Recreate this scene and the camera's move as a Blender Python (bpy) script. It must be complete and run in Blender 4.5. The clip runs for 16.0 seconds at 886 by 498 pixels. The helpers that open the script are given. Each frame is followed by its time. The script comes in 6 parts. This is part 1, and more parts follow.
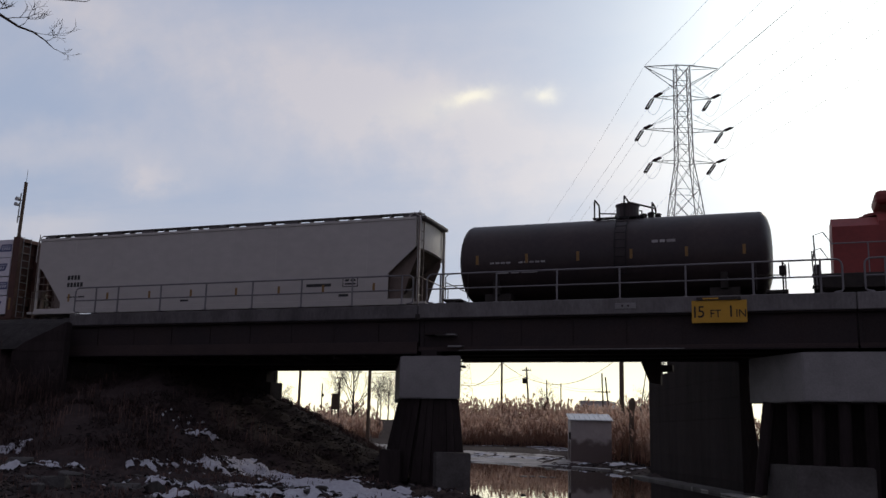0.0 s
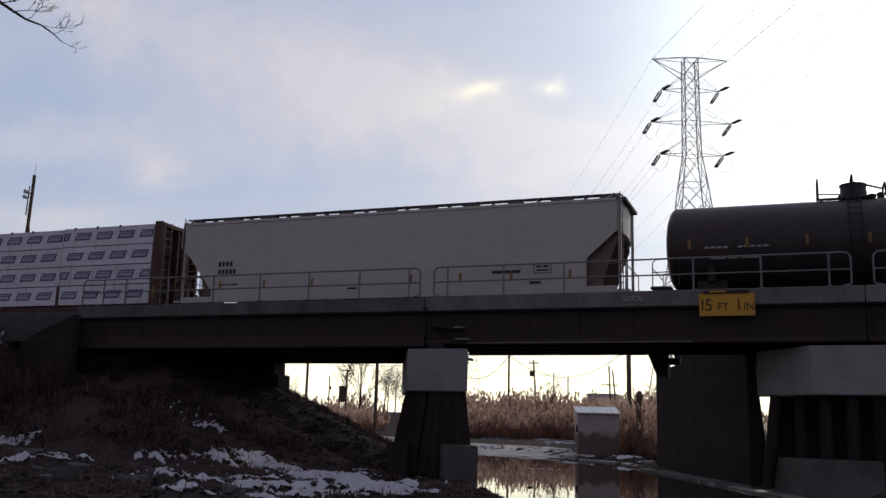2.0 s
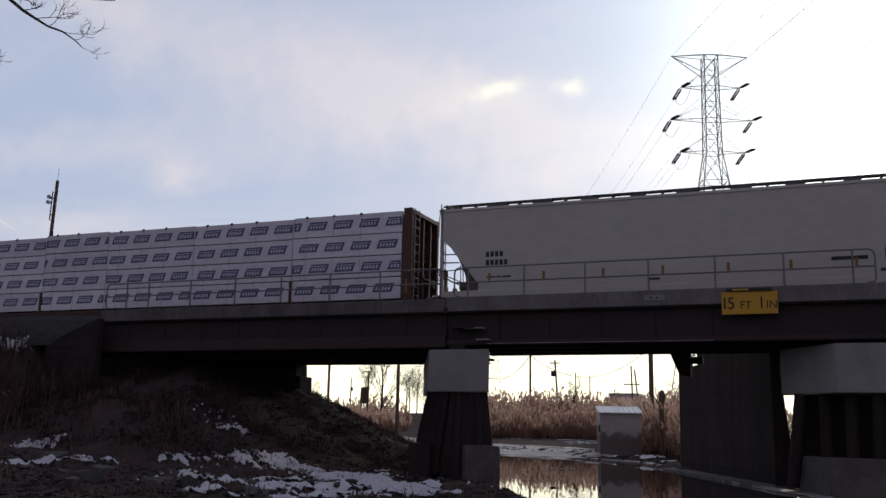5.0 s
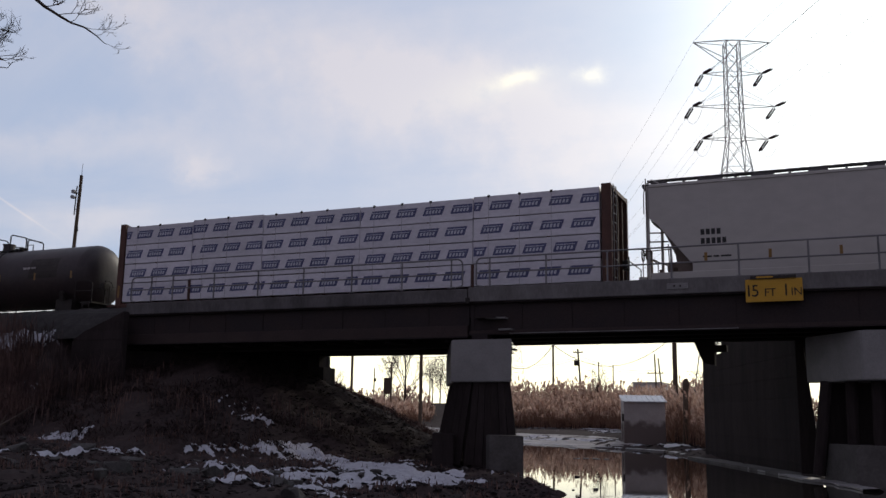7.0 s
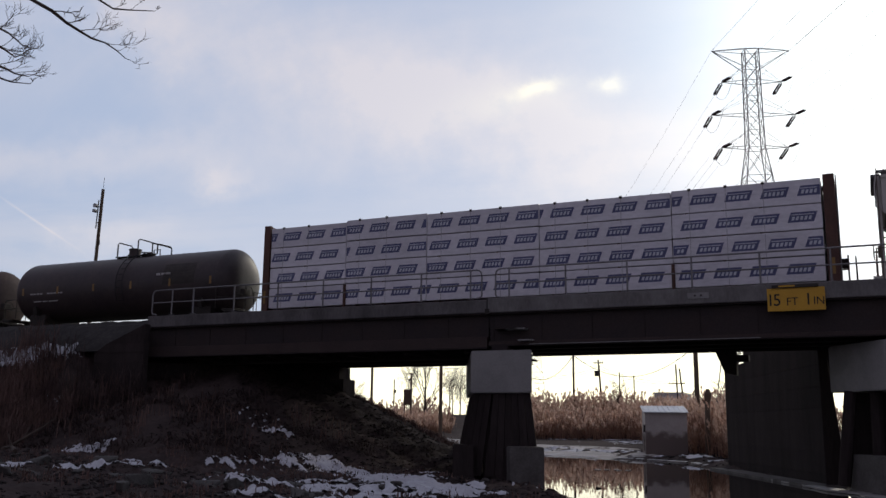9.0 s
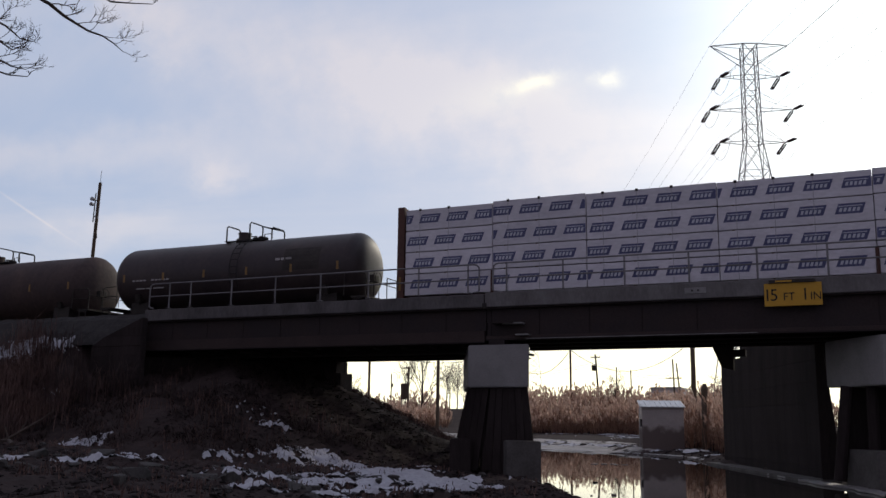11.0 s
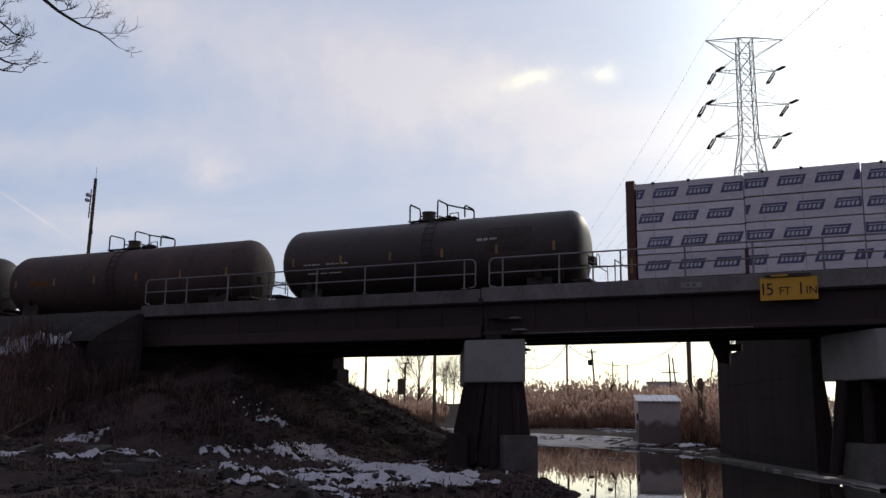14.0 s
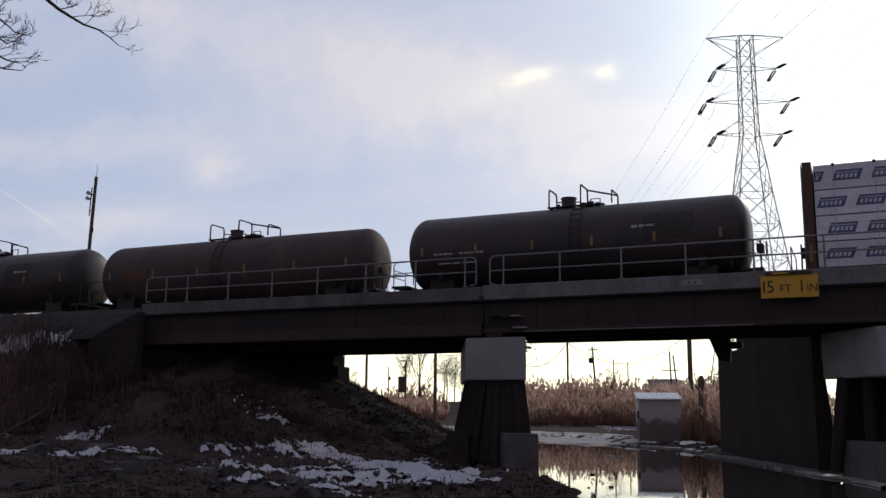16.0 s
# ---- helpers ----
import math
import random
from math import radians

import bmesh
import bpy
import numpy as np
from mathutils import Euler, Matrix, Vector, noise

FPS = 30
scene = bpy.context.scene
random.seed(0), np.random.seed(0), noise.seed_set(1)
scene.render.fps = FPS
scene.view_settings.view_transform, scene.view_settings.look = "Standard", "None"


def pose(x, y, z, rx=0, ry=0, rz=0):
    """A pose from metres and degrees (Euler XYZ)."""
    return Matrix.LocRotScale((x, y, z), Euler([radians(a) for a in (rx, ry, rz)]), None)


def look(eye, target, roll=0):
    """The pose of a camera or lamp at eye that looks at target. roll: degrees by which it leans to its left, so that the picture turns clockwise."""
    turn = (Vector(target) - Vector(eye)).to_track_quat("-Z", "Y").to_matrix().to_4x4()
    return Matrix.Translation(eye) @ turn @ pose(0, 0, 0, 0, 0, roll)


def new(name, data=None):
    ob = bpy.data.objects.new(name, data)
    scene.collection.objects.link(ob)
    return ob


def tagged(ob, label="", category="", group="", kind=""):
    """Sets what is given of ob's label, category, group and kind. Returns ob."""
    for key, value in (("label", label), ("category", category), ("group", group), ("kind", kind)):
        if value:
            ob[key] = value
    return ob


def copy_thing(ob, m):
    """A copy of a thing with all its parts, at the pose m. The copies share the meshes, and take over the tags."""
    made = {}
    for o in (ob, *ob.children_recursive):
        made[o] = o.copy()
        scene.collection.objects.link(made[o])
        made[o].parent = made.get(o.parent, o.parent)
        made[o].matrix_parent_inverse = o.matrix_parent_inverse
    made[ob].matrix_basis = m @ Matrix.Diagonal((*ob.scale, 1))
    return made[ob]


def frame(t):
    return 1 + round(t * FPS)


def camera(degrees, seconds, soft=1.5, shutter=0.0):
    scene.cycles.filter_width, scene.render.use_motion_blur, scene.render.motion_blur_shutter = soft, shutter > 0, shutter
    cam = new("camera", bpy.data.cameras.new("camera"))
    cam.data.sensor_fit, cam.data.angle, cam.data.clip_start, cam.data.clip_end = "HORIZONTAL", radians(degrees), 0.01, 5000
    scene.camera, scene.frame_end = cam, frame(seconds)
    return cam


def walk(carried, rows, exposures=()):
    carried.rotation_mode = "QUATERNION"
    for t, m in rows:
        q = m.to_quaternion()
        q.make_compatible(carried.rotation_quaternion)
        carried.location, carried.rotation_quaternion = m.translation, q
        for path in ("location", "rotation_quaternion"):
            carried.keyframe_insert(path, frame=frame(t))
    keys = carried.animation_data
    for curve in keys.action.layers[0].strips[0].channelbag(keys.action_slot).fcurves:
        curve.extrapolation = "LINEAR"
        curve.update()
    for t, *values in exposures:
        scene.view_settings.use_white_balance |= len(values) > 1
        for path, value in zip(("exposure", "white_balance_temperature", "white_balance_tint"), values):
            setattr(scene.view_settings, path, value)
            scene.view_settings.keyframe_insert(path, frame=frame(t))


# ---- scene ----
# ---------------------------------------------------------------- camera
EYE = (0.0, 0.0, 1.85)
PATH = """0 20.158 11.333 -1.402
0.5 20.265 11.202 -1.598
1 20.367 11.119 -1.464
1.5 20.537 11.017 -1.095
2 20.587 10.883 -1.515
2.5 20.997 10.997 -1.356
3 21.403 11.019 -1.160
3.5 21.555 11.053 -1.685
4 21.841 11.100 -1.289
6.5 22.059 10.314 -1.079
7 23.321 10.275 -0.842
7.5 24.001 10.568 -0.543
8 24.289 10.972 -0.487
8.5 24.395 10.984 -0.690
9 24.542 10.938 -0.678
11.5 24.255 10.545 -0.882
12 24.167 10.587 -0.979
12.5 24.228 10.340 -0.074
13 24.136 10.331 -0.756
13.5 24.214 10.311 -0.370
14 24.164 10.293 -0.605
14.5 24.101 10.243 -0.709
15 24.134 10.260 -0.336
15.5 24.153 10.182 -0.420
16 24.208 10.163 -0.574"""
cam = camera(50.9, 16.0, soft=1.5)
cam_rows = []
for line in PATH.split("\n"):
    t_, yaw_, pitch_, roll_ = [float(v) for v in line.split()]
    cam_rows.append((t_, pose(*EYE, 90 + pitch_, roll_, yaw_)))
walk(cam, cam_rows, exposures=((0, -0.18), (2, -0.04), (3.5, 0.05), (16, 0.07)))

# ---------------------------------------------------------------- sky and sun
SUN_AZ, SUN_EL = radians(8), radians(22)          # azimuth from +Y towards +X
SUN_DIR = Vector((math.sin(SUN_AZ) * math.cos(SUN_EL), math.cos(SUN_AZ) * math.cos(SUN_EL), math.sin(SUN_EL)))


def make_world():
    w = bpy.data.worlds.new("winter_sky")
    scene.world = w
    w.use_nodes = True
    nt = w.node_tree
    nt.nodes.clear()
    N, L = nt.nodes.new, nt.links.new

    def math_node(op, a, b=None, clamp=False):
        n = N("ShaderNodeMath")
        n.operation, n.use_clamp = op, clamp
        for i, v in enumerate((a, b)):
            if v is None:
                continue
            if isinstance(v, (int, float)):
                n.inputs[i].default_value = v
            else:
                L(v, n.inputs[i])
        return n.outputs[0]

    sky = N("ShaderNodeTexSky")
    sky.sky_type, sky.sun_disc = "NISHITA", False
    sky.sun_elevation, sky.sun_rotation = SUN_EL, SUN_AZ
    sky.air_density, sky.dust_density, sky.ozone_density = 1.0, 1.0, 1.5
    tc = N("ShaderNodeTexCoord")
    # thin high cloud on a flat layer: direction divided by its height
    sep = N("ShaderNodeSeparateXYZ")
    L(tc.outputs["Generated"], sep.inputs[0])
    hz = math_node("ADD", math_node("MAXIMUM", sep.outputs[2], 0.0), 0.12)
    comb = N("ShaderNodeCombineXYZ")
    L(math_node("DIVIDE", sep.outputs[0], hz), comb.inputs[0])
    L(math_node("DIVIDE", sep.outputs[1], hz), comb.inputs[1])
    mp = N("ShaderNodeMapping")
    mp.inputs["Scale"].default_value = (0.6, 0.9, 1)
    mp.inputs["Rotation"].default_value = (0, 0, radians(14))
    mp.inputs["Location"].default_value = (3.1, 1.7, 0)
    L(comb.outputs[0], mp.inputs[0])
    n1 = N("ShaderNodeTexNoise")
    n1.inputs["Scale"].default_value, n1.inputs["Detail"].default_value, n1.inputs["Roughness"].default_value = 1.25, 8, 0.58
    n1.inputs["Distortion"].default_value = 0.9
    L(mp.outputs[0], n1.inputs["Vector"])
    ramp = N("ShaderNodeMapRange")
    ramp.interpolation_type = "SMOOTHSTEP"
    ramp.inputs["From Min"].default_value, ramp.inputs["From Max"].default_value = 0.27, 0.66
    L(n1.outputs[0], ramp.inputs["Value"])
    # the banks and rags of cloud over the railway: azimuth and height, with their edges frayed by noise
    az = math_node("ARCTAN2", sep.outputs[0], sep.outputs[1])
    el = math_node("ARCSINE", sep.outputs[2])
    sphere = N("ShaderNodeCombineXYZ")
    L(az, sphere.inputs[0])
    L(el, sphere.inputs[1])
    fray = N("ShaderNodeTexNoise")
    fray.inputs["Scale"].default_value, fray.inputs["Detail"].default_value, fray.inputs["Roughness"].default_value = 9.0, 7, 0.6
    L(sphere.outputs[0], fray.inputs["Vector"])
    push = N("ShaderNodeVectorMath")
    push.operation = "MULTIPLY_ADD"
    L(fray.outputs["Color"], push.inputs[0])
    push.inputs[1].default_value, push.inputs[2].default_value = (0.22, 0.11, 0), (-0.11, -0.055, 0)
    frayed = N("ShaderNodeVectorMath")
    frayed.operation = "ADD"
    L(sphere.outputs[0], frayed.inputs[0])
    L(push.outputs[0], frayed.inputs[1])
    ragged = N("ShaderNodeVectorMath")
    ragged.operation = "MULTIPLY_ADD"
    L(push.outputs[0], ragged.inputs[0])
    ragged.inputs[1].default_value = (0.5, 0.42, 0)
    L(sphere.outputs[0], ragged.inputs[2])

    def bank(src, a, e, wide, high, turn, strength):
        """One soft cloud at an azimuth and height, in radians."""
        m_ = N("ShaderNodeMapping")
        m_.vector_type = "TEXTURE"
        m_.inputs["Location"].default_value, m_.inputs["Rotation"].default_value, m_.inputs["Scale"].default_value = (a, e, 0), (0, 0, turn), (wide, high, 1)
        L(src, m_.inputs[0])
        sq = N("ShaderNodeVectorMath")
        sq.operation = "DOT_PRODUCT"
        L(m_.outputs[0], sq.inputs[0])
        L(m_.outputs[0], sq.inputs[1])
        return math_node("MULTIPLY", math_node("EXPONENT", math_node("MULTIPLY", sq.outputs["Value"], -1.0)), strength)

    veil = math_node("MULTIPLY", ramp.outputs[0], 0.42)
    thick = math_node("MAXIMUM", math_node("ADD", math_node("MULTIPLY", fray.outputs[0], 2.6), -0.3), 0.1)
    for row in ((-0.50, 0.365, 0.34, 0.075, -0.22, 0.68), (-0.30, 0.325, 0.17, 0.06, -0.2, 0.4), (-0.82, 0.262, 0.24, 0.026, 0.12, 0.5),
                (-0.67, 0.252, 0.028, 0.016, 0.1, 0.55), (-0.76, 0.405, 0.09, 0.03, -0.3, 0.4), (-0.77, 0.172, 0.07, 0.03, 0.2, 0.4), (-0.9, 0.33, 0.1, 0.03, 0.2, 0.2)):
        veil = math_node("ADD", veil, math_node("MULTIPLY", bank(frayed.outputs[0], *row), thick))
    trail = bank(sphere.outputs[0], -0.853, 0.198, 0.036, 0.0011, -0.53, 0.5)
    veil = math_node("ADD", veil, trail, clamp=True)
    rags = math_node("ADD", bank(ragged.outputs[0], -0.33, 0.357, 0.03, 0.008, 0.32, 0.7), bank(ragged.outputs[0], -0.246, 0.3665, 0.02, 0.0065, 0.1, 0.6))
    rags = math_node("ADD", rags, bank(ragged.outputs[0], -0.36, 0.345, 0.07, 0.02, 0.1, 0.16))
    # bright haze around the sun
    dot = N("ShaderNodeVectorMath")
    dot.operation = "DOT_PRODUCT"
    nrm = N("ShaderNodeVectorMath")
    nrm.operation = "NORMALIZE"
    L(tc.outputs["Generated"], nrm.inputs[0])
    L(nrm.outputs[0], dot.inputs[0])
    dot.inputs[1].default_value = SUN_DIR
    d = math_node("MAXIMUM", dot.outputs["Value"], 0.0)
    wide = math_node("MULTIPLY", math_node("POWER", d, 17.0), 2.3)
    core = math_node("MULTIPLY", math_node("POWER", d, 52.0), 10.5)
    glow = math_node("ADD", wide, core)
    cloud = N("ShaderNodeMix")
    cloud.data_type = "RGBA"
    cloud.inputs[6].default_value = (4.2, 5.12, 7.3, 1)
    cloud.inputs[7].default_value = (7.3, 7.05, 7.85, 1)
    L(veil, cloud.inputs[0])
    # rags of cloud that the sun shines through
    lit = N("ShaderNodeMix")
    lit.data_type = "RGBA"
    lit.inputs[7].default_value = (12.5, 11.8, 9.6, 1)
    L(rags, lit.inputs[0])
    L(cloud.outputs[2], lit.inputs[6])
    # thin cloud scatters forwards: it dims away from the sun
    fall = N("ShaderNodeMapRange")
    fall.interpolation_type = "SMOOTHSTEP"
    for k, v in (("From Min", -0.2), ("From Max", 0.66), ("To Min", 0.0), ("To Max", 1.0)):
        fall.inputs[k].default_value = v
    L(dot.outputs["Value"], fall.inputs["Value"])
    dim = N("ShaderNodeMix")
    dim.data_type, dim.blend_type = "RGBA", "MULTIPLY"
    dim.inputs[0].default_value = 1.0
    L(lit.outputs[2], dim.inputs[6])
    cf = N("ShaderNodeMix")                     # cloud that faces the sun is warmer
    cf.data_type = "RGBA"
    cf.inputs[6].default_value = (0.59, 0.475, 0.465, 1)
    cf.inputs[7].default_value = (1.03, 1.0, 0.95, 1)
    L(fall.outputs[0], cf.inputs[0])
    L(cf.outputs[2], dim.inputs[7])
    mix = N("ShaderNodeMix")
    mix.data_type = "RGBA"
    mix.inputs[0].default_value = 0.8
    L(sky.outputs[0], mix.inputs[6])
    L(dim.outputs[2], mix.inputs[7])
    add = N("ShaderNodeMix")
    add.data_type, add.blend_type = "RGBA", "ADD"
    add.inputs[0].default_value = 1.0
    gl = N("ShaderNodeMix")
    gl.data_type, gl.blend_type = "RGBA", "MULTIPLY"
    gl.inputs[0].default_value = 1.0
    gl.inputs[6].default_value = (0.87, 0.98, 0.87, 1)
    cg = N("ShaderNodeCombineColor")
    for i in range(3):
        L(glow, cg.inputs[i])
    L(cg.outputs[0], gl.inputs[7])
    L(mix.outputs[2], add.inputs[6])
    L(gl.outputs[2], add.inputs[7])
    # pale warm haze low over the horizon
    low = N("ShaderNodeMapRange")
    low.interpolation_type = "SMOOTHSTEP"
    for k, v in (("From Min", 0.122), ("From Max", 0.045), ("To Min", 0.0), ("To Max", 1.0)):
        low.inputs[k].default_value = v
    L(sep.outputs[2], low.inputs["Value"])
    haze = N("ShaderNodeMix")
    haze.data_type = "RGBA"
    haze.inputs[7].default_value = (15.8, 15.0, 11.2, 1)
    L(math_node("MULTIPLY", low.outputs[0], fall.outputs[0]), haze.inputs[0])
    L(add.outputs[2], haze.inputs[6])
    bg = N("ShaderNodeBackground")
    bg.inputs[1].default_value = 0.1
    L(haze.outputs[2], bg.inputs[0])
    out = N("ShaderNodeOutputWorld")
    L(bg.outputs[0], out.inputs[0])


make_world()
sun = new("sun", bpy.data.lights.new("sun", "SUN"))
sun.data.energy, sun.data.angle, sun.data.color = 0.95, radians(3), (1.0, 0.9, 0.76)
sun.matrix_world = look(SUN_DIR * 100, (0, 0, 0))


# ---------------------------------------------------------------- materials
def material(name, base, rough=0.7, metal=0.0, vary=0.3, scale=1.5, fine=14.0, bump=0.25, tint=None, spec=0.3, island=False, stretch=(1, 1, 1), leaf=0.0):
    """A weathered surface: broad stains towards tint, a finer grain, and relief."""
    m = bpy.data.materials.new(name)
    m.use_nodes = True
    nt = m.node_tree
    N, L = nt.nodes.new, nt.links.new
    b = nt.nodes["Principled BSDF"]
    tc = N("ShaderNodeTexCoord")
    mp = N("ShaderNodeMapping")
    mp.inputs["Scale"].default_value = stretch
    L(tc.outputs["Object"], mp.inputs[0])
    tint = tint or tuple(c * 0.55 for c in base)
    big = N("ShaderNodeTexNoise")
    big.inputs["Scale"].default_value, big.inputs["Detail"].default_value, big.inputs["Roughness"].default_value = scale, 6, 0.62
    small = N("ShaderNodeTexNoise")
    small.inputs["Scale"].default_value, small.inputs["Detail"].default_value = fine, 4
    for n in (big, small):
        L(mp.outputs[0], n.inputs["Vector"])
    mr = N("ShaderNodeMapRange")
    mr.inputs["From Min"].default_value, mr.inputs["From Max"].default_value = 0.38, 0.68
    L(big.outputs[0], mr.inputs["Value"])
    mx = N("ShaderNodeMix")
    mx.data_type = "RGBA"
    mx.inputs[6].default_value = (*base, 1)
    mx.inputs[7].default_value = (*tint, 1)
    sc = N("ShaderNodeMath")
    sc.operation = "MULTIPLY"
    sc.inputs[1].default_value = min(1.0, vary * 2)
    L(mr.outputs[0], sc.inputs[0])
    L(sc.outputs[0], mx.inputs[0])
    hsv = N("ShaderNodeHueSaturation")
    val = N("ShaderNodeMapRange")
    val.inputs["To Min"].default_value, val.inputs["To Max"].default_value = 1 - vary * 0.8, 1 + vary * 0.8
    L(small.outputs[0], val.inputs["Value"])
    src = val.outputs[0]
    inf = N("ShaderNodeNewGeometry") if island else N("ShaderNodeObjectInfo")
    rnd = N("ShaderNodeMapRange")
    rnd.inputs["To Min"].default_value, rnd.inputs["To Max"].default_value = 1 - vary * 0.4, 1 + vary * 0.4
    L(inf.outputs["Random Per Island" if island else "Random"], rnd.inputs["Value"])
    mul = N("ShaderNodeMath")
    mul.operation = "MULTIPLY"
    L(src, mul.inputs[0])
    L(rnd.outputs[0], mul.inputs[1])
    L(mul.outputs[0], hsv.inputs["Value"])
    L(mx.outputs[2], hsv.inputs["Color"])
    L(hsv.outputs[0], b.inputs["Base Color"])
    b.inputs["Roughness"].default_value, b.inputs["Metallic"].default_value = rough, metal
    b.inputs["Specular IOR Level"].default_value = spec
    if bump:
        bp = N("ShaderNodeBump")
        bp.inputs["Strength"].default_value, bp.inputs["Distance"].default_value = bump, 0.03
        L(small.outputs[0], bp.inputs["Height"])
        L(bp.outputs[0], b.inputs["Normal"])
    if leaf:
        # thin dry leaves let the light behind them through
        tr_, mixs = N("ShaderNodeBsdfTranslucent"), N("ShaderNodeMixShader")
        mixs.inputs[0].default_value = leaf
        L(hsv.outputs[0], tr_.inputs[0])
        L(b.outputs[0], mixs.inputs[1])
        L(tr_.outputs[0], mixs.inputs[2])
        L(mixs.outputs[0], nt.nodes["Material Output"].inputs[0])
    return m


M = {}
M["concrete"] = material("concrete", (0.26, 0.25, 0.245), 0.85, vary=0.25, scale=0.9, fine=18)
M["curb"] = material("curb_concrete", (0.18, 0.17, 0.167), 0.88, vary=0.4, scale=1.3, fine=15, bump=0.35, tint=(0.105, 0.095, 0.092), stretch=(1, 1, 0.4))
M["dirty_curb"] = material("dirty_curb_concrete", (0.1, 0.092, 0.092), 0.9, vary=0.45, scale=1.1, fine=15, bump=0.35, tint=(0.05, 0.045, 0.045), stretch=(1, 1, 0.4))
M["black_rail"] = material("black_painted_rail", (0.03, 0.028, 0.028), 0.75, vary=0.3, fine=20, bump=0.03, spec=0.15)
M["strap"] = material("packing_strap", (0.3, 0.29, 0.31), 0.5, vary=0.1, bump=0)
M["old_concrete"] = material("old_concrete", (0.115, 0.107, 0.102), 0.92, vary=0.4, scale=0.8, fine=12, tint=(0.06, 0.053, 0.05), spec=0.1)
M["girder"] = material("girder_steel", (0.034, 0.028, 0.029), 0.88, vary=0.35, scale=0.8, fine=20, tint=(0.044, 0.032, 0.03), spec=0.1)
# Chord is toned lighter than the girder for the light it catches.
M["chord"] = material("lit_rusty_chord", (0.048, 0.035, 0.033), 0.85, vary=0.4, scale=0.9, fine=18, tint=(0.034, 0.026, 0.025), spec=0.12)
M["timber"] = material("creosote_timber", (0.036, 0.0285, 0.028), 0.95, vary=0.4, scale=1.2, fine=16, stretch=(1, 1, 0.15), spec=0.05)
M["rail_paint"] = material("galvanised_tube", (0.2, 0.19, 0.195), 0.6, 0.2, vary=0.25, fine=30, bump=0.05)
M["yellow"] = material("sign_yellow", (0.55, 0.3, 0.03), 0.5, vary=0.12, scale=2, fine=20, bump=0.03)
M["sign_black"] = material("sign_black", (0.015, 0.015, 0.015), 0.6, vary=0.1, bump=0)
M["ballast"] = material("ballast_stone", (0.038, 0.034, 0.033), 0.97, vary=0.55, scale=3, fine=11, bump=0.9)
M["steel_dark"] = material("running_gear", (0.045, 0.038, 0.034), 0.7, 0.3, vary=0.4, scale=3, fine=20)
M["drum_grey"] = material("weathered_drum_plastic", (0.36, 0.37, 0.38), 0.6, vary=0.25, scale=4, fine=20, bump=0.02)
M["railhead"] = material("rail_steel", (0.3, 0.27, 0.25), 0.35, 0.9, vary=0.2)
M["tank_black"] = material("tank_paint", (0.036, 0.027, 0.029), 0.5, vary=0.35, scale=0.5, fine=6, bump=0.06, tint=(0.066, 0.046, 0.041), spec=0.3)
M["tank_brown"] = material("tank_dusty_paint", (0.062, 0.045, 0.044), 0.7, vary=0.4, scale=0.6, fine=6, bump=0.06, tint=(0.105, 0.07, 0.06), spec=0.2)
M["hopper"] = material("hopper_grey", (0.46, 0.435, 0.405), 0.6, vary=0.14, scale=0.35, fine=4, bump=0.05, tint=(0.36, 0.325, 0.29), stretch=(0.5, 1, 0.9))
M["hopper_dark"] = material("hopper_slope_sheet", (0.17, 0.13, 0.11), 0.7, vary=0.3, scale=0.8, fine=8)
M["roof_dark"] = material("hopper_roof", (0.12, 0.11, 0.11), 0.75, vary=0.3, scale=0.8)
M["car_brown"] = material("bulkhead_brown", (0.09, 0.042, 0.032), 0.7, vary=0.35, scale=1.0, fine=10, tint=(0.05, 0.03, 0.025))
M["wrap"] = material("lumber_wrap", (0.6, 0.575, 0.615), 0.45, vary=0.22, scale=0.9, fine=4.5, bump=0.5, tint=(0.42, 0.405, 0.44), spec=0.4, stretch=(1, 1, 2.2))
M["blue"] = material("printed_blue", (0.085, 0.09, 0.18), 0.5, vary=0.15, bump=0.02)
M["white_print"] = material("printed_white", (0.5, 0.51, 0.57), 0.5, vary=0.15, bump=0.02)
M["wood_end"] = material("dunnage_wood", (0.2, 0.14, 0.09), 0.8, vary=0.3)
M["reflector"] = material("yellow_reflector", (0.23, 0.13, 0.04), 0.5, vary=0.2, bump=0.02)
M["rust_patch"] = material("rust_patch", (0.12, 0.05, 0.02), 0.8, vary=0.5, scale=1.5, fine=9, bump=0.1, tint=(0.07, 0.04, 0.028))
M["loco_red"] = material("locomotive_red", (0.22, 0.03, 0.025), 0.6, vary=0.25, scale=0.8, fine=8, bump=0.05, spec=0.5)
M["stencil"] = material("stencil_paint", (0.36, 0.34, 0.33), 0.6, vary=0.3, bump=0.02)
M["stencil_black"] = material("stencil_black", (0.03, 0.03, 0.03), 0.6, vary=0.2, bump=0.02)
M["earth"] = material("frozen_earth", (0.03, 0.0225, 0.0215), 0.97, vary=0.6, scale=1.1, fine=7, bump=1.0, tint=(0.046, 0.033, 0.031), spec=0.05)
# Snow greyed well below its own white to stand in for shade.
M["snow"] = material("old_shaded_snow", (0.36, 0.355, 0.385), 0.8, vary=0.3, scale=1.6, fine=9, bump=0.6, tint=(0.24, 0.225, 0.235))
M["rock"] = material("boulder_stone", (0.06, 0.053, 0.05), 0.9, vary=0.5, scale=2.0, fine=10, bump=0.6)
M["reed"] = material("dry_reed", (0.36, 0.215, 0.145), 0.8, vary=0.5, scale=0.5, fine=3, bump=0, island=True, tint=(0.24, 0.135, 0.1), leaf=0.45)
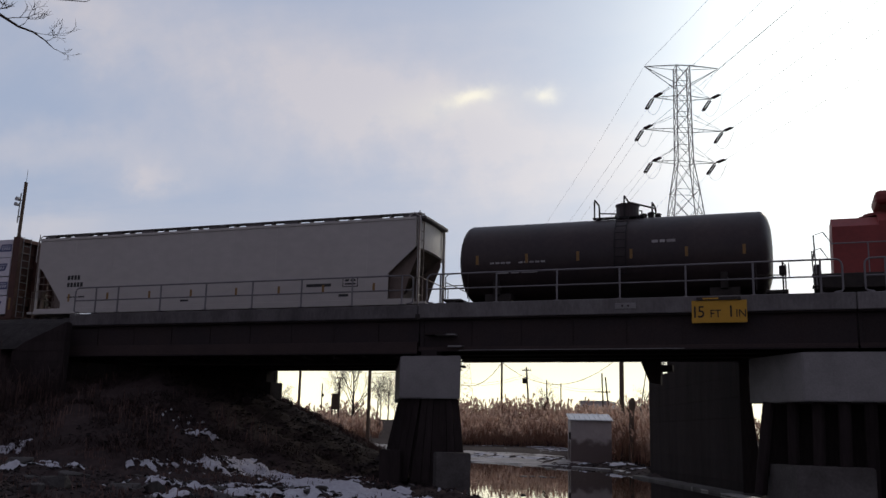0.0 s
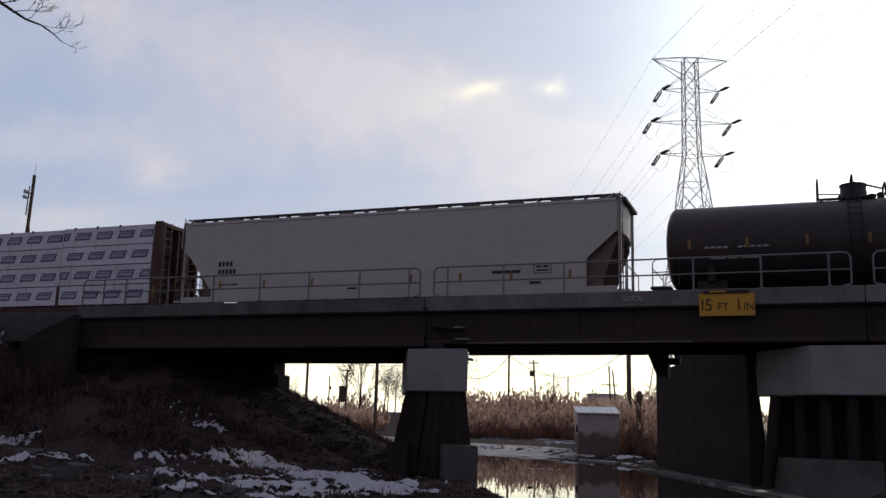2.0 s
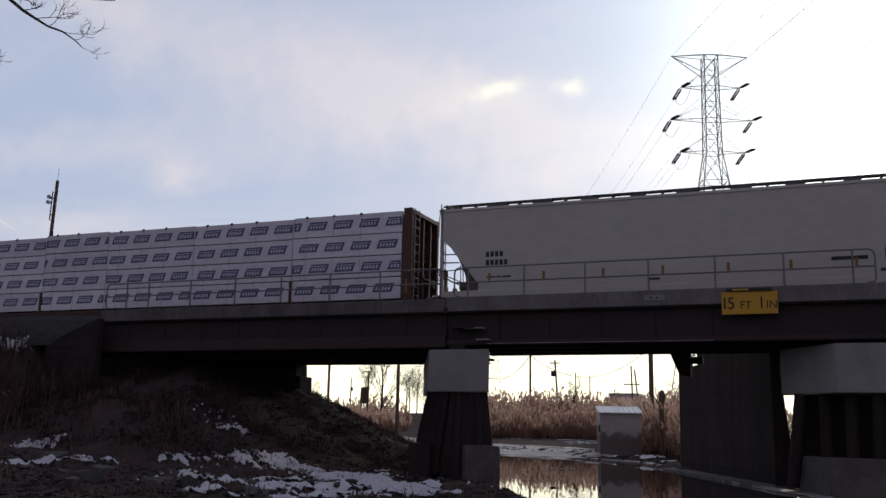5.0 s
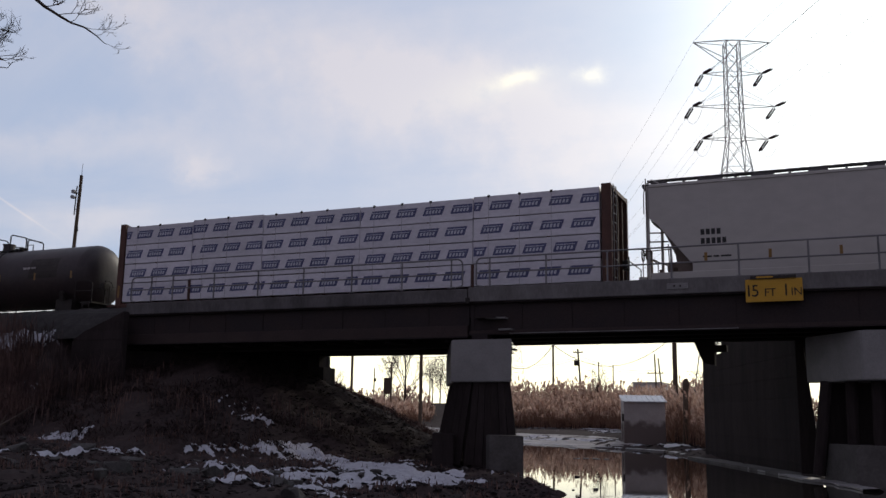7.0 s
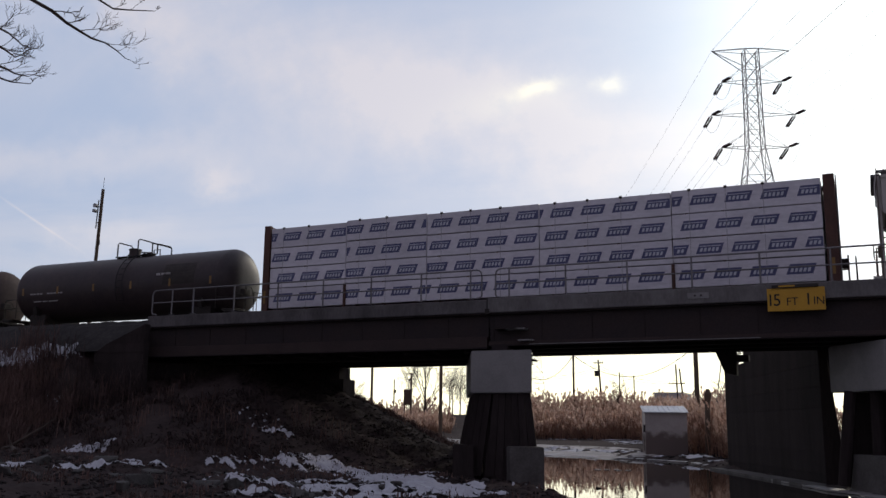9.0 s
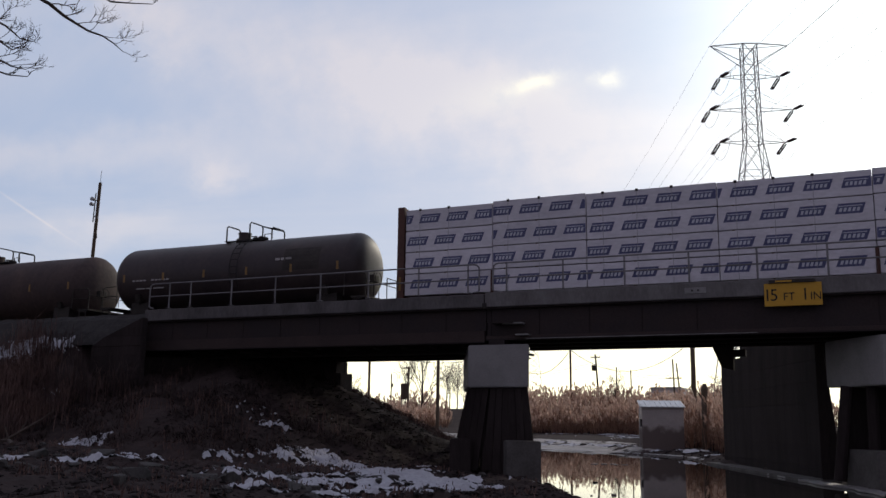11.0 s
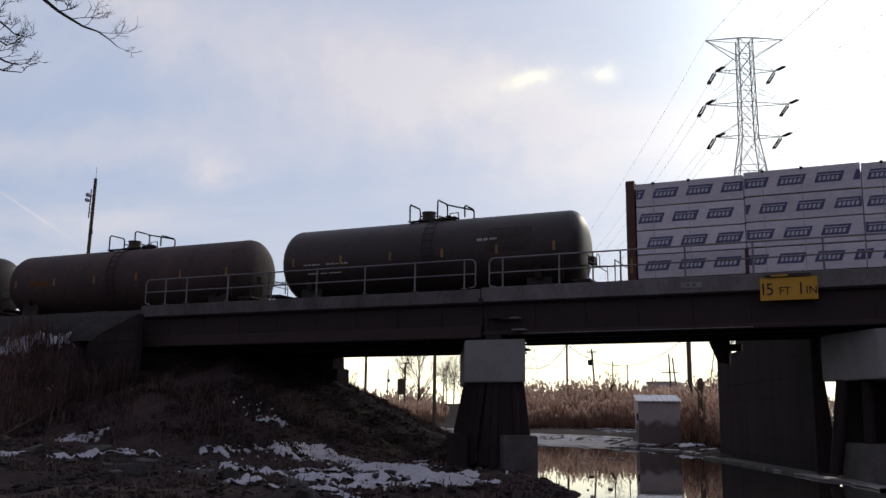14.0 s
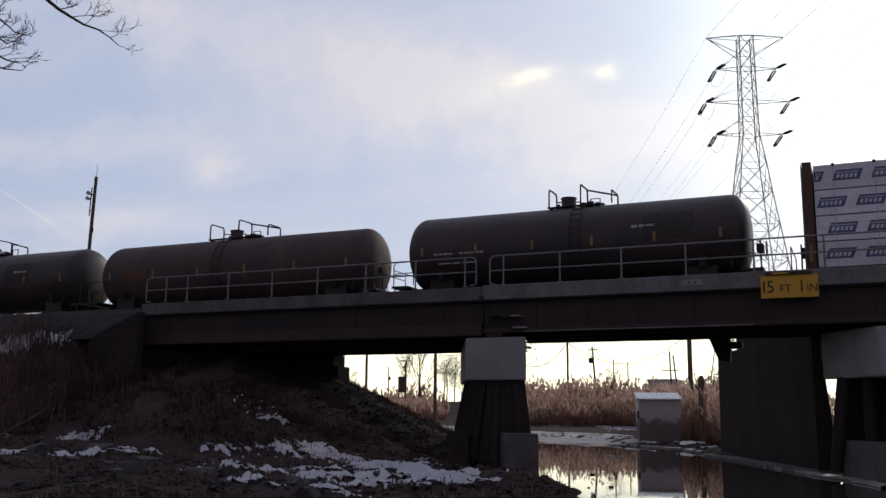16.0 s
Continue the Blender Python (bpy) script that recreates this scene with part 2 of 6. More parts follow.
M["plume"] = material("reed_plume", (0.7, 0.53, 0.42), 0.9, vary=0.45, scale=0.5, fine=3, bump=0, island=True, tint=(0.5, 0.33, 0.25), leaf=0.6)
M["grass"] = material("dead_grass", (0.13, 0.08, 0.068), 0.9, vary=0.5, scale=0.6, fine=3, bump=0, island=True, tint=(0.065, 0.042, 0.04), spec=0.1)
# Brush and rubble are darkened to stand in for shade under the bridge.
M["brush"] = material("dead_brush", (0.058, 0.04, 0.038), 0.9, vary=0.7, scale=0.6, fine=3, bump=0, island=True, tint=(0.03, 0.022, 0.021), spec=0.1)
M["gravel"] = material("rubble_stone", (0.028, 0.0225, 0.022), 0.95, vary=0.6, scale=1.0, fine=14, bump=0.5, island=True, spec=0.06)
M["dirty_ice"] = material("dirty_ice", (0.27, 0.255, 0.25), 0.5, vary=0.35, scale=1.2, fine=9, bump=0.5)
M["bark"] = material("bark", (0.075, 0.055, 0.045), 0.9, vary=0.4, scale=3, fine=20, bump=0.5)
M["pole_wood"] = material("pole_wood", (0.12, 0.085, 0.06), 0.85, vary=0.35, scale=2, fine=18, stretch=(1, 1, 0.1))
M["lattice"] = material("lattice_steel", (0.32, 0.3, 0.295), 0.55, 0.2, vary=0.2, bump=0)
M["insulator"] = material("insulator_brown", (0.05, 0.03, 0.03), 0.25, vary=0.2, bump=0, spec=0.5)
M["wire"] = material("wire", (0.12, 0.12, 0.12), 0.5, 0.5, vary=0.1, bump=0)
M["hut_wall"] = material("hut_metal", (0.3, 0.285, 0.27), 0.7, vary=0.2, scale=0.8, fine=12)
M["hut_roof"] = material("hut_roof_metal", (0.5, 0.5, 0.52), 0.4, 0.3, vary=0.2, scale=1)
# Wall colour lightened to stand in for haze over the far building.
M["far_wall"] = material("far_wall", (0.62, 0.56, 0.53), 0.8, vary=0.15, scale=0.1)


def water_material():
    m = bpy.data.materials.new("standing_water")
    m.use_nodes = True
    nt = m.node_tree
    b = nt.nodes["Principled BSDF"]
    b.inputs["Base Color"].default_value = (0.03, 0.026, 0.02, 1)
    b.inputs["Roughness"].default_value, b.inputs["IOR"].default_value = 0.02, 1.55
    n = nt.nodes.new("ShaderNodeTexNoise")
    tc = nt.nodes.new("ShaderNodeTexCoord")
    mp = nt.nodes.new("ShaderNodeMapping")
    mp.inputs["Scale"].default_value = (1.6, 0.5, 1)
    nt.links.new(tc.outputs["Object"], mp.inputs[0])
    nt.links.new(mp.outputs[0], n.inputs["Vector"])
    n.inputs["Scale"].default_value, n.inputs["Detail"].default_value = 1.1, 3
    bp = nt.nodes.new("ShaderNodeBump")
    bp.inputs["Strength"].default_value, bp.inputs["Distance"].default_value = 0.06, 0.02
    nt.links.new(n.outputs[0], bp.inputs["Height"])
    nt.links.new(bp.outputs[0], b.inputs["Normal"])
    return m


M["water"] = water_material()


# ---------------------------------------------------------------- mesh helpers
def part(name, bm, mat, parent=None, label="", smooth=False, m=None):
    """Link a bmesh as one mesh object, under a thing or a part when parent is given."""
    bmesh.ops.recalc_face_normals(bm, faces=bm.faces)
    me = bpy.data.meshes.new(name)
    bm.to_mesh(me)
    bm.free()
    for x in (mat if isinstance(mat, (list, tuple)) else [mat]):
        me.materials.append(x)
    if smooth:
        for p in me.polygons:
            p.use_smooth = True
    ob = new(name, me)
    if parent:
        ob.parent = parent
    if m is not None:
        ob.matrix_basis = m
    if label:
        ob["label"] = label
    return ob


def piece(name, ob, parent, m):
    """Another object on the same mesh."""
    o = new(name, ob.data)
    o.parent, o.matrix_basis = parent, m
    return o


def thing(name, label, category, m=None, group="", kind=""):
    e = new(name)
    e.empty_display_size = 0.2
    if m is not None:
        e.matrix_basis = m
    return tagged(e, label, category, group, kind)


def box(bm, x0, x1, y0, y1, z0, z1, bevel=0.0, mi=0):
    r = bmesh.ops.create_cube(bm, size=1, matrix=Matrix.Translation(((x0 + x1) / 2, (y0 + y1) / 2, (z0 + z1) / 2)) @ Matrix.Diagonal((abs(x1 - x0), abs(y1 - y0), abs(z1 - z0), 1)))
    vs = r["verts"]
    fs = {f for v in vs for f in v.link_faces}
    for f in fs:
        f.material_index = mi
    if bevel:
        es = {e for v in vs for e in v.link_edges}
        bmesh.ops.bevel(bm, geom=list(es), offset=bevel, segments=2, profile=0.5, affect="EDGES")
    return bm


def rod(bm, a, b, r, r2=None, n=8, caps=True):
    a, b = Vector(a), Vector(b)
    d = b - a
    if d.length < 1e-6:
        return bm
    bmesh.ops.create_cone(bm, cap_ends=caps, segments=n, radius1=r, radius2=r if r2 is None else r2, depth=d.length,
                          matrix=Matrix.Translation((a + b) / 2) @ d.to_track_quat("Z", "Y").to_matrix().to_4x4())
    return bm


def bar(bm, a, b, w):
    """A square bar from a to b."""
    return rod(bm, a, b, w * 0.7, n=4)


def tube(bm, pts, r, n=6):
    """One continuous bent tube through the points."""
    pts = [Vector(p) for p in pts]
    pts = [p for i, p in enumerate(pts) if i == 0 or (p - pts[i - 1]).length > 1e-4]
    last = None
    up = None
    for i, p in enumerate(pts):
        d = (pts[min(i + 1, len(pts) - 1)] - pts[max(i - 1, 0)]).normalized()
        if up is None:
            up = d.orthogonal().normalized()
        up = (up - d * up.dot(d)).normalized()
        side = d.cross(up)
        ring = [bm.verts.new(p + (up * math.cos(2 * math.pi * k / n) + side * math.sin(2 * math.pi * k / n)) * r) for k in range(n)]
        if last:
            for k in range(n):
                bm.faces.new((last[k], last[(k + 1) % n], ring[(k + 1) % n], ring[k]))
        else:
            bm.faces.new(ring[::-1])
        last = ring
    bm.faces.new(last)
    return bm


class Sticks:
    """Tapered rods gathered straight into lists, for what has very many of them."""

    def __init__(self):
        self.v, self.f = [], []

    def rod(self, a, b, r1, r2, n=4):
        a, b = Vector(a), Vector(b)
        d = b - a
        if d.length < 1e-6:
            return
        d.normalize()
        up = d.orthogonal().normalized()
        side = d.cross(up)
        k0 = len(self.v)
        for p, r in ((a, r1), (b, r2)):
            for k in range(n):
                o = (up * math.cos(2 * math.pi * k / n) + side * math.sin(2 * math.pi * k / n)) * r
                self.v.append((p.x + o.x, p.y + o.y, p.z + o.z))
        for k in range(n):
            k2 = (k + 1) % n
            self.f.append((k0 + k, k0 + k2, k0 + n + k2, k0 + n + k))

    def bar(self, a, b, w):
        self.rod(a, b, w * 0.7, w * 0.7, 4)

    def build(self, name, mat, parent=None):
        return mesh_object(name, self.v, self.f, mat, parent)


def prism(bm, poly, y0, y1, axis="y"):
    """A polygon given in two axes, drawn out along the third."""
    def at(u, v, w):
        return {"y": (u, w, v), "z": (u, v, w), "x": (w, u, v)}[axis]
    a = [bm.verts.new(at(u, v, y0)) for u, v in poly]
    b = [bm.verts.new(at(u, v, y1)) for u, v in poly]
    bm.faces.new(a)
    bm.faces.new(b[::-1])
    for i in range(len(poly)):
        j = (i + 1) % len(poly)
        bm.faces.new((a[j], a[i], b[i], b[j]))
    return bm


def mesh_object(name, verts, faces, mat, parent=None, smooth=False):
    me = bpy.data.meshes.new(name)
    me.from_pydata([tuple(v) for v in verts], [], [tuple(f) for f in faces])
    for x in (mat if isinstance(mat, (list, tuple)) else [mat]):
        me.materials.append(x)
    if smooth:
        me.polygons.foreach_set("use_smooth", [True] * len(me.polygons))
    me.update()
    ob = new(name, me)
    if parent:
        ob.parent = parent
    return ob


def B():
    return bmesh.new()


# ---------------------------------------------------------------- the lie of the land
SK = radians(25)                       # the road crosses under the railway at a skew
RD, RN = (-math.sin(SK), math.cos(SK)), (math.cos(SK), math.sin(SK))
RAIL_Z, YB, YF, YC = 5.8, 31.56, 36.8, 34.13     # rail top, near and far fascia, track centre


def smooth01(a, b, x):
    t = np.clip((x - a) / (b - a), 0, 1)
    return t * t * (3 - 2 * t)


def fbm(x, y, s, seed=0.0, octaves=4):
    """Cheap layered noise on arrays."""
    out, amp, f = 0.0, 1.0, 1.0 / s
    for k in range(octaves):
        p = seed * 7.3 + k * 3.1
        out = out + amp * (np.sin(x * f * 1.7 + p + 1.9 * np.sin(y * f * 1.3 + p * 2.1)) * np.sin(y * f * 1.9 - p + 1.7 * np.sin(x * f * 1.1 + p * 0.7)))
        amp, f = amp * 0.55, f * 2.07
    return out


def shore_y(x):
    """Where the flood's far edge lies, across the road."""
    return np.interp(x, (-60, -27, -22.3, -14.2, -10.6, -6.9, -2.0, 5.0), (90, 70, 67.1, 62.7, 59.0, 50.6, 37.0, 20.0)) + 0.35 * np.sin(x * 1.3) + 0.2 * np.sin(x * 3.1 + 1)


def land(x, y):
    """Height of the ground."""
    x, y = np.asarray(x, float), np.asarray(y, float)
    u = (x + 7.6) * RN[0] + (y - 34) * RN[1]
    v = (x + 7.6) * RD[0] + (y - 34) * RD[1]
    u = u + 0.004 * np.clip(v - 20, 0, 55) ** 2 + 0.44 * np.clip(v - 75, 0, None)     # the road bends away to the left
    wide = x / np.maximum(y, 1.0)
    field = 0.25 * smooth01(40, 100, v) + 1.9 * smooth01(136, 162, y) + 0.2 * smooth01(-30, -60, v)
    field = field + (1.0 * smooth01(70, 130, y) + 2.0 * smooth01(110, 200, y)) * smooth01(-0.37, -0.42, wide)      # the road's far rise
    left = 0.02 + 0.045 * np.clip(-u - 3.6, 0, 26)
    left = np.maximum(left, np.maximum(field, 0.9 * smooth01(40, 74, v) + 0.95 * smooth01(60, 92, v)))
    right = np.maximum(0.17 * smooth01(6.0, 8.4, u), field)
    road = np.maximum(-0.35 + 0.45 * smooth01(33, 60, v), field) + 0.55 * smooth01(-22, -60, v)
    road = np.where(v > 36, road, np.minimum(road, -0.35 + 0.55 * smooth01(-22, -60, v)))
    # the far shore climbs slowly out of the flood towards the reeds
    off = y - shore_y(x)
    beach = np.clip(0.055 * off, -0.35, 0.05) + 0.009 * np.clip(off - 1, 0, 75) + 0.17 * np.exp(-((x + 13.5) / 2.6) ** 2 - ((y - 67.5) / 3.2) ** 2)
    beach = -0.35 + (beach + 0.35) * smooth01(-1.5, 1.0, u) * smooth01(8, 13, v)
    road, right = np.maximum(road, beach), np.maximum(right, beach)
    lt, rt = smooth01(-3.1, -4.6, u), smooth01(5.9, 6.6, u - 0.075 * np.clip(v - 3, 0, 26))
    z = road * (1 - lt - rt) + left * lt + right * rt
    # the railway bank, cut off by its end slope at the underpass
    near, far = 0.85 + 0.7 * (y - 24.5), 1.2 + 0.7 * (44.5 - y)
    end_l = -0.16 + 0.46 * (-u - 4.3)
    end_r = 0.3 + 0.5 * (u - 16)
    top = 5.42
    open_ = smooth01(-32.5, -29.3, x)                  # 0 on the bank, 1 beside and under the bridge
    near = near * (1 - open_) + (0.7 + 0.42 * (y - 25.0)) * open_
    end_l = end_l - 0.36 * np.clip(36.2 - y, 0, 12)
    top = 5.42 * (1 - open_) + 4.25 * open_
    bank = np.minimum(np.minimum(near, far), np.minimum(np.maximum(end_l, end_r), top))
    rough = 0.10 * fbm(x, y, 2.6, 1) + 0.075 * fbm(x, y, 0.8, 2) + 0.06 * np.abs(fbm(x, y, 0.33, 6, 3))
    rough = rough * smooth01(90, 50, np.abs(y - 30)) * np.where((u > -3.4) & (u < 6.0), 0.25, 1.0)
    return np.maximum(z, bank) + rough


def grid_mesh(name, xs, ys, mat, zf):
    X, Y = np.meshgrid(xs, ys)
    Z = zf(X, Y)
    verts = np.stack([X.ravel(), Y.ravel(), Z.ravel()], 1)
    nx, ny = len(xs), len(ys)
    i = (np.arange(ny - 1)[:, None] * nx + np.arange(nx - 1)[None]).ravel()
    faces = np.stack([i, i + 1, i + nx + 1, i + nx], 1)
    return mesh_object(name, verts.tolist(), faces.tolist(), mat, smooth=True)


xs = np.concatenate([[-3000, -1500, -800, -450, -260, -160, -110, -85, -70], np.arange(-60, -45, 1.0), np.arange(-45, -34, 0.28), np.arange(-34, -6, 0.14), np.arange(-6, 8, 0.28), np.arange(8, 30, 1.0), [30, 40, 60, 90, 140, 250, 500, 1000, 2500]])
ys = np.concatenate([[-400, -200, -90, -40, -15, -5, 2, 8, 12], np.arange(14, 16, 0.5), np.arange(16, 27, 0.13), np.arange(27, 48, 0.28), np.arange(48, 110, 1.0), [112, 120, 135, 160, 200, 280, 420, 700, 1300, 2400, 4000]])
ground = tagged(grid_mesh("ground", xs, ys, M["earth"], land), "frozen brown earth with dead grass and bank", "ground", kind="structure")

wb = B()
prism(wb, [(-60, 5), (40, 5), (40, 100), (-60, 100)], -0.9, 0.0, axis="z")
water = tagged(part("water", wb, M["water"]), "still dark flood water over the road, reflecting reeds", "water", kind="structure")
# ---------------------------------------------------------------- the railway bridge
X0, XJ, XE = -28.7, -12.69, 2.11      # left end of the deck, first joint, second joint
bridge = thing("railway_bridge", "dark steel girder railway bridge with pale concrete ballast curb", "bridge", kind="structure")


def girder(x0, x1, y, z0, z1):
    g = B()
    prism(g, [(y - 0.02, z0), (y + 0.02, z0), (y + 0.02, z1), (y - 0.02, z1)], x0, x1, axis="x")
    part("girder", g, M["girder"], bridge, "rusty dark plate girder")
    for zf in (z0, z1 - 0.05):
        g = B()
        box(g, x0, x1, y - 0.2, y - 0.021, zf, zf + 0.05)
        part("flange", g, M["girder"], bridge)
        g = B()
        box(g, x0, x1, y + 0.021, y + 0.2, zf, zf + 0.05)
        part("flange", g, M["girder"], bridge)
    x, first = x0 + 0.15, None
    while x < x1:
        if first is None:
            g = B()
            box(g, -0.008, 0.008, -0.045, 0.045, z0 + 0.052, z1 - 0.052)
            first = part("stiffener", g, M["girder"], bridge, m=pose(x, y, 0))
        else:
            piece("stiffener", first, bridge, pose(x, y, 0))
        x += 1.85


for (x0, x1, zb) in ((X0 - 0.6, XJ - 0.03, 4.5), (XJ + 0.03, XE - 0.03, 4.84), (XE + 0.03, 17.0, 4.84)):
    for y in (YB + 0.28, YB + 1.9, YC + 0.9, YF - 0.22):
        girder(x0, x1, y, 4.75 if y < YB + 1 and x0 < XJ - 1 else zb, 6.045)
    # bottom chord plate along the outer girder
    c = B()
    box(c, x0, x1, YB + 0.1, YB + 0.255, 4.757 if x0 < XJ - 1 else 4.847, 5.19 if x0 < XJ - 1 else 5.0, bevel=0.012)
    part("chord_plate", c, M["chord"], bridge, "rusty bottom chord plate, lighter brown as if catching light")
    d = B()
    box(d, x0, x1, YB + 0.31, YF - 0.31, 5.46, 5.5)
    part("deck_plate", d, M["girder"], bridge)
    for s in np.arange(x0 + 0.6, x1 - 0.4, 2.5):
        c = B()
        bar(c, (s, YB + 0.3, zb + 0.15), (s + 1.2, YF - 0.25, zb + 0.15), 0.07)
        bar(c, (s + 1.2, YB + 0.3, zb + 0.2), (s, YF - 0.25, zb + 0.2), 0.07)
        part("cross_brace", c, M["girder"], bridge)

for (x0, x1) in ((X0, XJ - 0.015), (XJ + 0.015, XE - 0.015), (XE + 0.015, 17.0)):
    for y0, y1, nm in ((YB, YB + 0.3, "near"), (YF - 0.3, YF, "far")):
        c = B()
        box(c, x0, x1, y0, y1, 6.05, (6.59 if x0 > XJ - 1 else 6.54) if nm == "near" else 6.3, bevel=0.025)
        part("ballast_curb", c, M["curb"] if x0 > XJ - 1 else M["dirty_curb"], bridge, "pale weathered concrete curb" if x0 > XJ - 1 else "dark stained concrete curb")
# Pale strip added as a painted glint of sun along the flange's lower edge.
c = B()
box(c, XJ + 1.6, XJ + 9.5, YB + 0.06, YB + 0.098, 4.86, 4.882)
part("flange_lip", c, M["concrete"], bridge, "pale strip standing for sunlight on the bottom flange's edge")
c = B()
box(c, XJ - 0.09, XJ + 0.09, YB - 0.012, YB + 0.01, 6.0, 6.2)
part("joint_cover", c, M["steel_dark"], bridge)
c = B()
box(c, XE - 0.3, XE + 0.3, YB + 0.32, YB + 0.36, 4.95, 6.04)
part("joint_plate", c, M["girder"], bridge)
for xq in (XJ, XE):
    c = B()
    box(c, xq - 0.12, xq + 0.12, YB + 0.304, YB + 0.318, 5.6, 6.56)
    part("joint_plate", c, M["girder"], bridge)
# outlet box on the curb face
c = B()
box(c, -5.45, -4.75, YB - 0.03, YB + 0.02, 6.22, 6.42, bevel=0.01)
part("wall_plate", c, M["concrete"], bridge)
for k in (-5.2, -5.0):
    c = B()
    rod(c, (k, YB - 0.045, 6.32), (k, YB - 0.02, 6.32), 0.035)
    part("bolt", c, M["steel_dark"], bridge)


def handrail(x0, x1, posts):
    """A tube rail with rounded ends, a middle tube and posts."""
    h = thing("handrail", "grey galvanised tube handrail on the bridge curb", "handrail", group="bridge handrails")
    y, zb, zt, r = YB + 0.12, 6.58, 7.68, 0.2
    g = B()
    pts = [(x0, y, zb + 0.12)]
    for a in range(0, 91, 30):
        pts.append((x0 + r - r * math.cos(radians(a)), y, zt - r + r * math.sin(radians(a))))
    for a in range(90, -1, -30):
        pts.append((x1 - r + r * math.cos(radians(a)), y, zt - r + r * math.sin(radians(a))))
    pts.append((x1, y, zb + 0.12))
    pts = [(x0 + 0.25, y, zb + 0.03), (x0 + 0.06, y, zb + 0.06)] + pts + [(x1 - 0.06, y, zb + 0.06), (x1 - 0.25, y, zb + 0.03)]
    tube(g, pts, 0.032, n=8)
    part("top_tube", g, M["rail_paint"], h)
    g = B()
    rod(g, (x0, y, (zb + zt) / 2), (x1, y, (zb + zt) / 2), 0.028, n=8)
    part("middle_tube", g, M["rail_paint"], h)
    for x in posts:
        g = B()
        rod(g, (x, y, zb), (x, y, zt), 0.034, n=8)
        box(g, x - 0.09, x + 0.09, y - 0.09, y + 0.09, zb, zb + 0.025)
        part("post", g, M["rail_paint"], h)


handrail(-28.59, -12.95, [-27.5, -26.35, -24.2, -22.0, -19.83, -17.63, -15.45, -13.4])
handrail(-12.4, 1.75, [-11.87, -9.72, -7.5, -5.3, -3.1, -0.95, 1.1])
handrail(2.4, 16.5, [3.0, 5.2, 7.4, 9.6, 11.8, 14.0, 16.0])

# clearance sign hung on the curb
sg = thing("clearance_sign", "yellow clearance sign reading 15 FT 1 IN in black", "sign")
s = B()
box(s, -2.91, -1.17, YB - 0.10, YB - 0.07, 5.68, 6.42, bevel=0.01)
part("sign_plate", s, M["yellow"], sg)
s = B()
box(s, -2.75, -1.35, YB - 0.16, YB - 0.02, 6.425, 6.52)
part("lamp_rail", s, M["steel_dark"], sg)
s = B()
box(s, -2.55, -2.05, YB - 0.165, YB - 0.155, 6.45, 6.5)
part("marker_plate", s, M["yellow"], sg)
for x in (-2.6, -1.5):
    s = B()
    box(s, x - 0.03, x + 0.03, YB - 0.07, YB, 5.75, 6.4)
    part("bracket", s, M["steel_dark"], sg)


def lettering(text, size, x, y, z, mat, parent, sx=1.0):
    cu = bpy.data.curves.new("lettering", "FONT")
    cu.body, cu.size, cu.extrude = text, size, 0.004
    ob = bpy.data.objects.new("lettering", cu)
    scene.collection.objects.link(ob)
    dg = bpy.context.evaluated_depsgraph_get()
    me = bpy.data.meshes.new_from_object(ob.evaluated_get(dg))
    bpy.data.objects.remove(ob)
    me.materials.clear()
    me.materials.append(mat)
    o = new("lettering", me)
    o.parent = parent
    o.matrix_basis = pose(x, y, z, 90, 0, 0) @ Matrix.Diagonal((sx, 1, 1, 1))
    return o


for txt, size, x in (("1", 0.55, -2.94), ("5", 0.55, -2.74), ("FT", 0.36, -2.34), ("1", 0.55, -1.8), ("IN", 0.36, -1.53)):
    lettering(txt, size, x, YB - 0.105, 5.86, M["sign_black"], sg, 0.95)

# track on the bridge and the bank
track = thing("railway_track", "steel rails on ballast and timber sleepers", "track", kind="structure")
for y in (YC - 0.75, YC + 0.75):
    g = B()
    prism(g, [(y - 0.07, RAIL_Z - 0.17), (y + 0.07, RAIL_Z - 0.17), (y + 0.07, RAIL_Z - 0.155), (y + 0.01, RAIL_Z - 0.13), (y + 0.01, RAIL_Z - 0.04), (y + 0.036, RAIL_Z - 0.03),
              (y + 0.036, RAIL_Z), (y - 0.036, RAIL_Z), (y - 0.036, RAIL_Z - 0.03), (y - 0.01, RAIL_Z - 0.04), (y - 0.01, RAIL_Z - 0.13), (y - 0.07, RAIL_Z - 0.155)], -400, 260, axis="x")
    part("rail", g, M["railhead"], track)
g = B()
prism(g, [(YB + 0.31, 5.52), (YF - 0.31, 5.52), (YF - 0.31, 5.6), (YC + 1.3, 5.68), (YC - 1.3, 5.68), (YB + 0.31, 5.6)], -29.0, 17.0, axis="x")
part("ballast_bed", g, M["ballast"], track)
g = B()
prism(g, [(YC - 3.4, 5.0), (YC + 3.4, 5.0), (YC + 1.7, 5.66), (YC - 1.7, 5.66)], -400, -29.0, axis="x")
part("ballast_shoulder", g, M["ballast"], track)
# heaped ballast along the track's edge, with an uneven crest
crest_x = np.concatenate([[-400, -250, -150, -100, -80], np.arange(-70, -28.8, 0.22), [-28.76]])
crest_v, crest_f = [], []
profile = ((30.7, 5.0), (31.1, 5.6), (31.65, 6.19), (32.0, 6.36), (32.35, 6.48), (32.6, 6.46), (32.8, 6.1), (33.0, 5.6))
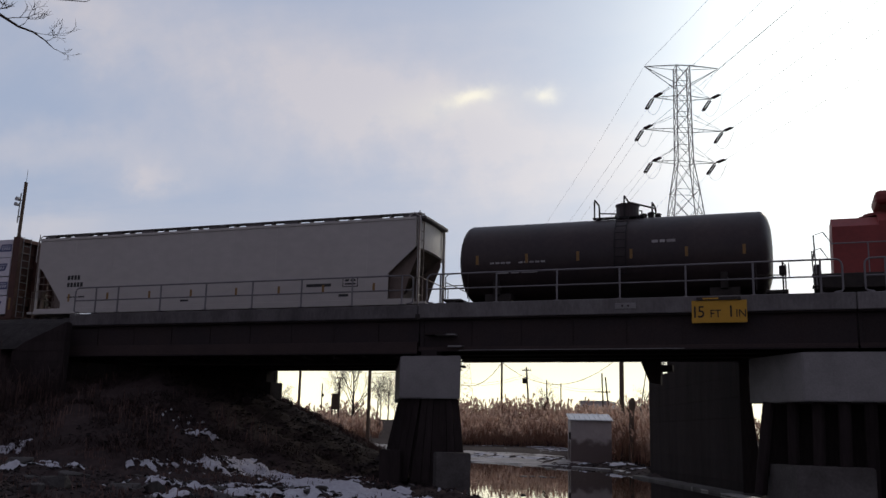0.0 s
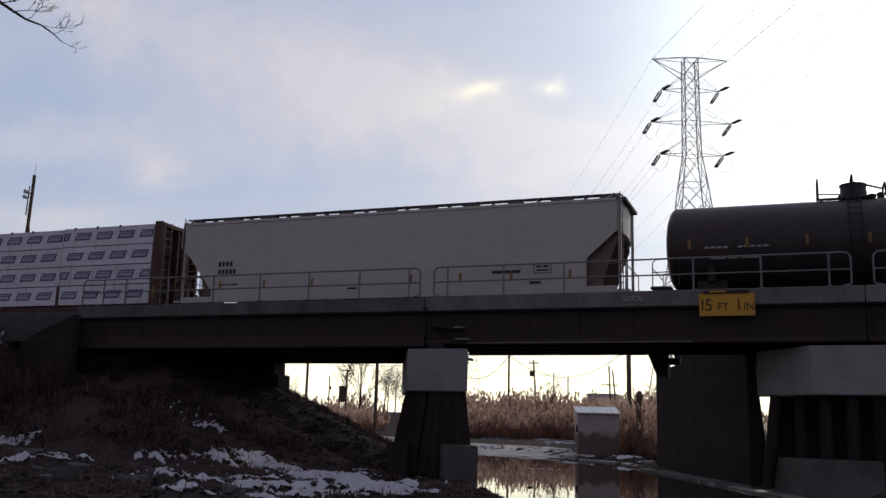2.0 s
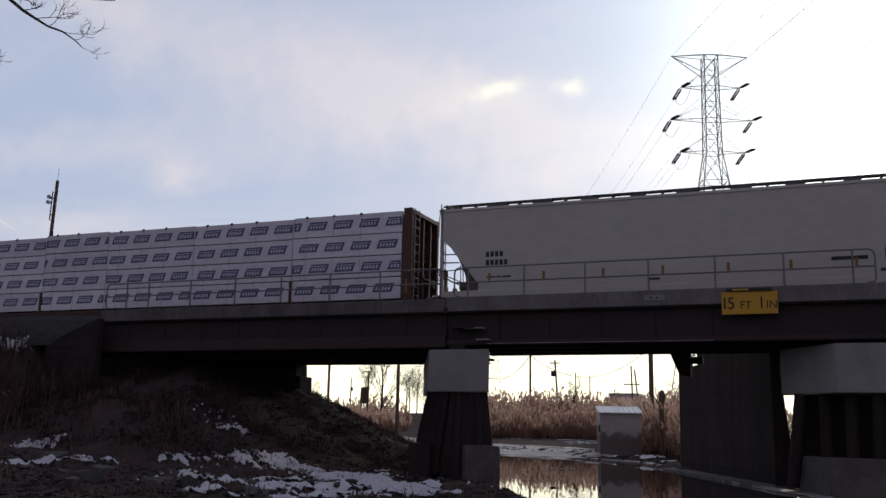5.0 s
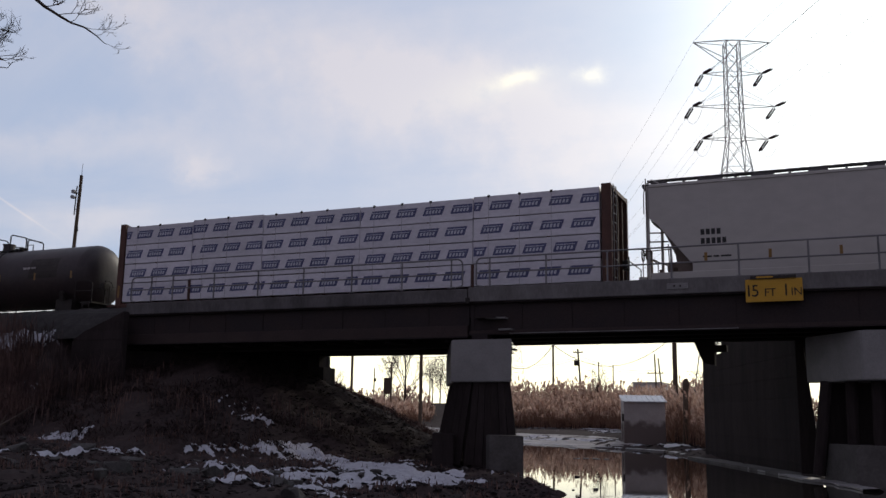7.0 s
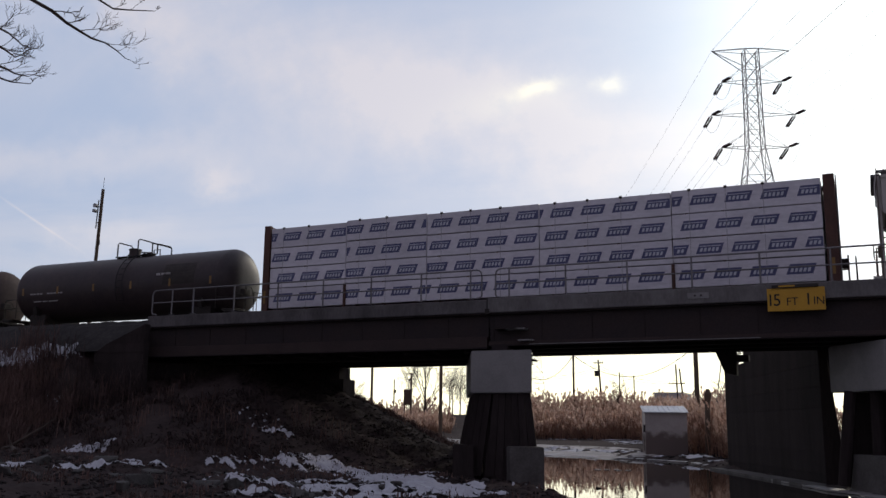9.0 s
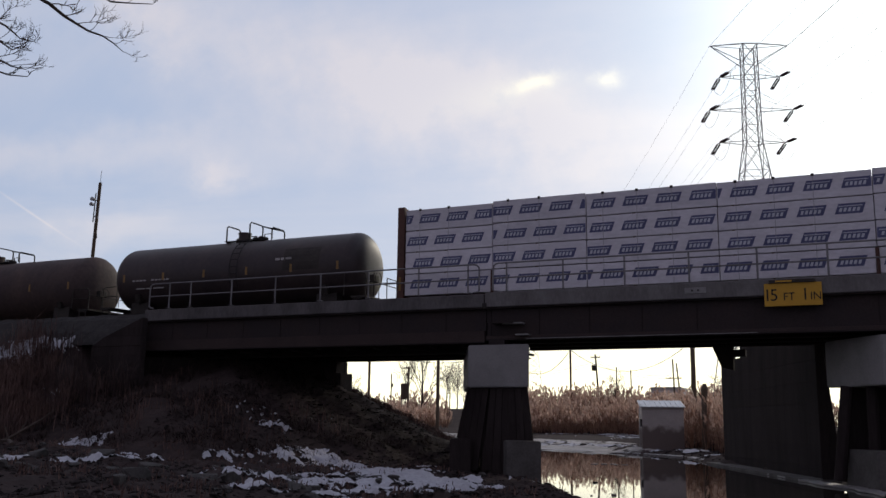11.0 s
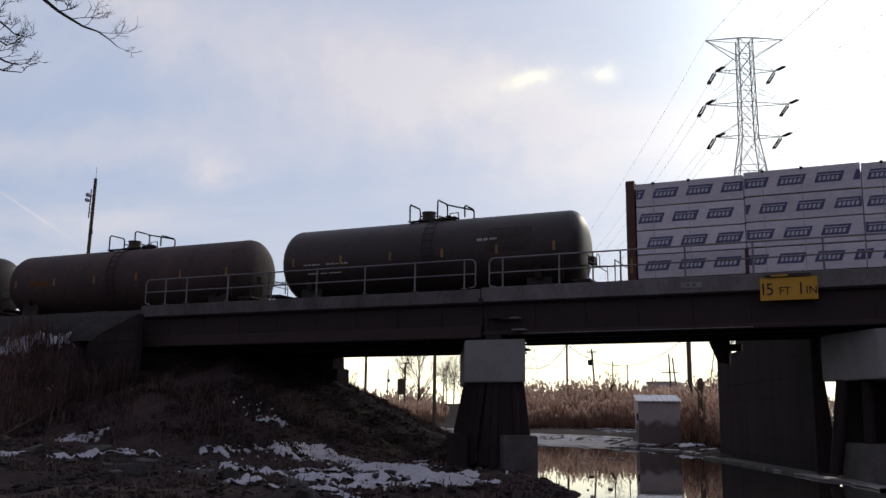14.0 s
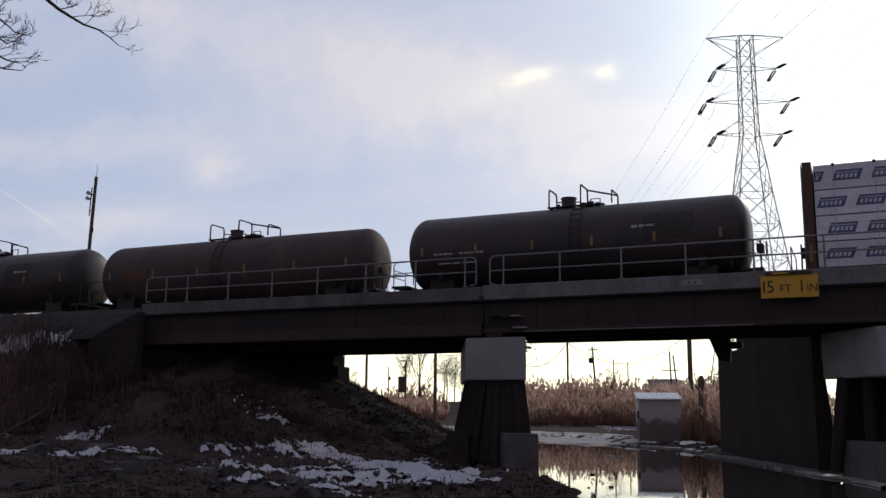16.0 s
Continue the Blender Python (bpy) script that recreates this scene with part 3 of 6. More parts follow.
for k, x in enumerate(crest_x):
    for q, (y, z) in enumerate(profile):
        lump = 0.028 * float(fbm(x + 3.1 * q, y * 2, 0.55, 41, 3)) + 0.02 * float(fbm(x, q, 1.9, 42, 2))
        crest_v.append((x, y + 0.6 * lump, z + (lump if 0 < q < 7 else 0)))
        if k and q:
            a = k * len(profile) + q
            crest_f.append((a - len(profile) - 1, a - 1, a, a - len(profile)))
mesh_object("ballast_windrow", crest_v, crest_f, M["ballast"], track)
tie = None
for k in range(130):
    m = pose(-60 + k * 0.6, YC, 5.66)
    if tie is None:
        g = B()
        box(g, -0.11, 0.11, -1.28, 1.28, -0.1, 0.0, bevel=0.01)
        tie = part("sleeper", g, M["timber"], track, m=m)
    else:
        piece("sleeper", tie, track, m)

# abutment of dark timber at the bank
ab = thing("abutment", "dark timber and concrete bridge abutment set in the bank", "abutment", kind="structure")
g = B()
prism(g, [(-30.6, 31.75), (-28.9, 31.75), (-21.65, 36.9), (-30.6, 37.2)], 1.0, 4.53, axis="z")
part("backwall", g, M["timber"], ab)
def wing_edge(z):
    """The wing's raked left edge."""
    return -30.7 if z < 5.03 else -30.7 + (z - 5.03) * 2.59


for k in range(9):
    z0 = 2.5 + 0.4 * k
    z1 = min(z0 + 0.395, 6.08)
    g = B()
    prism(g, [(wing_edge(z0), z0), (-27.95, z0), (-27.95, z1), (wing_edge(z1), z1)], 30.62 + 0.008 * (k % 3), 30.95)
    part("wing_plank", g, M["timber"], ab)
for k, (x, z1) in enumerate(((-21.95, 4.52), (-21.7, 3.98))):
    g = B()
    box(g, x - 0.3, x + 0.28, 36.2 - 0.03 * k, 37.2 + 0.03 * k, 2.0, z1, bevel=0.02)
    part("crib_block", g, M["timber"], ab)


def skewed(x, y):
    """Place along the skew from the near end of a pier."""
    return (x - math.tan(SK) * y)


# first pier: concrete cap end, splayed dark piles, concrete feet
p1 = thing("bridge_pier", "concrete pier cap on splayed dark timber piles with concrete foot", "pier", group="bridge piers", kind="structure")
g = B()
ya, yb = YB - 0.0, 36.4
prism(g, [(-13.31, ya), (-10.97, ya), (skewed(-10.97, yb - ya), yb), (skewed(-13.31, yb - ya), yb)], 3.14, 4.67, axis="z")
bmesh.ops.bevel(g, geom=list(g.edges), offset=0.035, segments=2, affect="EDGES")
part("pier_cap", g, M["concrete"], p1, "pale concrete cap block")
for r in range(4):
    y = YB + 0.5 + r * 1.35
    for k, (xt, xb) in enumerate(((-12.95, -13.75), (-12.55, -12.6), (-11.75, -11.7), (-11.35, -10.72))):
        if r and k == 1:
            continue
        g = B()
        rod(g, (skewed(xb, y - YB), y, -0.3), (skewed(xt, y - YB), y, 3.18), 0.2, n=10)
        part("pile", g, M["timber"], p1)
# slanted planks nailed over the piles, with a slit between the two leaves
for top, bot, n in (((-13.27, -12.56), (-13.8, -13.0), 3), ((-12.5, -11.12), (-12.8, -10.75), 6)):
    for k in range(n):
        f0, f1 = k / n + 0.006, (k + 1) / n - 0.006
        d = 0.012 * (k % 3)
        g = B()
        prism(g, [(bot[0] + (bot[1] - bot[0]) * f0, 0.2), (bot[0] + (bot[1] - bot[0]) * f1, 0.2), (top[0] + (top[1] - top[0]) * f1, 3.2), (top[0] + (top[1] - top[0]) * f0, 3.2)], YB + 0.16 + d, YB + 0.24 + d)
        part("pile_plank", g, M["timber"], p1)
for r, (xa, xb) in enumerate(((-11.45, -10.2),)):
    g = B()
    prism(g, [(xa, YB - 1.0), (xb, YB - 1.0), (skewed(xb, 2.4), YB + 1.4), (skewed(xa, 2.4), YB + 1.4)], -0.4, 1.28, axis="z")
    bmesh.ops.bevel(g, geom=list(g.edges), offset=0.03, segments=2, affect="EDGES")
    part("pier_foot", g, M["old_concrete"], p1, "worn grey concrete foot block")
g = B()
prism(g, [(-13.95, YB - 0.15), (-13.1, YB - 0.15), (skewed(-13.1, 2.2), YB + 2.2), (skewed(-13.95, 2.2), YB + 2.2)], -0.4, 1.3, axis="z")
bmesh.ops.bevel(g, geom=list(g.edges), offset=0.04, segments=2, affect="EDGES")
part("pier_foot", g, M["timber"], p1)
g = B()
prism(g, [(-12.55, YB + 0.2), (-11.8, YB + 0.2), (skewed(-11.8, 3), YB + 3), (skewed(-12.55, 3), YB + 3)], -0.4, 0.95, axis="z")
part("pier_foot", g, M["timber"], p1)
# bearing stack above the cap
for r in range(2):
    g = B()
    y = YB + 0.05 + r * 4.6
    box(g, skewed(-12.5, y - YB), skewed(-11.9, y - YB), y, y + 0.5, 4.66, 4.86)
    box(g, skewed(-12.35, y - YB), skewed(-11.5, y - YB), y - 0.25, y + 0.4, 5.42, 5.47)
    part("bearing", g, M["girder"], p1)
for (x, z, w) in ((-11.95, 5.40, 0.75), (-11.45, 4.98, 0.5)):
    g = B()
    box(g, x, x + w, YB - 0.12, YB + 0.25, z, z + 0.05)
    part("bearing_plate", g, M["concrete"], p1)

# dark wall along the far side of the road, leaning back at its free end
p2 = thing("retaining_wall", "dark stained retaining wall beside the flooded road", "wall", kind="structure")
g = B()
prism(g, [(-1.55, 36.3), (-1.35, 36.5), (-2.2, 50.6), (-6.86, 50.0)], -0.4, 5.1, axis="z")
prism(g, [(-1.55, 36.3), (-1.35, 36.5), (-2.2, 47.0), (-5.55, 46.6)], 5.1, 6.1, axis="z")
part("wall_body", g, M["timber"], p2)
for k in range(7):
    z = -0.35 + 0.78 * k
    g = B()
    prism(g, [(-1.6, 36.28), (-1.56, 36.3), (-6.87, 50.0), (-6.91, 49.98)], z, min(z + 0.772, 5.1), axis="z")
    part("wall_plank", g, M["timber"], p2)
g = B()
prism(g, [(-1.7, -0.4), (-0.95, -0.4), (-1.57, 6.0), (-1.7, 6.0)], 36.0, 36.26)
part("raking_strut", g, M["timber"], p2)
g = B()
prism(g, [(-2.35, 35.8), (-1.0, 35.9), (-1.6, 36.25), (-6.9, 49.9), (-7.75, 49.5)], -0.4, 0.09, axis="z")
part("wall_footing", g, M["old_concrete"], p2, "low stained concrete footing at the water line")
g = B()
prism(g, [(-5.35, 4.86), (-4.6, 4.86), (-4.6, 3.95), (-5.03, 4.05)], 36.5, 37.0)
part("bearing_bracket", g, M["girder"], bridge)
g = B()
box(g, -4.62, -4.15, 36.5, 37.0, 4.47, 4.71)
part("bearing_bracket", g, M["girder"], bridge)

# third bent: long cap on a close row of piles
p3 = thing("pile_bent", "concrete cap on a close row of dark piles", "pier", group="bridge piers", kind="structure")
g = B()
prism(g, [(0.42, 31.62), (4.8, 31.62), (4.8, 33.0), (-1.3, 34.0)], 3.18, 4.72, axis="z")
bmesh.ops.bevel(g, geom=list(g.edges), offset=0.035, segments=2, affect="EDGES")
part("pier_cap", g, M["concrete"], p3, "pale concrete cap beam")
for k in range(8):
    g = B()
    f = k / 7
    x = -0.66 + 5.26 * f
    y = 33.3 - 1.3 * min(1.0, f * 2.6)
    rod(g, (x - (0.38 if k == 0 else 0.06), y, 0.2), (x, y, 3.2), 0.2, n=10)
    part("pile", g, M["timber"], p3)
# Unseen planks added to keep the gaps between the piles dark.
g = B()
prism(g, [(-0.86, 33.95), (5.0, 33.0), (5.0, 33.25), (-0.86, 34.2)], -0.3, 3.2, axis="z")
part("backing_planks", g, M["timber"], p3)
g = B()
prism(g, [(0.1, 30.9), (2.3, 30.9), (2.3, 32.6), (-0.9, 33.8)], -0.4, 1.2, axis="z")
bmesh.ops.bevel(g, geom=list(g.edges), offset=0.04, segments=2, affect="EDGES")
part("pier_foot", g, M["old_concrete"], p3)

# rim of ice along the far edge of the water
g = B()
shore = [Vector((*q, 0)) for q in ((0.25, 29.1), (-0.7, 32.0), (-1.6, 33.4), (-4.0, 40.2), (-6.9, 49.6), (-10.6, 58.6), (-14.2, 62.4), (-18.0, 64.6), (-22.3, 66.8), (-27.0, 69.6))]
rim = random.Random(3)
top = []
for k0, k1 in zip(shore, shore[1:]):
    dv = (k1 - k0).normalized()
    nv = Vector((dv.y, -dv.x, 0))
    n = max(3, int((k1 - k0).length / 0.6))
    for i in range(n):
        c = k0.lerp(k1, i / n) + nv * rim.uniform(-0.12, 0.12)
        w = 0.4 + rim.uniform(-0.14, 0.2)
        q1, q2 = c + nv * w, c + nv * (w + 0.3)
        top.append((g.verts.new((c.x, c.y, 0.015)), g.verts.new((c.x, c.y, 0.07)), g.verts.new((q1.x, q1.y, 0.09)), g.verts.new((q2.x, q2.y, -0.1))))
for a_, b_ in zip(top, top[1:]):
    for j in range(3):
        g.faces.new((a_[j], b_[j], b_[j + 1], a_[j + 1]))
tagged(part("ice_rim", g, M["dirty_ice"]), "thin dirty ice rim along the water's edge", "ice", kind="structure")
# ---------------------------------------------------------------- the train
# Each car is built with x = 0 at its own middle on the rail top; it runs along the track's x.
def train_x(t):
    """Where the left end of the lumber car is at a time: the train slows a little."""
    return (((1.70726e-05 * t - 1.04383e-03) * t - 1.01815e-02) * t + 3.75994) * t - 55.9232


MOVING = []      # (thing, offset)
WHEELS = []      # (wheelset, x, z)
WR = 0.42


def wheelset_mesh():
    g = B()
    for s in (-1, 1):
        rod(g, (0, s * 0.69, 0), (0, s * 0.82, 0), WR, n=28)
        rod(g, (0, s * 0.66, 0), (0, s * 0.69, 0), WR + 0.03, n=28)
        rod(g, (0, s * 0.82, 0), (0, s * 0.86, 0), 0.12, n=12)
        for k in range(4):
            a = k * math.pi / 2
            rod(g, (math.cos(a) * 0.24, s * 0.8, math.sin(a) * 0.24), (math.cos(a) * 0.24, s * 0.83, math.sin(a) * 0.24), 0.05, n=8)
    rod(g, (0, -1.05, 0), (0, 1.05, 0), 0.075, n=12)
    return g


SHARED = {}


def truck(car, x):
    """A two-axle bogie: two side frames, a bolster, springs, and two wheelsets."""
    if "frame" not in SHARED:
        g = B()
        prism(g, [(-1.15, 0.36), (-1.15, 0.56), (-0.75, 0.62), (-0.4, 0.74), (0.4, 0.74), (0.75, 0.62), (1.15, 0.56), (1.15, 0.36), (0.72, 0.36), (0.42, 0.2), (-0.42, 0.2), (-0.72, 0.36)], -0.07, 0.07)
        for sx in (-0.88, 0.88):
            box(g, sx - 0.14, sx + 0.14, -0.12, 0.12, 0.34, 0.52, bevel=0.03)
        for sx in (-0.18, 0, 0.18):
            rod(g, (sx, -0.1, 0.24), (sx, -0.1, 0.56), 0.075, n=10)
        SHARED["frame"] = part("side_frame", g, M["steel_dark"], car, m=pose(x, -1.0, 0))
        g = B()
        box(g, -0.2, 0.2, -1.15, 1.15, 0.5, 0.72, bevel=0.03)
        SHARED["bolster"] = part("bolster", g, M["steel_dark"], car, m=pose(x, 0, 0))
        SHARED["wheels"] = part("wheelset", wheelset_mesh(), M["steel_dark"], car, m=pose(x - 0.88, 0, WR))
        w = SHARED["wheels"]
        piece("side_frame", SHARED["frame"], car, pose(x, 1.0, 0))
    else:
        for y in (-1.0, 1.0):
            piece("side_frame", SHARED["frame"], car, pose(x, y, 0))
        piece("bolster", SHARED["bolster"], car, pose(x, 0, 0))
        w = piece("wheelset", SHARED["wheels"], car, pose(x - 0.88, 0, WR))
    WHEELS.append((w, x - 0.88))
    WHEELS.append((piece("wheelset", SHARED["wheels"], car, pose(x + 0.88, 0, WR)), x + 0.88))


def coupler(car, x, s, reach=0.9):
    g = B()
    box(g, min(x, x + s * reach), max(x, x + s * reach), -0.1, 0.1, 0.76, 0.96, bevel=0.02)
    box(g, x + s * reach - 0.16, x + s * reach + 0.16, -0.2, 0.2, 0.7, 1.0, bevel=0.05)
    part("coupler", g, M["steel_dark"], car)
    g = B()
    pts = [(x + s * 0.15, 0.35, 0.75), (x + s * 0.45, 0.32, 0.5), (x + s * (reach - 0.15), 0.25, 0.42), (x + s * (reach + 0.12), 0.1, 0.5)]
    tube(g, pts, 0.03)
    part("air_hose", g, M["steel_dark"], car)


def bars(car, x, z, widths, h, y, gap=0.04, mat="stencil", label=""):
    """A row of plain bars in place of stencilled characters."""
    for w in widths:
        g = B()
        box(g, x, x + w, y - 0.006, y, z, z + h)
        part("stencil_mark", g, M[mat], car, label)
        x += w + gap


def tank_car(name, label, L, mat, ztop, dome, r=1.5, marks=True, rails=(-1.15, 1.15), panel=None, patch=None, hd=0.66, hatch=-0.2, drum=(0.28, 0.38)):
    """A bulk tank car of tank length L; dome: place of the hatch along the tank."""
    car = thing(name, label, "tank car", group="freight cars")
    zc = ztop - r
    # tank with rounded ends, slightly sloped to the middle
    n = 12
    prof = []
    for i in range(n + 1):
        q = i / n                                  # 0 at the tip, 1 at the shoulder
        prof.append((-L / 2 + hd * (1 - math.cos(math.pi / 2 * q) ** 0.9), r * math.sin(math.pi / 2 * q) ** 0.72 if q else 0.0))
    full = prof + [(x, r) for x in np.linspace(-L / 2 + hd, L / 2 - hd, 7)[1:-1]] + [(-x, rr) for x, rr in prof[::-1]]
    seg = 44
    vs, fs = [], []
    for x, rr in full:
        for k in range(seg):
            a = 2 * math.pi * k / seg
            vs.append((x, rr * math.cos(a), zc + rr * math.sin(a)))
    for i in range(len(full) - 1):
        for k in range(seg):
            k2 = (k + 1) % seg
            fs.append((i * seg + k, i * seg + k2, (i + 1) * seg + k2, (i + 1) * seg + k))
    mesh_object("tank_shell", vs, fs, mat, car, smooth=True)
    # weld bands
    for x in np.linspace(-L / 2 + hd, L / 2 - hd, 6):
        g = B()
        rod(g, (x - 0.02, 0, zc), (x + 0.02, 0, zc), r + 0.004, n=44, caps=False)
        part("weld_band", g, mat, car, smooth=True)
    # saddles, stub sills and end platforms
    for s in (-1, 1):
        xe = s * (L / 2)
        xb = s * (L / 2 - 1.6)
        g = B()
        box(g, xb - 0.5, xb + 0.5, -1.1, 1.1, 0.75, 1.3)
        prism(g, [(-1.25, 1.25), (1.25, 1.25), (1.35, zc - r * 0.55), (-1.35, zc - r * 0.55)], xb - 0.12, xb + 0.12, axis="x")
        part("saddle", g, M["steel_dark"], car)
        g = B()
        box(g, min(xb, xe + s * 0.15), max(xb, xe + s * 0.15), -0.28, 0.28, 0.78, 1.12)
        box(g, xe - 0.25 if s > 0 else xe - 0.45, xe + 0.45 if s > 0 else xe + 0.25, -1.45, 1.45, 1.02, 1.1)
        part("end_sill", g, M["steel_dark"], car)
        # end handrails
        g = B()
        xo, xi = xe + s * 0.38, xe - s * 0.55
        tube(g, [(xo, -1.4, 1.1), (xo, -1.4, 1.95), (xo - s * 0.12, -1.42, 2.05), (xi, -1.5, 2.05), (xi, -1.5, 1.1)], 0.022)
        tube(g, [(xo, -1.4, 1.6), (xi, -1.5, 1.6)], 0.018)
        tube(g, [(xo, 1.4, 1.1), (xo, 1.4, 2.0), (xi, 1.5, 2.05), (xi, 1.5, 1.1)], 0.022)
        tube(g, [(xo, -1.4, 1.75), (xo, 1.4, 1.75)], 0.02)
        part("end_rail", g, M["steel_dark"], car)
        g = B()
        for z in (0.35, 0.65, 0.95):
            box(g, xe + s * 0.1 - 0.2, xe + s * 0.1 + 0.2, -1.48, -1.42, z, z + 0.04)
        for dx in (-0.2, 0.2):
            box(g, xe + s * 0.1 + dx - 0.02, xe + s * 0.1 + dx + 0.02, -1.47, -1.43, 0.35, 1.05)
        part("ladder", g, M["steel_dark"], car)
        coupler(car, xe + s * 0.1, s, 0.62)
        truck(car, xb)
    # brake wheel
    g = B()
    rod(g, (L / 2 + 0.3, -0.5, 1.1), (L / 2 + 0.3, -0.5, 2.2), 0.03)
    box(g, L / 2 + 0.18, L / 2 + 0.42, -0.75, -0.3, 1.75, 2.05, bevel=0.03)
    for k in range(12):
        a, b2 = 2 * math.pi * k / 12, 2 * math.pi * (k + 1) / 12
        rod(g, (L / 2 + 0.5, -0.5 + 0.26 * math.cos(a), 1.9 + 0.26 * math.sin(a)), (L / 2 + 0.5, -0.5 + 0.26 * math.cos(b2), 1.9 + 0.26 * math.sin(b2)), 0.018)
    part("brake_wheel", g, M["steel_dark"], car)
    # top platform with hatch, valves and rails
    g = B()
    for y0, y1 in ((-0.56, -0.32), (0.32, 0.56)):
        box(g, dome + rails[0] - 0.06, dome + rails[1] - 0.3, y0, y1, ztop - 0.03, ztop + 0.01)
    for x in (rails[0] + 0.1, 0, rails[1] - 0.5):
        box(g, dome + x - 0.04, dome + x + 0.04, -0.56, 0.56, ztop - 0.25, ztop - 0.03)
    part("top_platform", g, M["black_rail"], car)
    g = B()
    hx = dome + hatch
    dr, dh = drum
    rod(g, (hx, 0, ztop - 0.1), (hx, 0, ztop + dh), dr, n=20)
    rod(g, (hx, 0, ztop + dh), (hx, 0, ztop + dh + 0.05), dr + 0.03, n=20)
    rod(g, (hx, 0, ztop + dh + 0.05), (hx, 0, ztop + dh + 0.09), dr - 0.06, dr * 0.4, n=20)
    part("hatch_dome", g, mat, car, smooth=False)
    for vx, vh, vr in ((0.58, 0.16, 0.13), (0.86, 0.2, 0.12), (1.12, 0.14, 0.1), (-0.42, 0.18, 0.06)):
        g = B()
        rod(g, (hx + vx, 0.05, ztop - 0.02), (hx + vx, 0.05, ztop + vh), vr, n=12)
        rod(g, (hx + vx, 0.05, ztop + vh), (hx + vx, 0.05, ztop + vh + 0.05), vr * 1.3, vr * 0.7, n=12)
        part("valve", g, M["steel_dark"], car)
    # hoops across the platform, tied along its far side
    g = B()
    a, b2, yy = dome + rails[0], dome + rails[1], 0.49
    m2 = a + 0.45 * (b2 - a) + 0.15
    for x, h in ((a, 0.72), (m2, 0.82), (b2, 0.5)):
        tube(g, [(x, -yy, ztop + 0.0), (x, -yy, ztop + h - 0.09), (x, -yy + 0.09, ztop + h), (x, yy - 0.09, ztop + h), (x, yy, ztop + h - 0.09), (x, yy, ztop)], 0.034)
    tube(g, [(m2, yy - 0.05, ztop + 0.8), (b2, yy - 0.05, ztop + 0.48)], 0.034)
    tube(g, [(a, yy, ztop + 0.42), (m2 - 0.3, yy, ztop + 0.36)], 0.026)
    tube(g, [(m2 + 0.12, yy, ztop), (m2 + 0.12, yy, ztop + 0.44), (m2 + 0.5, yy, ztop + 0.44), (m2 + 0.5, yy, ztop)], 0.028)
    part("platform_rail", g, M["black_rail"], car)
    # side ladder
    g = B()
    for dx in (-0.2, 0.2):
        pts = [(dome + dx, -(r + 0.1) * math.cos(a), zc + (r + 0.1) * math.sin(a)) for a in np.linspace(-0.5, 1.3, 8)]
        tube(g, pts, 0.02)
    for a in np.linspace(-0.5, 1.25, 10):
        rod(g, (dome - 0.2, -(r + 0.1) * math.cos(a), zc + (r + 0.1) * math.sin(a)), (dome + 0.2, -(r + 0.1) * math.cos(a), zc + (r + 0.1) * math.sin(a)), 0.015, n=6)
    part("side_ladder", g, M["black_rail"], car)
    # yellow reflector strips low on the flank
    for x in np.linspace(-L / 2 + 0.9, L / 2 - 0.9, 6):
        for sy in (-1,):
            g = B()
            a = -0.02
            box(g, x - 0.05, x + 0.05, -(r + 0.012), -(r - 0.02), zc - 0.26, zc + 0.08)
            part("reflector", g, M["reflector"], car, "faded yellow reflector strip")
    if marks:
        bars(car, -L / 2 + 1.4, zc - 0.26, (0.16, 0.16, 0.16, 0.16), 0.24, -r + 0.02, 0.05, label="faded white stencil")
        bars(car, -L / 2 + 2.5, zc - 0.26, (0.16,) * 5, 0.24, -r + 0.02, 0.05, label="faded white stencil")
        bars(car, -L / 2 + 1.6, zc - 0.62, (0.5, 0.3, 0.6), 0.05, -r * 0.93 - 0.02, 0.1)
        bars(car, L / 2 - 4.0, zc + 0.28, (0.22, 0.18, 0.3), 0.1, -r + 0.03, 0.06)
    for spot, low, tall, mt, lab_ in ((panel, -0.12, 0.11, "steel_dark", "grey dusty data panel"), (patch, -0.2, 0.035, "rust_patch", "rusty orange paint patch")):
        if not spot:
            continue
        g = B()
        for k in range(6):
            a0, a1 = low + k * tall, low + (k + 1) * tall
            v = [g.verts.new((x, -(r + 0.006) * math.cos(a), zc + (r + 0.006) * math.sin(a))) for x, a in ((spot[0], a0), (spot[1], a0), (spot[1], a1), (spot[0], a1))]
            g.faces.new(v)
        part("data_panel", g, M[mt], car, lab_)
    return car


def add_car(car, offset):
    MOVING.append((car, offset))
    return car


# lumber car ------------------------------------------------------------------
LUM_L = 22.85


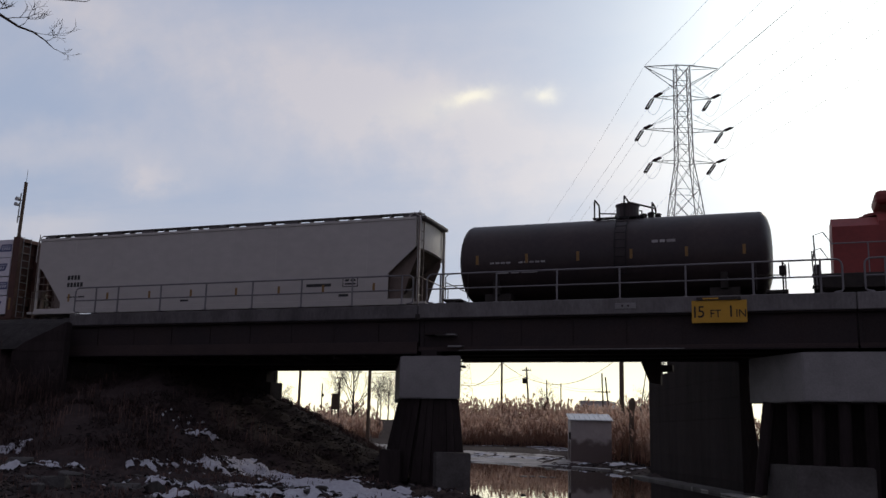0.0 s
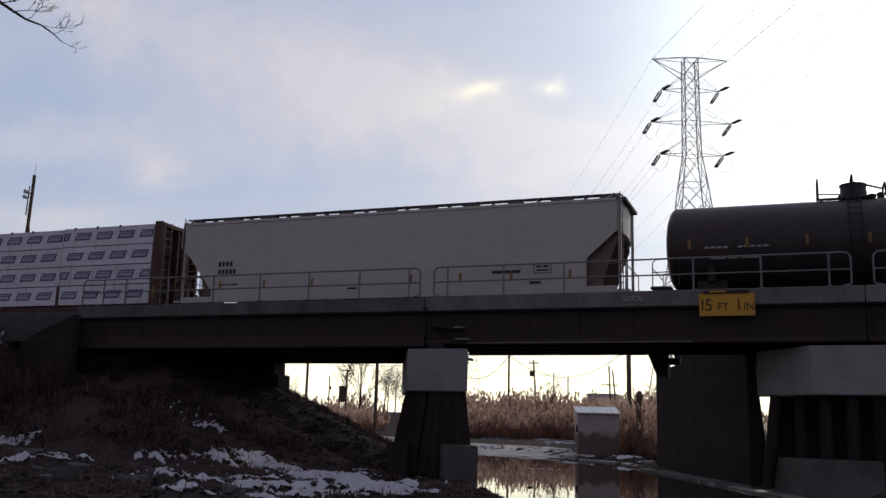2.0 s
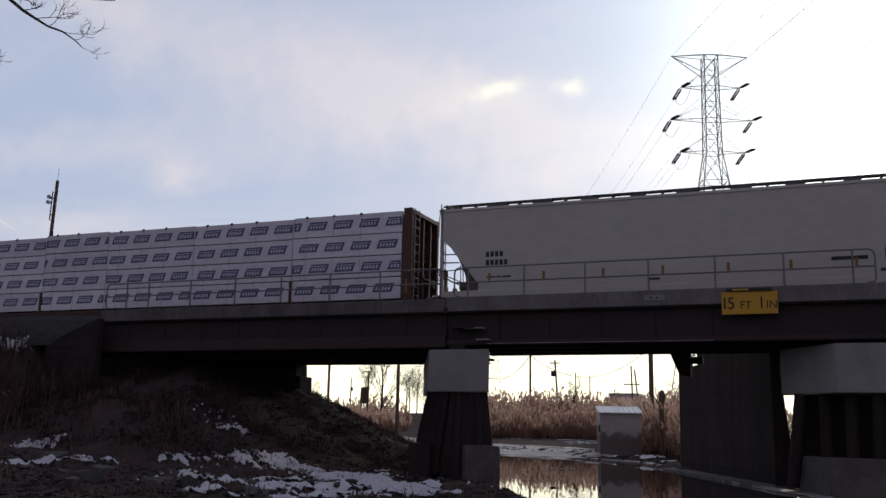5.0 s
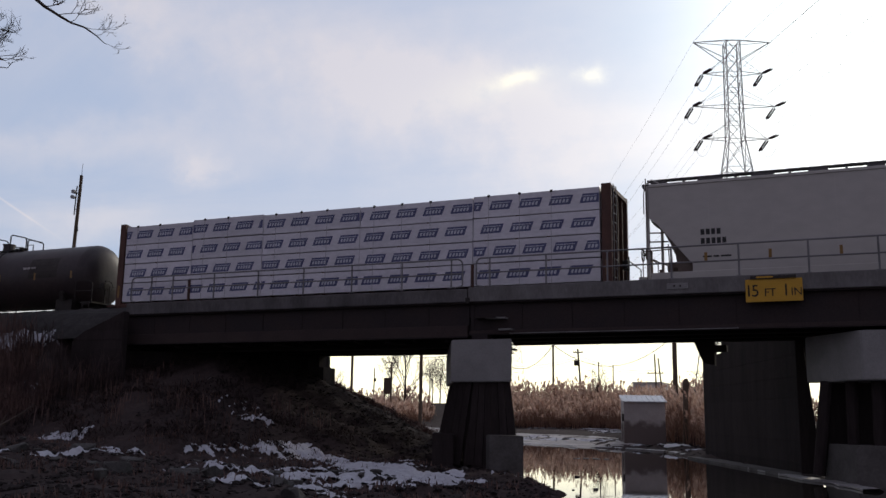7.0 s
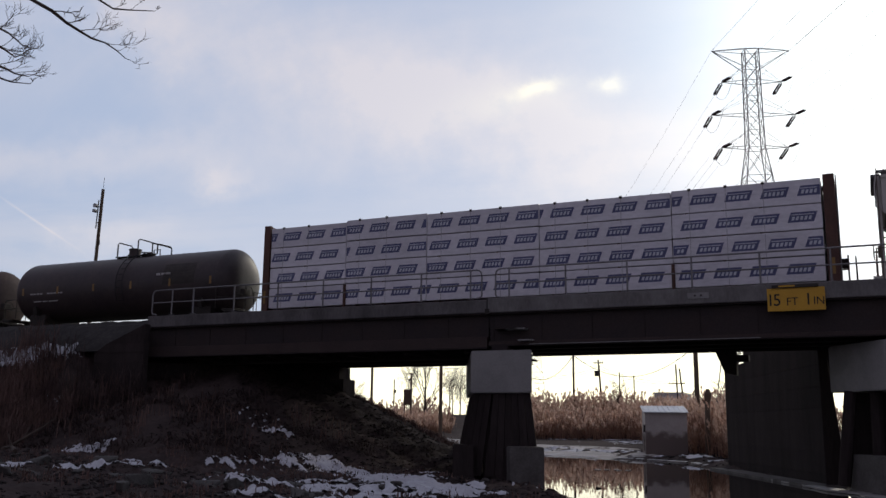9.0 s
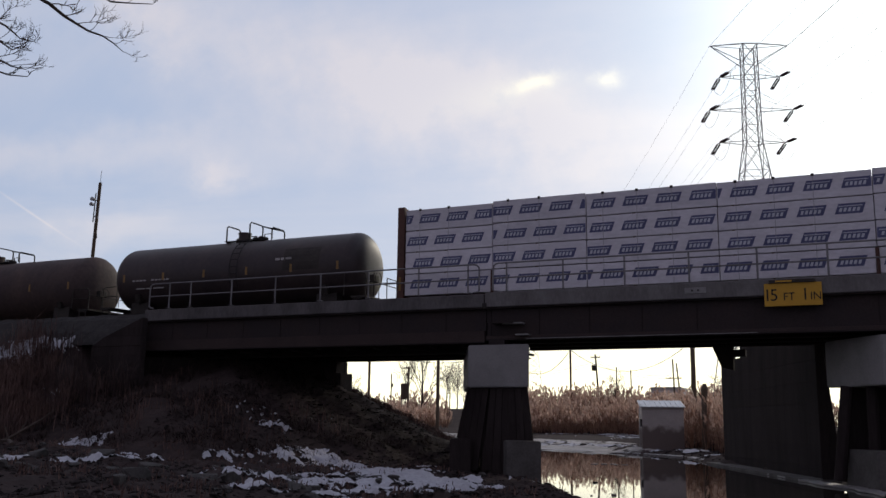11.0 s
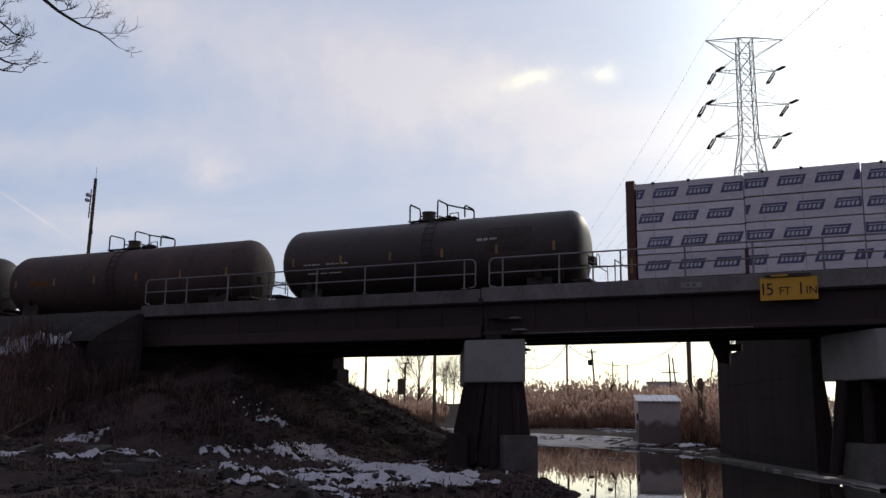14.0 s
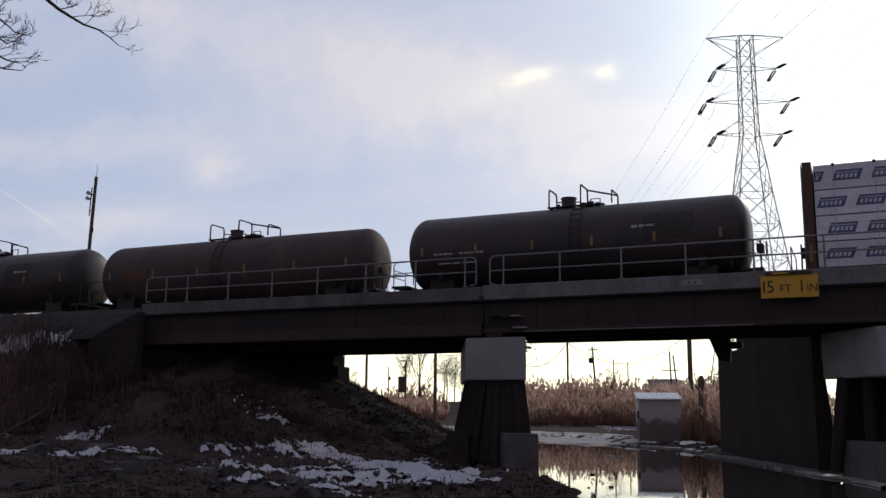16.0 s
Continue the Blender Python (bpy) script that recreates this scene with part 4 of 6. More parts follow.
def lumber_car():
    car = thing("lumber_flatcar", "brown centre-beam flatcar loaded with white wrapped lumber", "flatcar", group="freight cars")
    H = LUM_L / 2
    deck = 0.92
    g = B()
    box(g, -H, H, -1.38, 1.38, deck - 0.16, deck, bevel=0.01)
    part("deck", g, M["car_brown"], car)
    for y in (-1.36, 1.3):
        g = B()
        prism(g, [(-H, deck - 0.16), (-H, deck - 0.45), (-H + 3.2, deck - 0.5), (-H + 5, deck - 0.85), (H - 5, deck - 0.85), (H - 3.2, deck - 0.5), (H, deck - 0.45), (H, deck - 0.16)], y, y + 0.06)
        part("side_sill", g, M["car_brown"], car)
    for k in range(10):
        x = -H + 1.5 + k * (LUM_L - 3) / 9
        g = B()
        box(g, x - 0.35, x + 0.35, -1.375, -1.365, deck - 0.36, deck - 0.28)
        part("reflector", g, M["reflector"], car, "yellow reflector strip")
    # centre beam
    g = B()
    box(g, -H + 0.3, H - 0.3, -0.04, 0.04, deck, deck + 0.25)
    box(g, -H + 0.3, H - 0.3, -0.16, 0.16, 4.38, 4.5)
    part("beam_chord", g, M["car_brown"], car)
    for k in range(16):
        x = -H + 0.8 + k * (LUM_L - 1.6) / 15
        g = B()
        box(g, x - 0.06, x + 0.06, -0.1, 0.1, deck, 4.5)
        part("beam_post", g, M["car_brown"], car)
    # bulkheads at both ends
    for s in (-1, 1):
        x0, x1 = (H - 0.36, H) if s > 0 else (-H, -H + 0.3)
        for y in (-1.42, 1.24):
            g = B()
            box(g, x0, x1, y, y + 0.18, deck - 0.1, 4.6, bevel=0.012)
            part("corner_post", g, M["car_brown"], car)
        g = B()
        xi = x0 if s > 0 else x1 - 0.04
        box(g, xi, xi + 0.04, -1.25, 1.25, deck, 4.5)
        part("bulkhead_plate", g, M["car_brown"], car)
        g = B()
        box(g, x0, x1, -1.24, 1.24, 4.4, 4.56, bevel=0.012)
        for z in (1.5, 2.1, 2.7, 3.3, 3.9):
            box(g, x0 + 0.04 if s > 0 else x1 - 0.12, x0 + 0.12 if s > 0 else x1 - 0.04, -1.24, 1.24, z, z + 0.12)
        for y in (-0.12, 0.62):
            box(g, x0 + 0.03, x1 - 0.05, y, y + 0.09, deck, 4.5)
        part("bulkhead_frame", g, M["car_brown"], car)
        xo = H + 0.04 if s > 0 else -H - 0.04
        g = B()
        for y in (-1.2, -0.75):
            rod(g, (xo, y, deck - 0.3), (xo, y, 4.6), 0.02, n=6)
        for z in np.arange(0.8, 4.6, 0.34):
            rod(g, (xo, -1.2, z), (xo, -0.75, z), 0.016, n=6)
        # Pale tube material stands in for sunlight on the rungs.
        part("ladder", g, M["rail_paint"], car)
        # end platform and hand brake
        g = B()
        box(g, min(xo, xo + s * 0.5), max(xo, xo + s * 0.5), -1.35, 1.35, deck - 0.12, deck - 0.05)
        box(g, min(xo - s * 1.5, xo + s * 0.1), max(xo - s * 1.5, xo + s * 0.1), -0.3, 0.3, 0.6, deck - 0.12)
        part("end_platform", g, M["car_brown"], car)
        g = B()
        tube(g, [(xo + s * 0.45, -1.3, deck - 0.1), (xo + s * 0.45, -1.3, 1.75), (xo + s * 0.45, 1.3, 1.75), (xo + s * 0.45, 1.3, deck - 0.1)], 0.022)
        rod(g, (xo + s * 0.2, 0.3, 1.0), (xo + s * 0.2, 0.3, 2.1), 0.03)
        box(g, xo + s * 0.1 - 0.1, xo + s * 0.1 + 0.1, 0.1, 0.5, 1.6, 1.95, bevel=0.02)
        part("end_rail", g, M["steel_dark"], car)
        g = B()
        box(g, (x0 + x1) / 2 - 0.05, (x0 + x1) / 2 + 0.05, -1.432, -1.422, 1.2, 1.75)
        part("reflector", g, M["reflector"], car, "yellow reflector strip")
        coupler(car, xo + s * 0.1, s, 0.6)
        truck(car, s * (H - 2.3))
    # load stakes at the foot of the bundles
    for x in (-H + 4.09, H - 5.4):
        g = B()
        box(g, x - 0.06, x + 0.06, -1.43, -1.385, deck - 0.05, 1.84, bevel=0.008)
        part("stake", g, M["car_brown"], car)
    # bundles of wrapped lumber, four tiers of six, both sides of the beam
    xs0 = [-H + 0.34, -H + 4.09, -H + 7.8, -H + 12.5, -H + 17.45, H - 0.42]
    lifts = [0.0, 0.05, 0.02, 0.0, 0.03]
    tier, gap = 0.842, 0.033
    z_first = 0.99
    rnd = random.Random(5)
    # where a printed mark begins on each bundle, tier by tier from the deck
    first_mark = ((0.58, 5.03, 9.45, 12.62, 18.8), (0.68, 4.08, 8.97, 13.95, 18.25), (0.4, 4.53, 9.09, 12.68, 18.93), (0.92, 3.97, 9.15, 12.92, 18.09))
    for side in (-1, 1):
        for ti_ in range(4):
            z0 = z_first + ti_ * (tier + gap)
            for i in range(5):
                xa, xb = xs0[i] + 0.012, xs0[i + 1] - 0.012
                dz = lifts[i] * ti_ / 3
                jy = rnd.uniform(-0.025, 0.0)
                g = B()
                ya, yb = (-1.37 + jy, -0.18) if side < 0 else (0.18, 1.37 - jy)
                box(g, xa, xb, ya, yb, z0 + dz, z0 + tier + dz + lifts[i] * 0.3, bevel=0.018)
                # slight sag and bulge of the wrap
                w = part("lumber_package", g, M["wrap"], car, "white printed plastic lumber wrap")
                for k in range(max(2, int((xb - xa) / 1.25))):
                    x = xa + 0.5 + k * 1.25
                    if x > xb - 0.2:
                        continue
                    d = B()
                    box(d, x - 0.05, x + 0.05, ya + 0.03, yb - 0.03, z0 + dz - gap + 0.004, z0 + dz - 0.004)
                    part("spacer", d, M["wood_end"], w)
                if side < 0:
                    for k in range(max(2, int((xb - xa) / 1.25))):
                        x = xa + 0.62 + k * 1.25
                        if x > xb - 0.1:
                            continue
                        d = B()
                        box(d, x - 0.009, x + 0.009, ya - 0.006, ya + 0.002, z0 + dz + 0.01, z0 + tier + dz + lifts[i] * 0.3 - 0.01)
                        part("strap", d, M["strap"], w)
                if ti_ == 3:
                    for k in range(max(2, int((xb - xa) / 1.25))):
                        d = B()
                        x = xa + 0.62 + k * 1.25
                        box(d, x - 0.05, x + 0.05, ya - 0.02 if side < 0 else yb - 0.05, ya + 0.05 if side < 0 else yb + 0.02, z0 + tier + dz + lifts[i] * 0.3 - 0.06, z0 + tier + dz + lifts[i] * 0.3 + 0.035, bevel=0.01)
                        part("edge_clip", d, M["steel_dark"], w)
                if side > 0:
                    continue
                # printed slanted marks along the face
                step = 1.19
                x = -H + first_mark[ti_][i]
                while x > xa - 0.2:
                    x -= step
                h, wd, sl = 0.35, 0.84, 0.13
                zc = z0 + dz + tier * 0.52 - h / 2 + rnd.uniform(-0.015, 0.015)
                while x < xb:
                    l, r = max(x, xa + 0.02), min(x + wd + sl, xb - 0.02)
                    if r - l > 0.15:
                        full = (l == x and r == x + wd + sl)
                        d = B()
                        yy = ya - 0.004
                        lean_l = 0 if l > x else sl
                        lean_r = 0 if r < x + wd + sl else sl
                        q = [(l, zc), (r - lean_r, zc), (r, zc + h), (l + (sl if l == x else 0), zc + h)]
                        v = [d.verts.new((a, yy, b)) for a, b in q]
                        d.faces.new(v).material_index = 0
                        # plain pale shapes in place of the brand
                        def quad(a0, a1, b0, b1, lean=0.1):
                            a0, a1 = max(a0, l + 0.05), min(a1, r - 0.09)
                            if a1 - a0 < 0.03:
                                return
                            vv = [d.verts.new((a, yy - 0.003, b)) for a, b in ((a0, b0), (a1, b0), (a1 + lean * (b1 - b0) * 3, b1), (a0 + lean * (b1 - b0) * 3, b1))]
                            d.faces.new(vv).material_index = 1
                        quad(x + 0.12, x + 0.86, zc + 0.25, zc + 0.28)
                        for k in range(5):
                            quad(x + 0.13 + k * 0.135, x + 0.215 + k * 0.135, zc + 0.075, zc + 0.205)
                        me = part("printed_mark", d, [M["blue"], M["white_print"]], w, "blue slanted printed mark")
                    x += step
    return car


# covered hopper ----------------------------------------------------------------
def hopper_car():
    L = 18.4
    H = L / 2
    car = thing("covered_hopper", "pale grey covered hopper car with sloped ends", "hopper car", group="freight cars")
    W, zt = 1.55, 4.3
    # body: side sheets with sloped cut ends, drawn across the width
    g = B()
    poly = [(-H, zt), (-H, 3.12), (-H + 0.3, 2.86), (-H + 0.5, 2.6), (-H + 1.45, 1.42), (-H + 1.45, 1.15), (H - 1.1, 1.15), (H - 1.1, 2.18), (H, 3.16), (H, zt)]
    prism(g, poly, -W, -W + 0.03)
    part("side_sheet", g, M["hopper"], car, "pale grey steel side sheet")
    g = B()
    prism(g, poly, W - 0.03, W)
    part("side_sheet", g, M["hopper"], car)
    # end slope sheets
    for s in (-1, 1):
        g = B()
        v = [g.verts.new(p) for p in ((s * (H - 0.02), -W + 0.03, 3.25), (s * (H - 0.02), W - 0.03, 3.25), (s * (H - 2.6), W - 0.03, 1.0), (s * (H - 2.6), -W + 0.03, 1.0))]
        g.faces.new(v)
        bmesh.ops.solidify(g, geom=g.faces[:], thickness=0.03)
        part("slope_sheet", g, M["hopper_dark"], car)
        g = B()
        arc = [(y, s * (H - 0.03 + 0.16 * (1 - (y / W) ** 2))) for y in np.linspace(-W + 0.03, W - 0.03, 9)]
        prism(g, [(x_, y_) for y_, x_ in arc] + [(s * (H - 0.1), W - 0.03), (s * (H - 0.1), -W + 0.03)], 3.2, zt, axis="z")
        part("end_sheet", g, M["hopper"], car)
    # weld lines and ribs on the side
    for k in range(1, 9):
        x = -H + k * L / 9
        g = B()
        box(g, x - 0.012, x + 0.012, -W - 0.006, -W, 1.16, zt)
        part("seam", g, M["hopper"], car)
    for y in (-W, W - 0.09):
        g = B()
        box(g, -H + 0.02, H - 0.02, y - 0.02, y + 0.09, 0.92, 1.16, bevel=0.015)
        part("side_sill", g, M["hopper"], car)
        g = B()
        box(g, -H, H, y - 0.03, y + 0.12, zt - 0.05, zt + 0.06, bevel=0.015)
        part("top_chord", g, M["hopper"], car)
    # arched roof, hatch trough and running boards
    g = B()
    prism(g, [(-W, zt + 0.04), (-W * 0.5, zt + 0.15), (0, zt + 0.2), (W * 0.5, zt + 0.15), (W, zt + 0.04), (0, zt)], -H, H, axis="x")
    part("roof", g, M["roof_dark"], car)
    g = B()
    box(g, -H + 0.3, H - 0.3, -0.35, 0.35, zt + 0.16, zt + 0.27, bevel=0.03)
    part("hatch_cover", g, M["roof_dark"], car)
    for y0, y1 in ((-1.32, -1.02), (1.02, 1.32)):
        g = B()
        box(g, -H - 0.1, H + 0.1, y0, y1, zt + 0.235, zt + 0.28)
        part("running_board", g, M["roof_dark"], car)
        for k in range(11):
            x = -H + 0.3 + k * (L - 0.6) / 10
            wd = 0.27 + 0.14 * ((k * 7) % 4) / 3
            g = B()
            box(g, x - wd, x + wd, y0 + 0.02, y1 - 0.02, zt + 0.06, zt + 0.235)
            part("board_support", g, M["roof_dark"], car)
            if k < 10:
                g = B()
                box(g, x + 0.84, x + 0.92, y0 + 0.02, y1 - 0.02, zt + 0.06, zt + 0.235)
                part("board_post", g, M["roof_dark"], car)
    # ends: cage of posts, ladders, platforms
    for s in (-1, 1):
        xo = s * (H + 0.08)
        for y in (-1.42, 1.34):
            g = B()
            box(g, xo - 0.05, xo + 0.05, y, y + 0.08, 1.0, zt + 0.05)
            part("corner_post", g, M["hopper"], car)
        g = B()
        for z in np.arange(0.6, zt, 0.36):
            rod(g, (s * (H + 0.12), -1.5, z), (s * (H + 0.12), -1.0, z), 0.018, n=6)
        rod(g, (s * (H + 0.12), -1.0, 0.6), (s * (H + 0.12), -1.0, zt + 0.3), 0.02, n=6)
        rod(g, (s * (H + 0.12), -1.5, 0.6), (s * (H + 0.12), -1.5, zt + 0.3), 0.02, n=6)
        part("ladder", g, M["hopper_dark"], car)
        g = B()
        box(g, min(s * (H - 1.5), xo + s * 0.35), max(s * (H - 1.5), xo + s * 0.35), -1.5, 1.5, 0.96, 1.04)
        box(g, min(s * (H - 3), xo), max(s * (H - 3), xo), -0.35, 0.35, 0.72, 1.0)
        part("end_platform", g, M["hopper"], car)
        g = B()
        tube(g, [(xo + s * 0.2, -1.45, 1.0), (xo + s * 0.2, -1.45, 1.95), (s * (H - 0.9), -1.5, 2.0)], 0.022)
        tube(g, [(xo + s * 0.2, -1.45, 1.95), (xo + s * 0.2, 1.45, 1.95), (xo + s * 0.2, 1.45, 1.0)], 0.022)
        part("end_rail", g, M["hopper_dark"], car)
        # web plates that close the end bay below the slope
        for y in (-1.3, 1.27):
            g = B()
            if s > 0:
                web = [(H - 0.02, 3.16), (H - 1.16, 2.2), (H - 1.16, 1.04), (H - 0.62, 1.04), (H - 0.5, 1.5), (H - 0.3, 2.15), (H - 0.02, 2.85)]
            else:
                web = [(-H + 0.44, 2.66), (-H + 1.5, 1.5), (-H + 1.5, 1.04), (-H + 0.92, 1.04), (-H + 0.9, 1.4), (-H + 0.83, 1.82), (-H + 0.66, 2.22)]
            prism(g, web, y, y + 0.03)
            part("end_web", g, M["hopper_dark"], car, "dark brown end web plate")
        if s < 0:
            # brake wheel with its gear box, and brake rigging in the end bay
            g = B()
            box(g, -H - 0.24, -H - 0.04, -1.2, -0.86, 1.72, 2.08, bevel=0.03)
            box(g, -H - 0.12, -H - 0.02, -1.1, -0.95, 1.04, 1.75)
            part("brake_gear_box", g, M["hopper_dark"], car)
            g = B()
            rod(g, (-H - 0.24, -1.03, 1.9), (-H - 0.36, -1.03, 1.9), 0.03)
            for k in range(12):
                p, q = 2 * math.pi * k / 12, 2 * math.pi * (k + 1) / 12
                rod(g, (-H - 0.36, -1.03 + 0.24 * math.cos(p), 1.9 + 0.24 * math.sin(p)), (-H - 0.36, -1.03 + 0.24 * math.cos(q), 1.9 + 0.24 * math.sin(q)), 0.018)
                if k % 3 == 0:
                    rod(g, (-H - 0.36, -1.03, 1.9), (-H - 0.36, -1.03 + 0.24 * math.cos(p), 1.9 + 0.24 * math.sin(p)), 0.014)
            part("brake_wheel", g, M["steel_dark"], car)
            g = B()
            rod(g, (-H + 0.5, -0.9, 1.42), (-H + 0.92, -0.9, 1.42), 0.17, n=16)
            box(g, -H + 0.56, -H + 0.86, -1.0, -0.8, 1.04, 1.3)
            box(g, -H + 0.2, -H + 0.34, -0.98, -0.84, 1.04, 1.36)
            part("brake_cylinder", g, M["hopper_dark"], car)
            g = B()
            for x, z in ((0.6, 2.25), (0.7, 2.1)):
                rod(g, (-H + x, -1.1, 1.04), (-H + x - 0.04, -1.1, z), 0.02)
            tube(g, [(-H + 0.02, -1.1, 1.72), (-H + 0.2, -1.1, 1.6), (-H + 0.5, -1.0, 1.5)], 0.03)
            for z in (2.3, 2.62):
                rod(g, (-H - 0.05, -1.4, z), (-H + 0.62, -1.4, z - 0.02), 0.026)
            part("brake_pipe", g, M["hopper_dark"], car)
        # bent grab pipe over the roof's corner
        g = B()
        tube(g, [(s * (H - 0.35), -1.46, zt + 0.1), (s * (H - 0.1), -1.5, zt + 0.24), (s * (H + 0.14), -1.5, zt + 0.08), (s * (H + 0.2), -1.5, zt - 0.3), (s * (H + 0.2), -1.5, 3.3)], 0.022)
        part("grab_pipe", g, M["hopper"], car)
        # rounded roof end lip
        g = B()
        box(g, min(s * H, s * (H + 0.3)), max(s * H, s * (H + 0.3)), -1.3, 1.3, zt + 0.02, zt + 0.16, bevel=0.04)
        part("roof_lip", g, M["roof_dark"], car)
        coupler(car, xo + s * 0.2, s, 0.5)
        truck(car, s * (H - 1.7))
    # discharge bays below
    for k in range(3):
        x = -4.4 + k * 4.4
        g = B()
        v = [g.verts.new(p) for p in ((x - 1.9, -1.4, 1.0), (x + 1.9, -1.4, 1.0), (x + 1.9, 1.4, 1.0), (x - 1.9, 1.4, 1.0))]
        w = [g.verts.new(p) for p in ((x - 0.35, -0.5, 0.32), (x + 0.35, -0.5, 0.32), (x + 0.35, 0.5, 0.32), (x - 0.35, 0.5, 0.32))]
        g.faces.new(w)
        for i in range(4):
            g.faces.new((v[i], v[(i + 1) % 4], w[(i + 1) % 4], w[i]))
        part("discharge_bay", g, M["hopper_dark"], car)
    # stencils: number block, data box, small notes
    for x, z, ws, hh in ((-H + 1.75, 2.42, (0.13,) * 4, 0.2), (-H + 1.75, 2.1, (0.13,) * 5, 0.2), (-H + 1.8, 1.62, (0.3, 0.2, 0.35), 0.06), (4.55, 1.72, (1.1,), 0.12), (6.0, 1.3, (0.42,), 0.1), (-1.4, 1.3, (0.4,), 0.08)):
        bars(car, x, z, ws, hh, -W - 0.002, 0.05, "stencil_black", "black stencil")
    g = B()
    x, z = 6.15, 1.68
    for a, b2, c_, d_ in ((x, x + 0.66, z, z + 0.03), (x, x + 0.66, z + 0.37, z + 0.4), (x, x + 0.03, z, z + 0.4), (x + 0.63, x + 0.66, z, z + 0.4), (x + 0.1, x + 0.28, z + 0.22, z + 0.3), (x + 0.34, x + 0.56, z + 0.22, z + 0.3), (x + 0.1, x + 0.56, z + 0.09, z + 0.15)):
        box(g, a, b2, -W - 0.008, -W - 0.002, c_, d_)
    part("data_box", g, M["stencil_black"], car)
    for x in (-7.3, -5.2, -3.0, -0.9, 1.3, 3.3, 5.3, 7.5):
        g = B()
        box(g, x - 0.05, x + 0.05, -W - 0.01, -W - 0.002, 1.45, 1.8)
        part("reflector", g, M["reflector"], car, "faded yellow reflector strip")
    return car


# red locomotive end -------------------------------------------------------------
def locomotive():
    car = thing("locomotive", "red hood locomotive with end platform and handrails", "locomotive", group="freight cars")
    g = B()
    box(g, 0.0, 19.0, -1.45, 1.45, 1.1, 1.6, bevel=0.03)
    part("underframe", g, M["steel_dark"], car)
    g = B()
    prism(g, [(-1.0, 1.6), (1.0, 1.6), (1.0, 3.25), (0.6, 3.6), (-0.6, 3.6), (-1.0, 3.25)], 0.45, 1.9, axis="x")
    prism(g, [(-0.95, 1.6), (0.95, 1.6), (0.95, 3.4), (0.6, 3.7), (-0.6, 3.7), (-0.95, 3.4)], 1.9, 13.2, axis="x")
    part("long_hood", g, M["loco_red"], car)
    g = B()
    prism(g, [(-1.5, 1.6), (1.5, 1.6), (1.5, 3.9), (1.0, 4.4), (-1.0, 4.4), (-1.5, 3.9)], 13.2, 15.8, axis="x")
    part("cab", g, M["loco_red"], car)
    g = B()
    prism(g, [(-1.0, 1.6), (1.0, 1.6), (1.0, 2.8), (-1.0, 2.8)], 15.8, 18.2, axis="x")
    part("nose", g, M["loco_red"], car)
    g = B()
    for k, (x, w) in enumerate(((2.0, 0.9), (3.6, 0.9))):
        rod(g, (x, 0, 3.7), (x, 0, 3.8), 0.5, n=18)
    box(g, 1.85, 4.6, -0.8, 0.8, 4.02, 4.5, bevel=0.16)
    box(g, 3.1, 4.4, -0.5, 0.5, 3.68, 4.05)
    part("radiator_housing", g, M["loco_red"], car)
    g = B()
    rod(g, (1.5, 0, 3.55), (1.5, 0, 3.76), 0.16, 0.12, n=12)
    part("roof_vent", g, M["loco_red"], car)
    g = B()
    for y in (-1.4, 1.4):
        tube(g, [(-0.1, y, 1.1), (-0.15, y, 2.9), (0.15, y, 3.0), (0.4, y, 2.6), (12.8, y, 2.6)], 0.024)
        for x in np.arange(1.5, 13, 1.8):
            rod(g, (x, y, 1.6), (x, y, 2.6), 0.022, n=6)
    tube(g, [(-0.15, -1.4, 2.4), (-0.15, 1.4, 2.4)], 0.024)
    part("handrail", g, M["rail_paint"], car)
    for k in range(4):
        g = B()
        box(g, -0.25, 0.15, -1.5, -1.0, 0.4 + k * 0.38, 0.44 + k * 0.38)
        part("step", g, M["steel_dark"], car)
    g = B()
    box(g, -0.15, 0.05, -0.4, 0.4, 1.2, 2.1, bevel=0.03)
    part("end_box", g, M["steel_dark"], car)
    coupler(car, 0, -1, 0.7)
    truck(car, 3.0)
    truck(car, 15.5)
    return car


tank_specs = [
    ("tank_car", "dusty black tank car with top platform rails", 13.6, M["tank_black"], 3.96, 0.2, -39.2, (2.2, 3.9)),
    ("tank_car", "brownish black tank car with wide top platform", 14.4, M["tank_brown"], 3.84, -0.25, -23.87, None),
    ("tank_car", "glossy black tank car with faded stencils", 13.2, M["tank_black"], 3.99, 0.5, -8.42, (3.0, 4.8)),
    ("tank_car", "short black tank car with tall hatch dome", 11.35, M["tank_black"], 4.12, 0.57, 49.92, None),
]
for nm, lab, L_, mat_, zt_, dm_, off_, pan_ in tank_specs:
    add_car(tank_car(nm, lab, L_, mat_, zt_, dm_, panel=pan_, marks=mat_ is not M["tank_brown"], patch=(-5.6, -4.2) if mat_ is M["tank_brown"] else None, rails=(-1.1, 1.02) if L_ < 12 else (-1.27, 1.18) if L_ < 14 else (-1.2, 1.94), hd=0.42 if L_ < 12 else 0.66, hatch=-0.08 if L_ > 14 else -0.63 if L_ > 12 else 0.05, drum=(0.42, 0.5) if L_ < 12 else (0.28, 0.38)), off_)
add_car(lumber_car(), LUM_L / 2)
add_car(hopper_car(), 24.25 + 9.2)
add_car(locomotive(), 57.05)
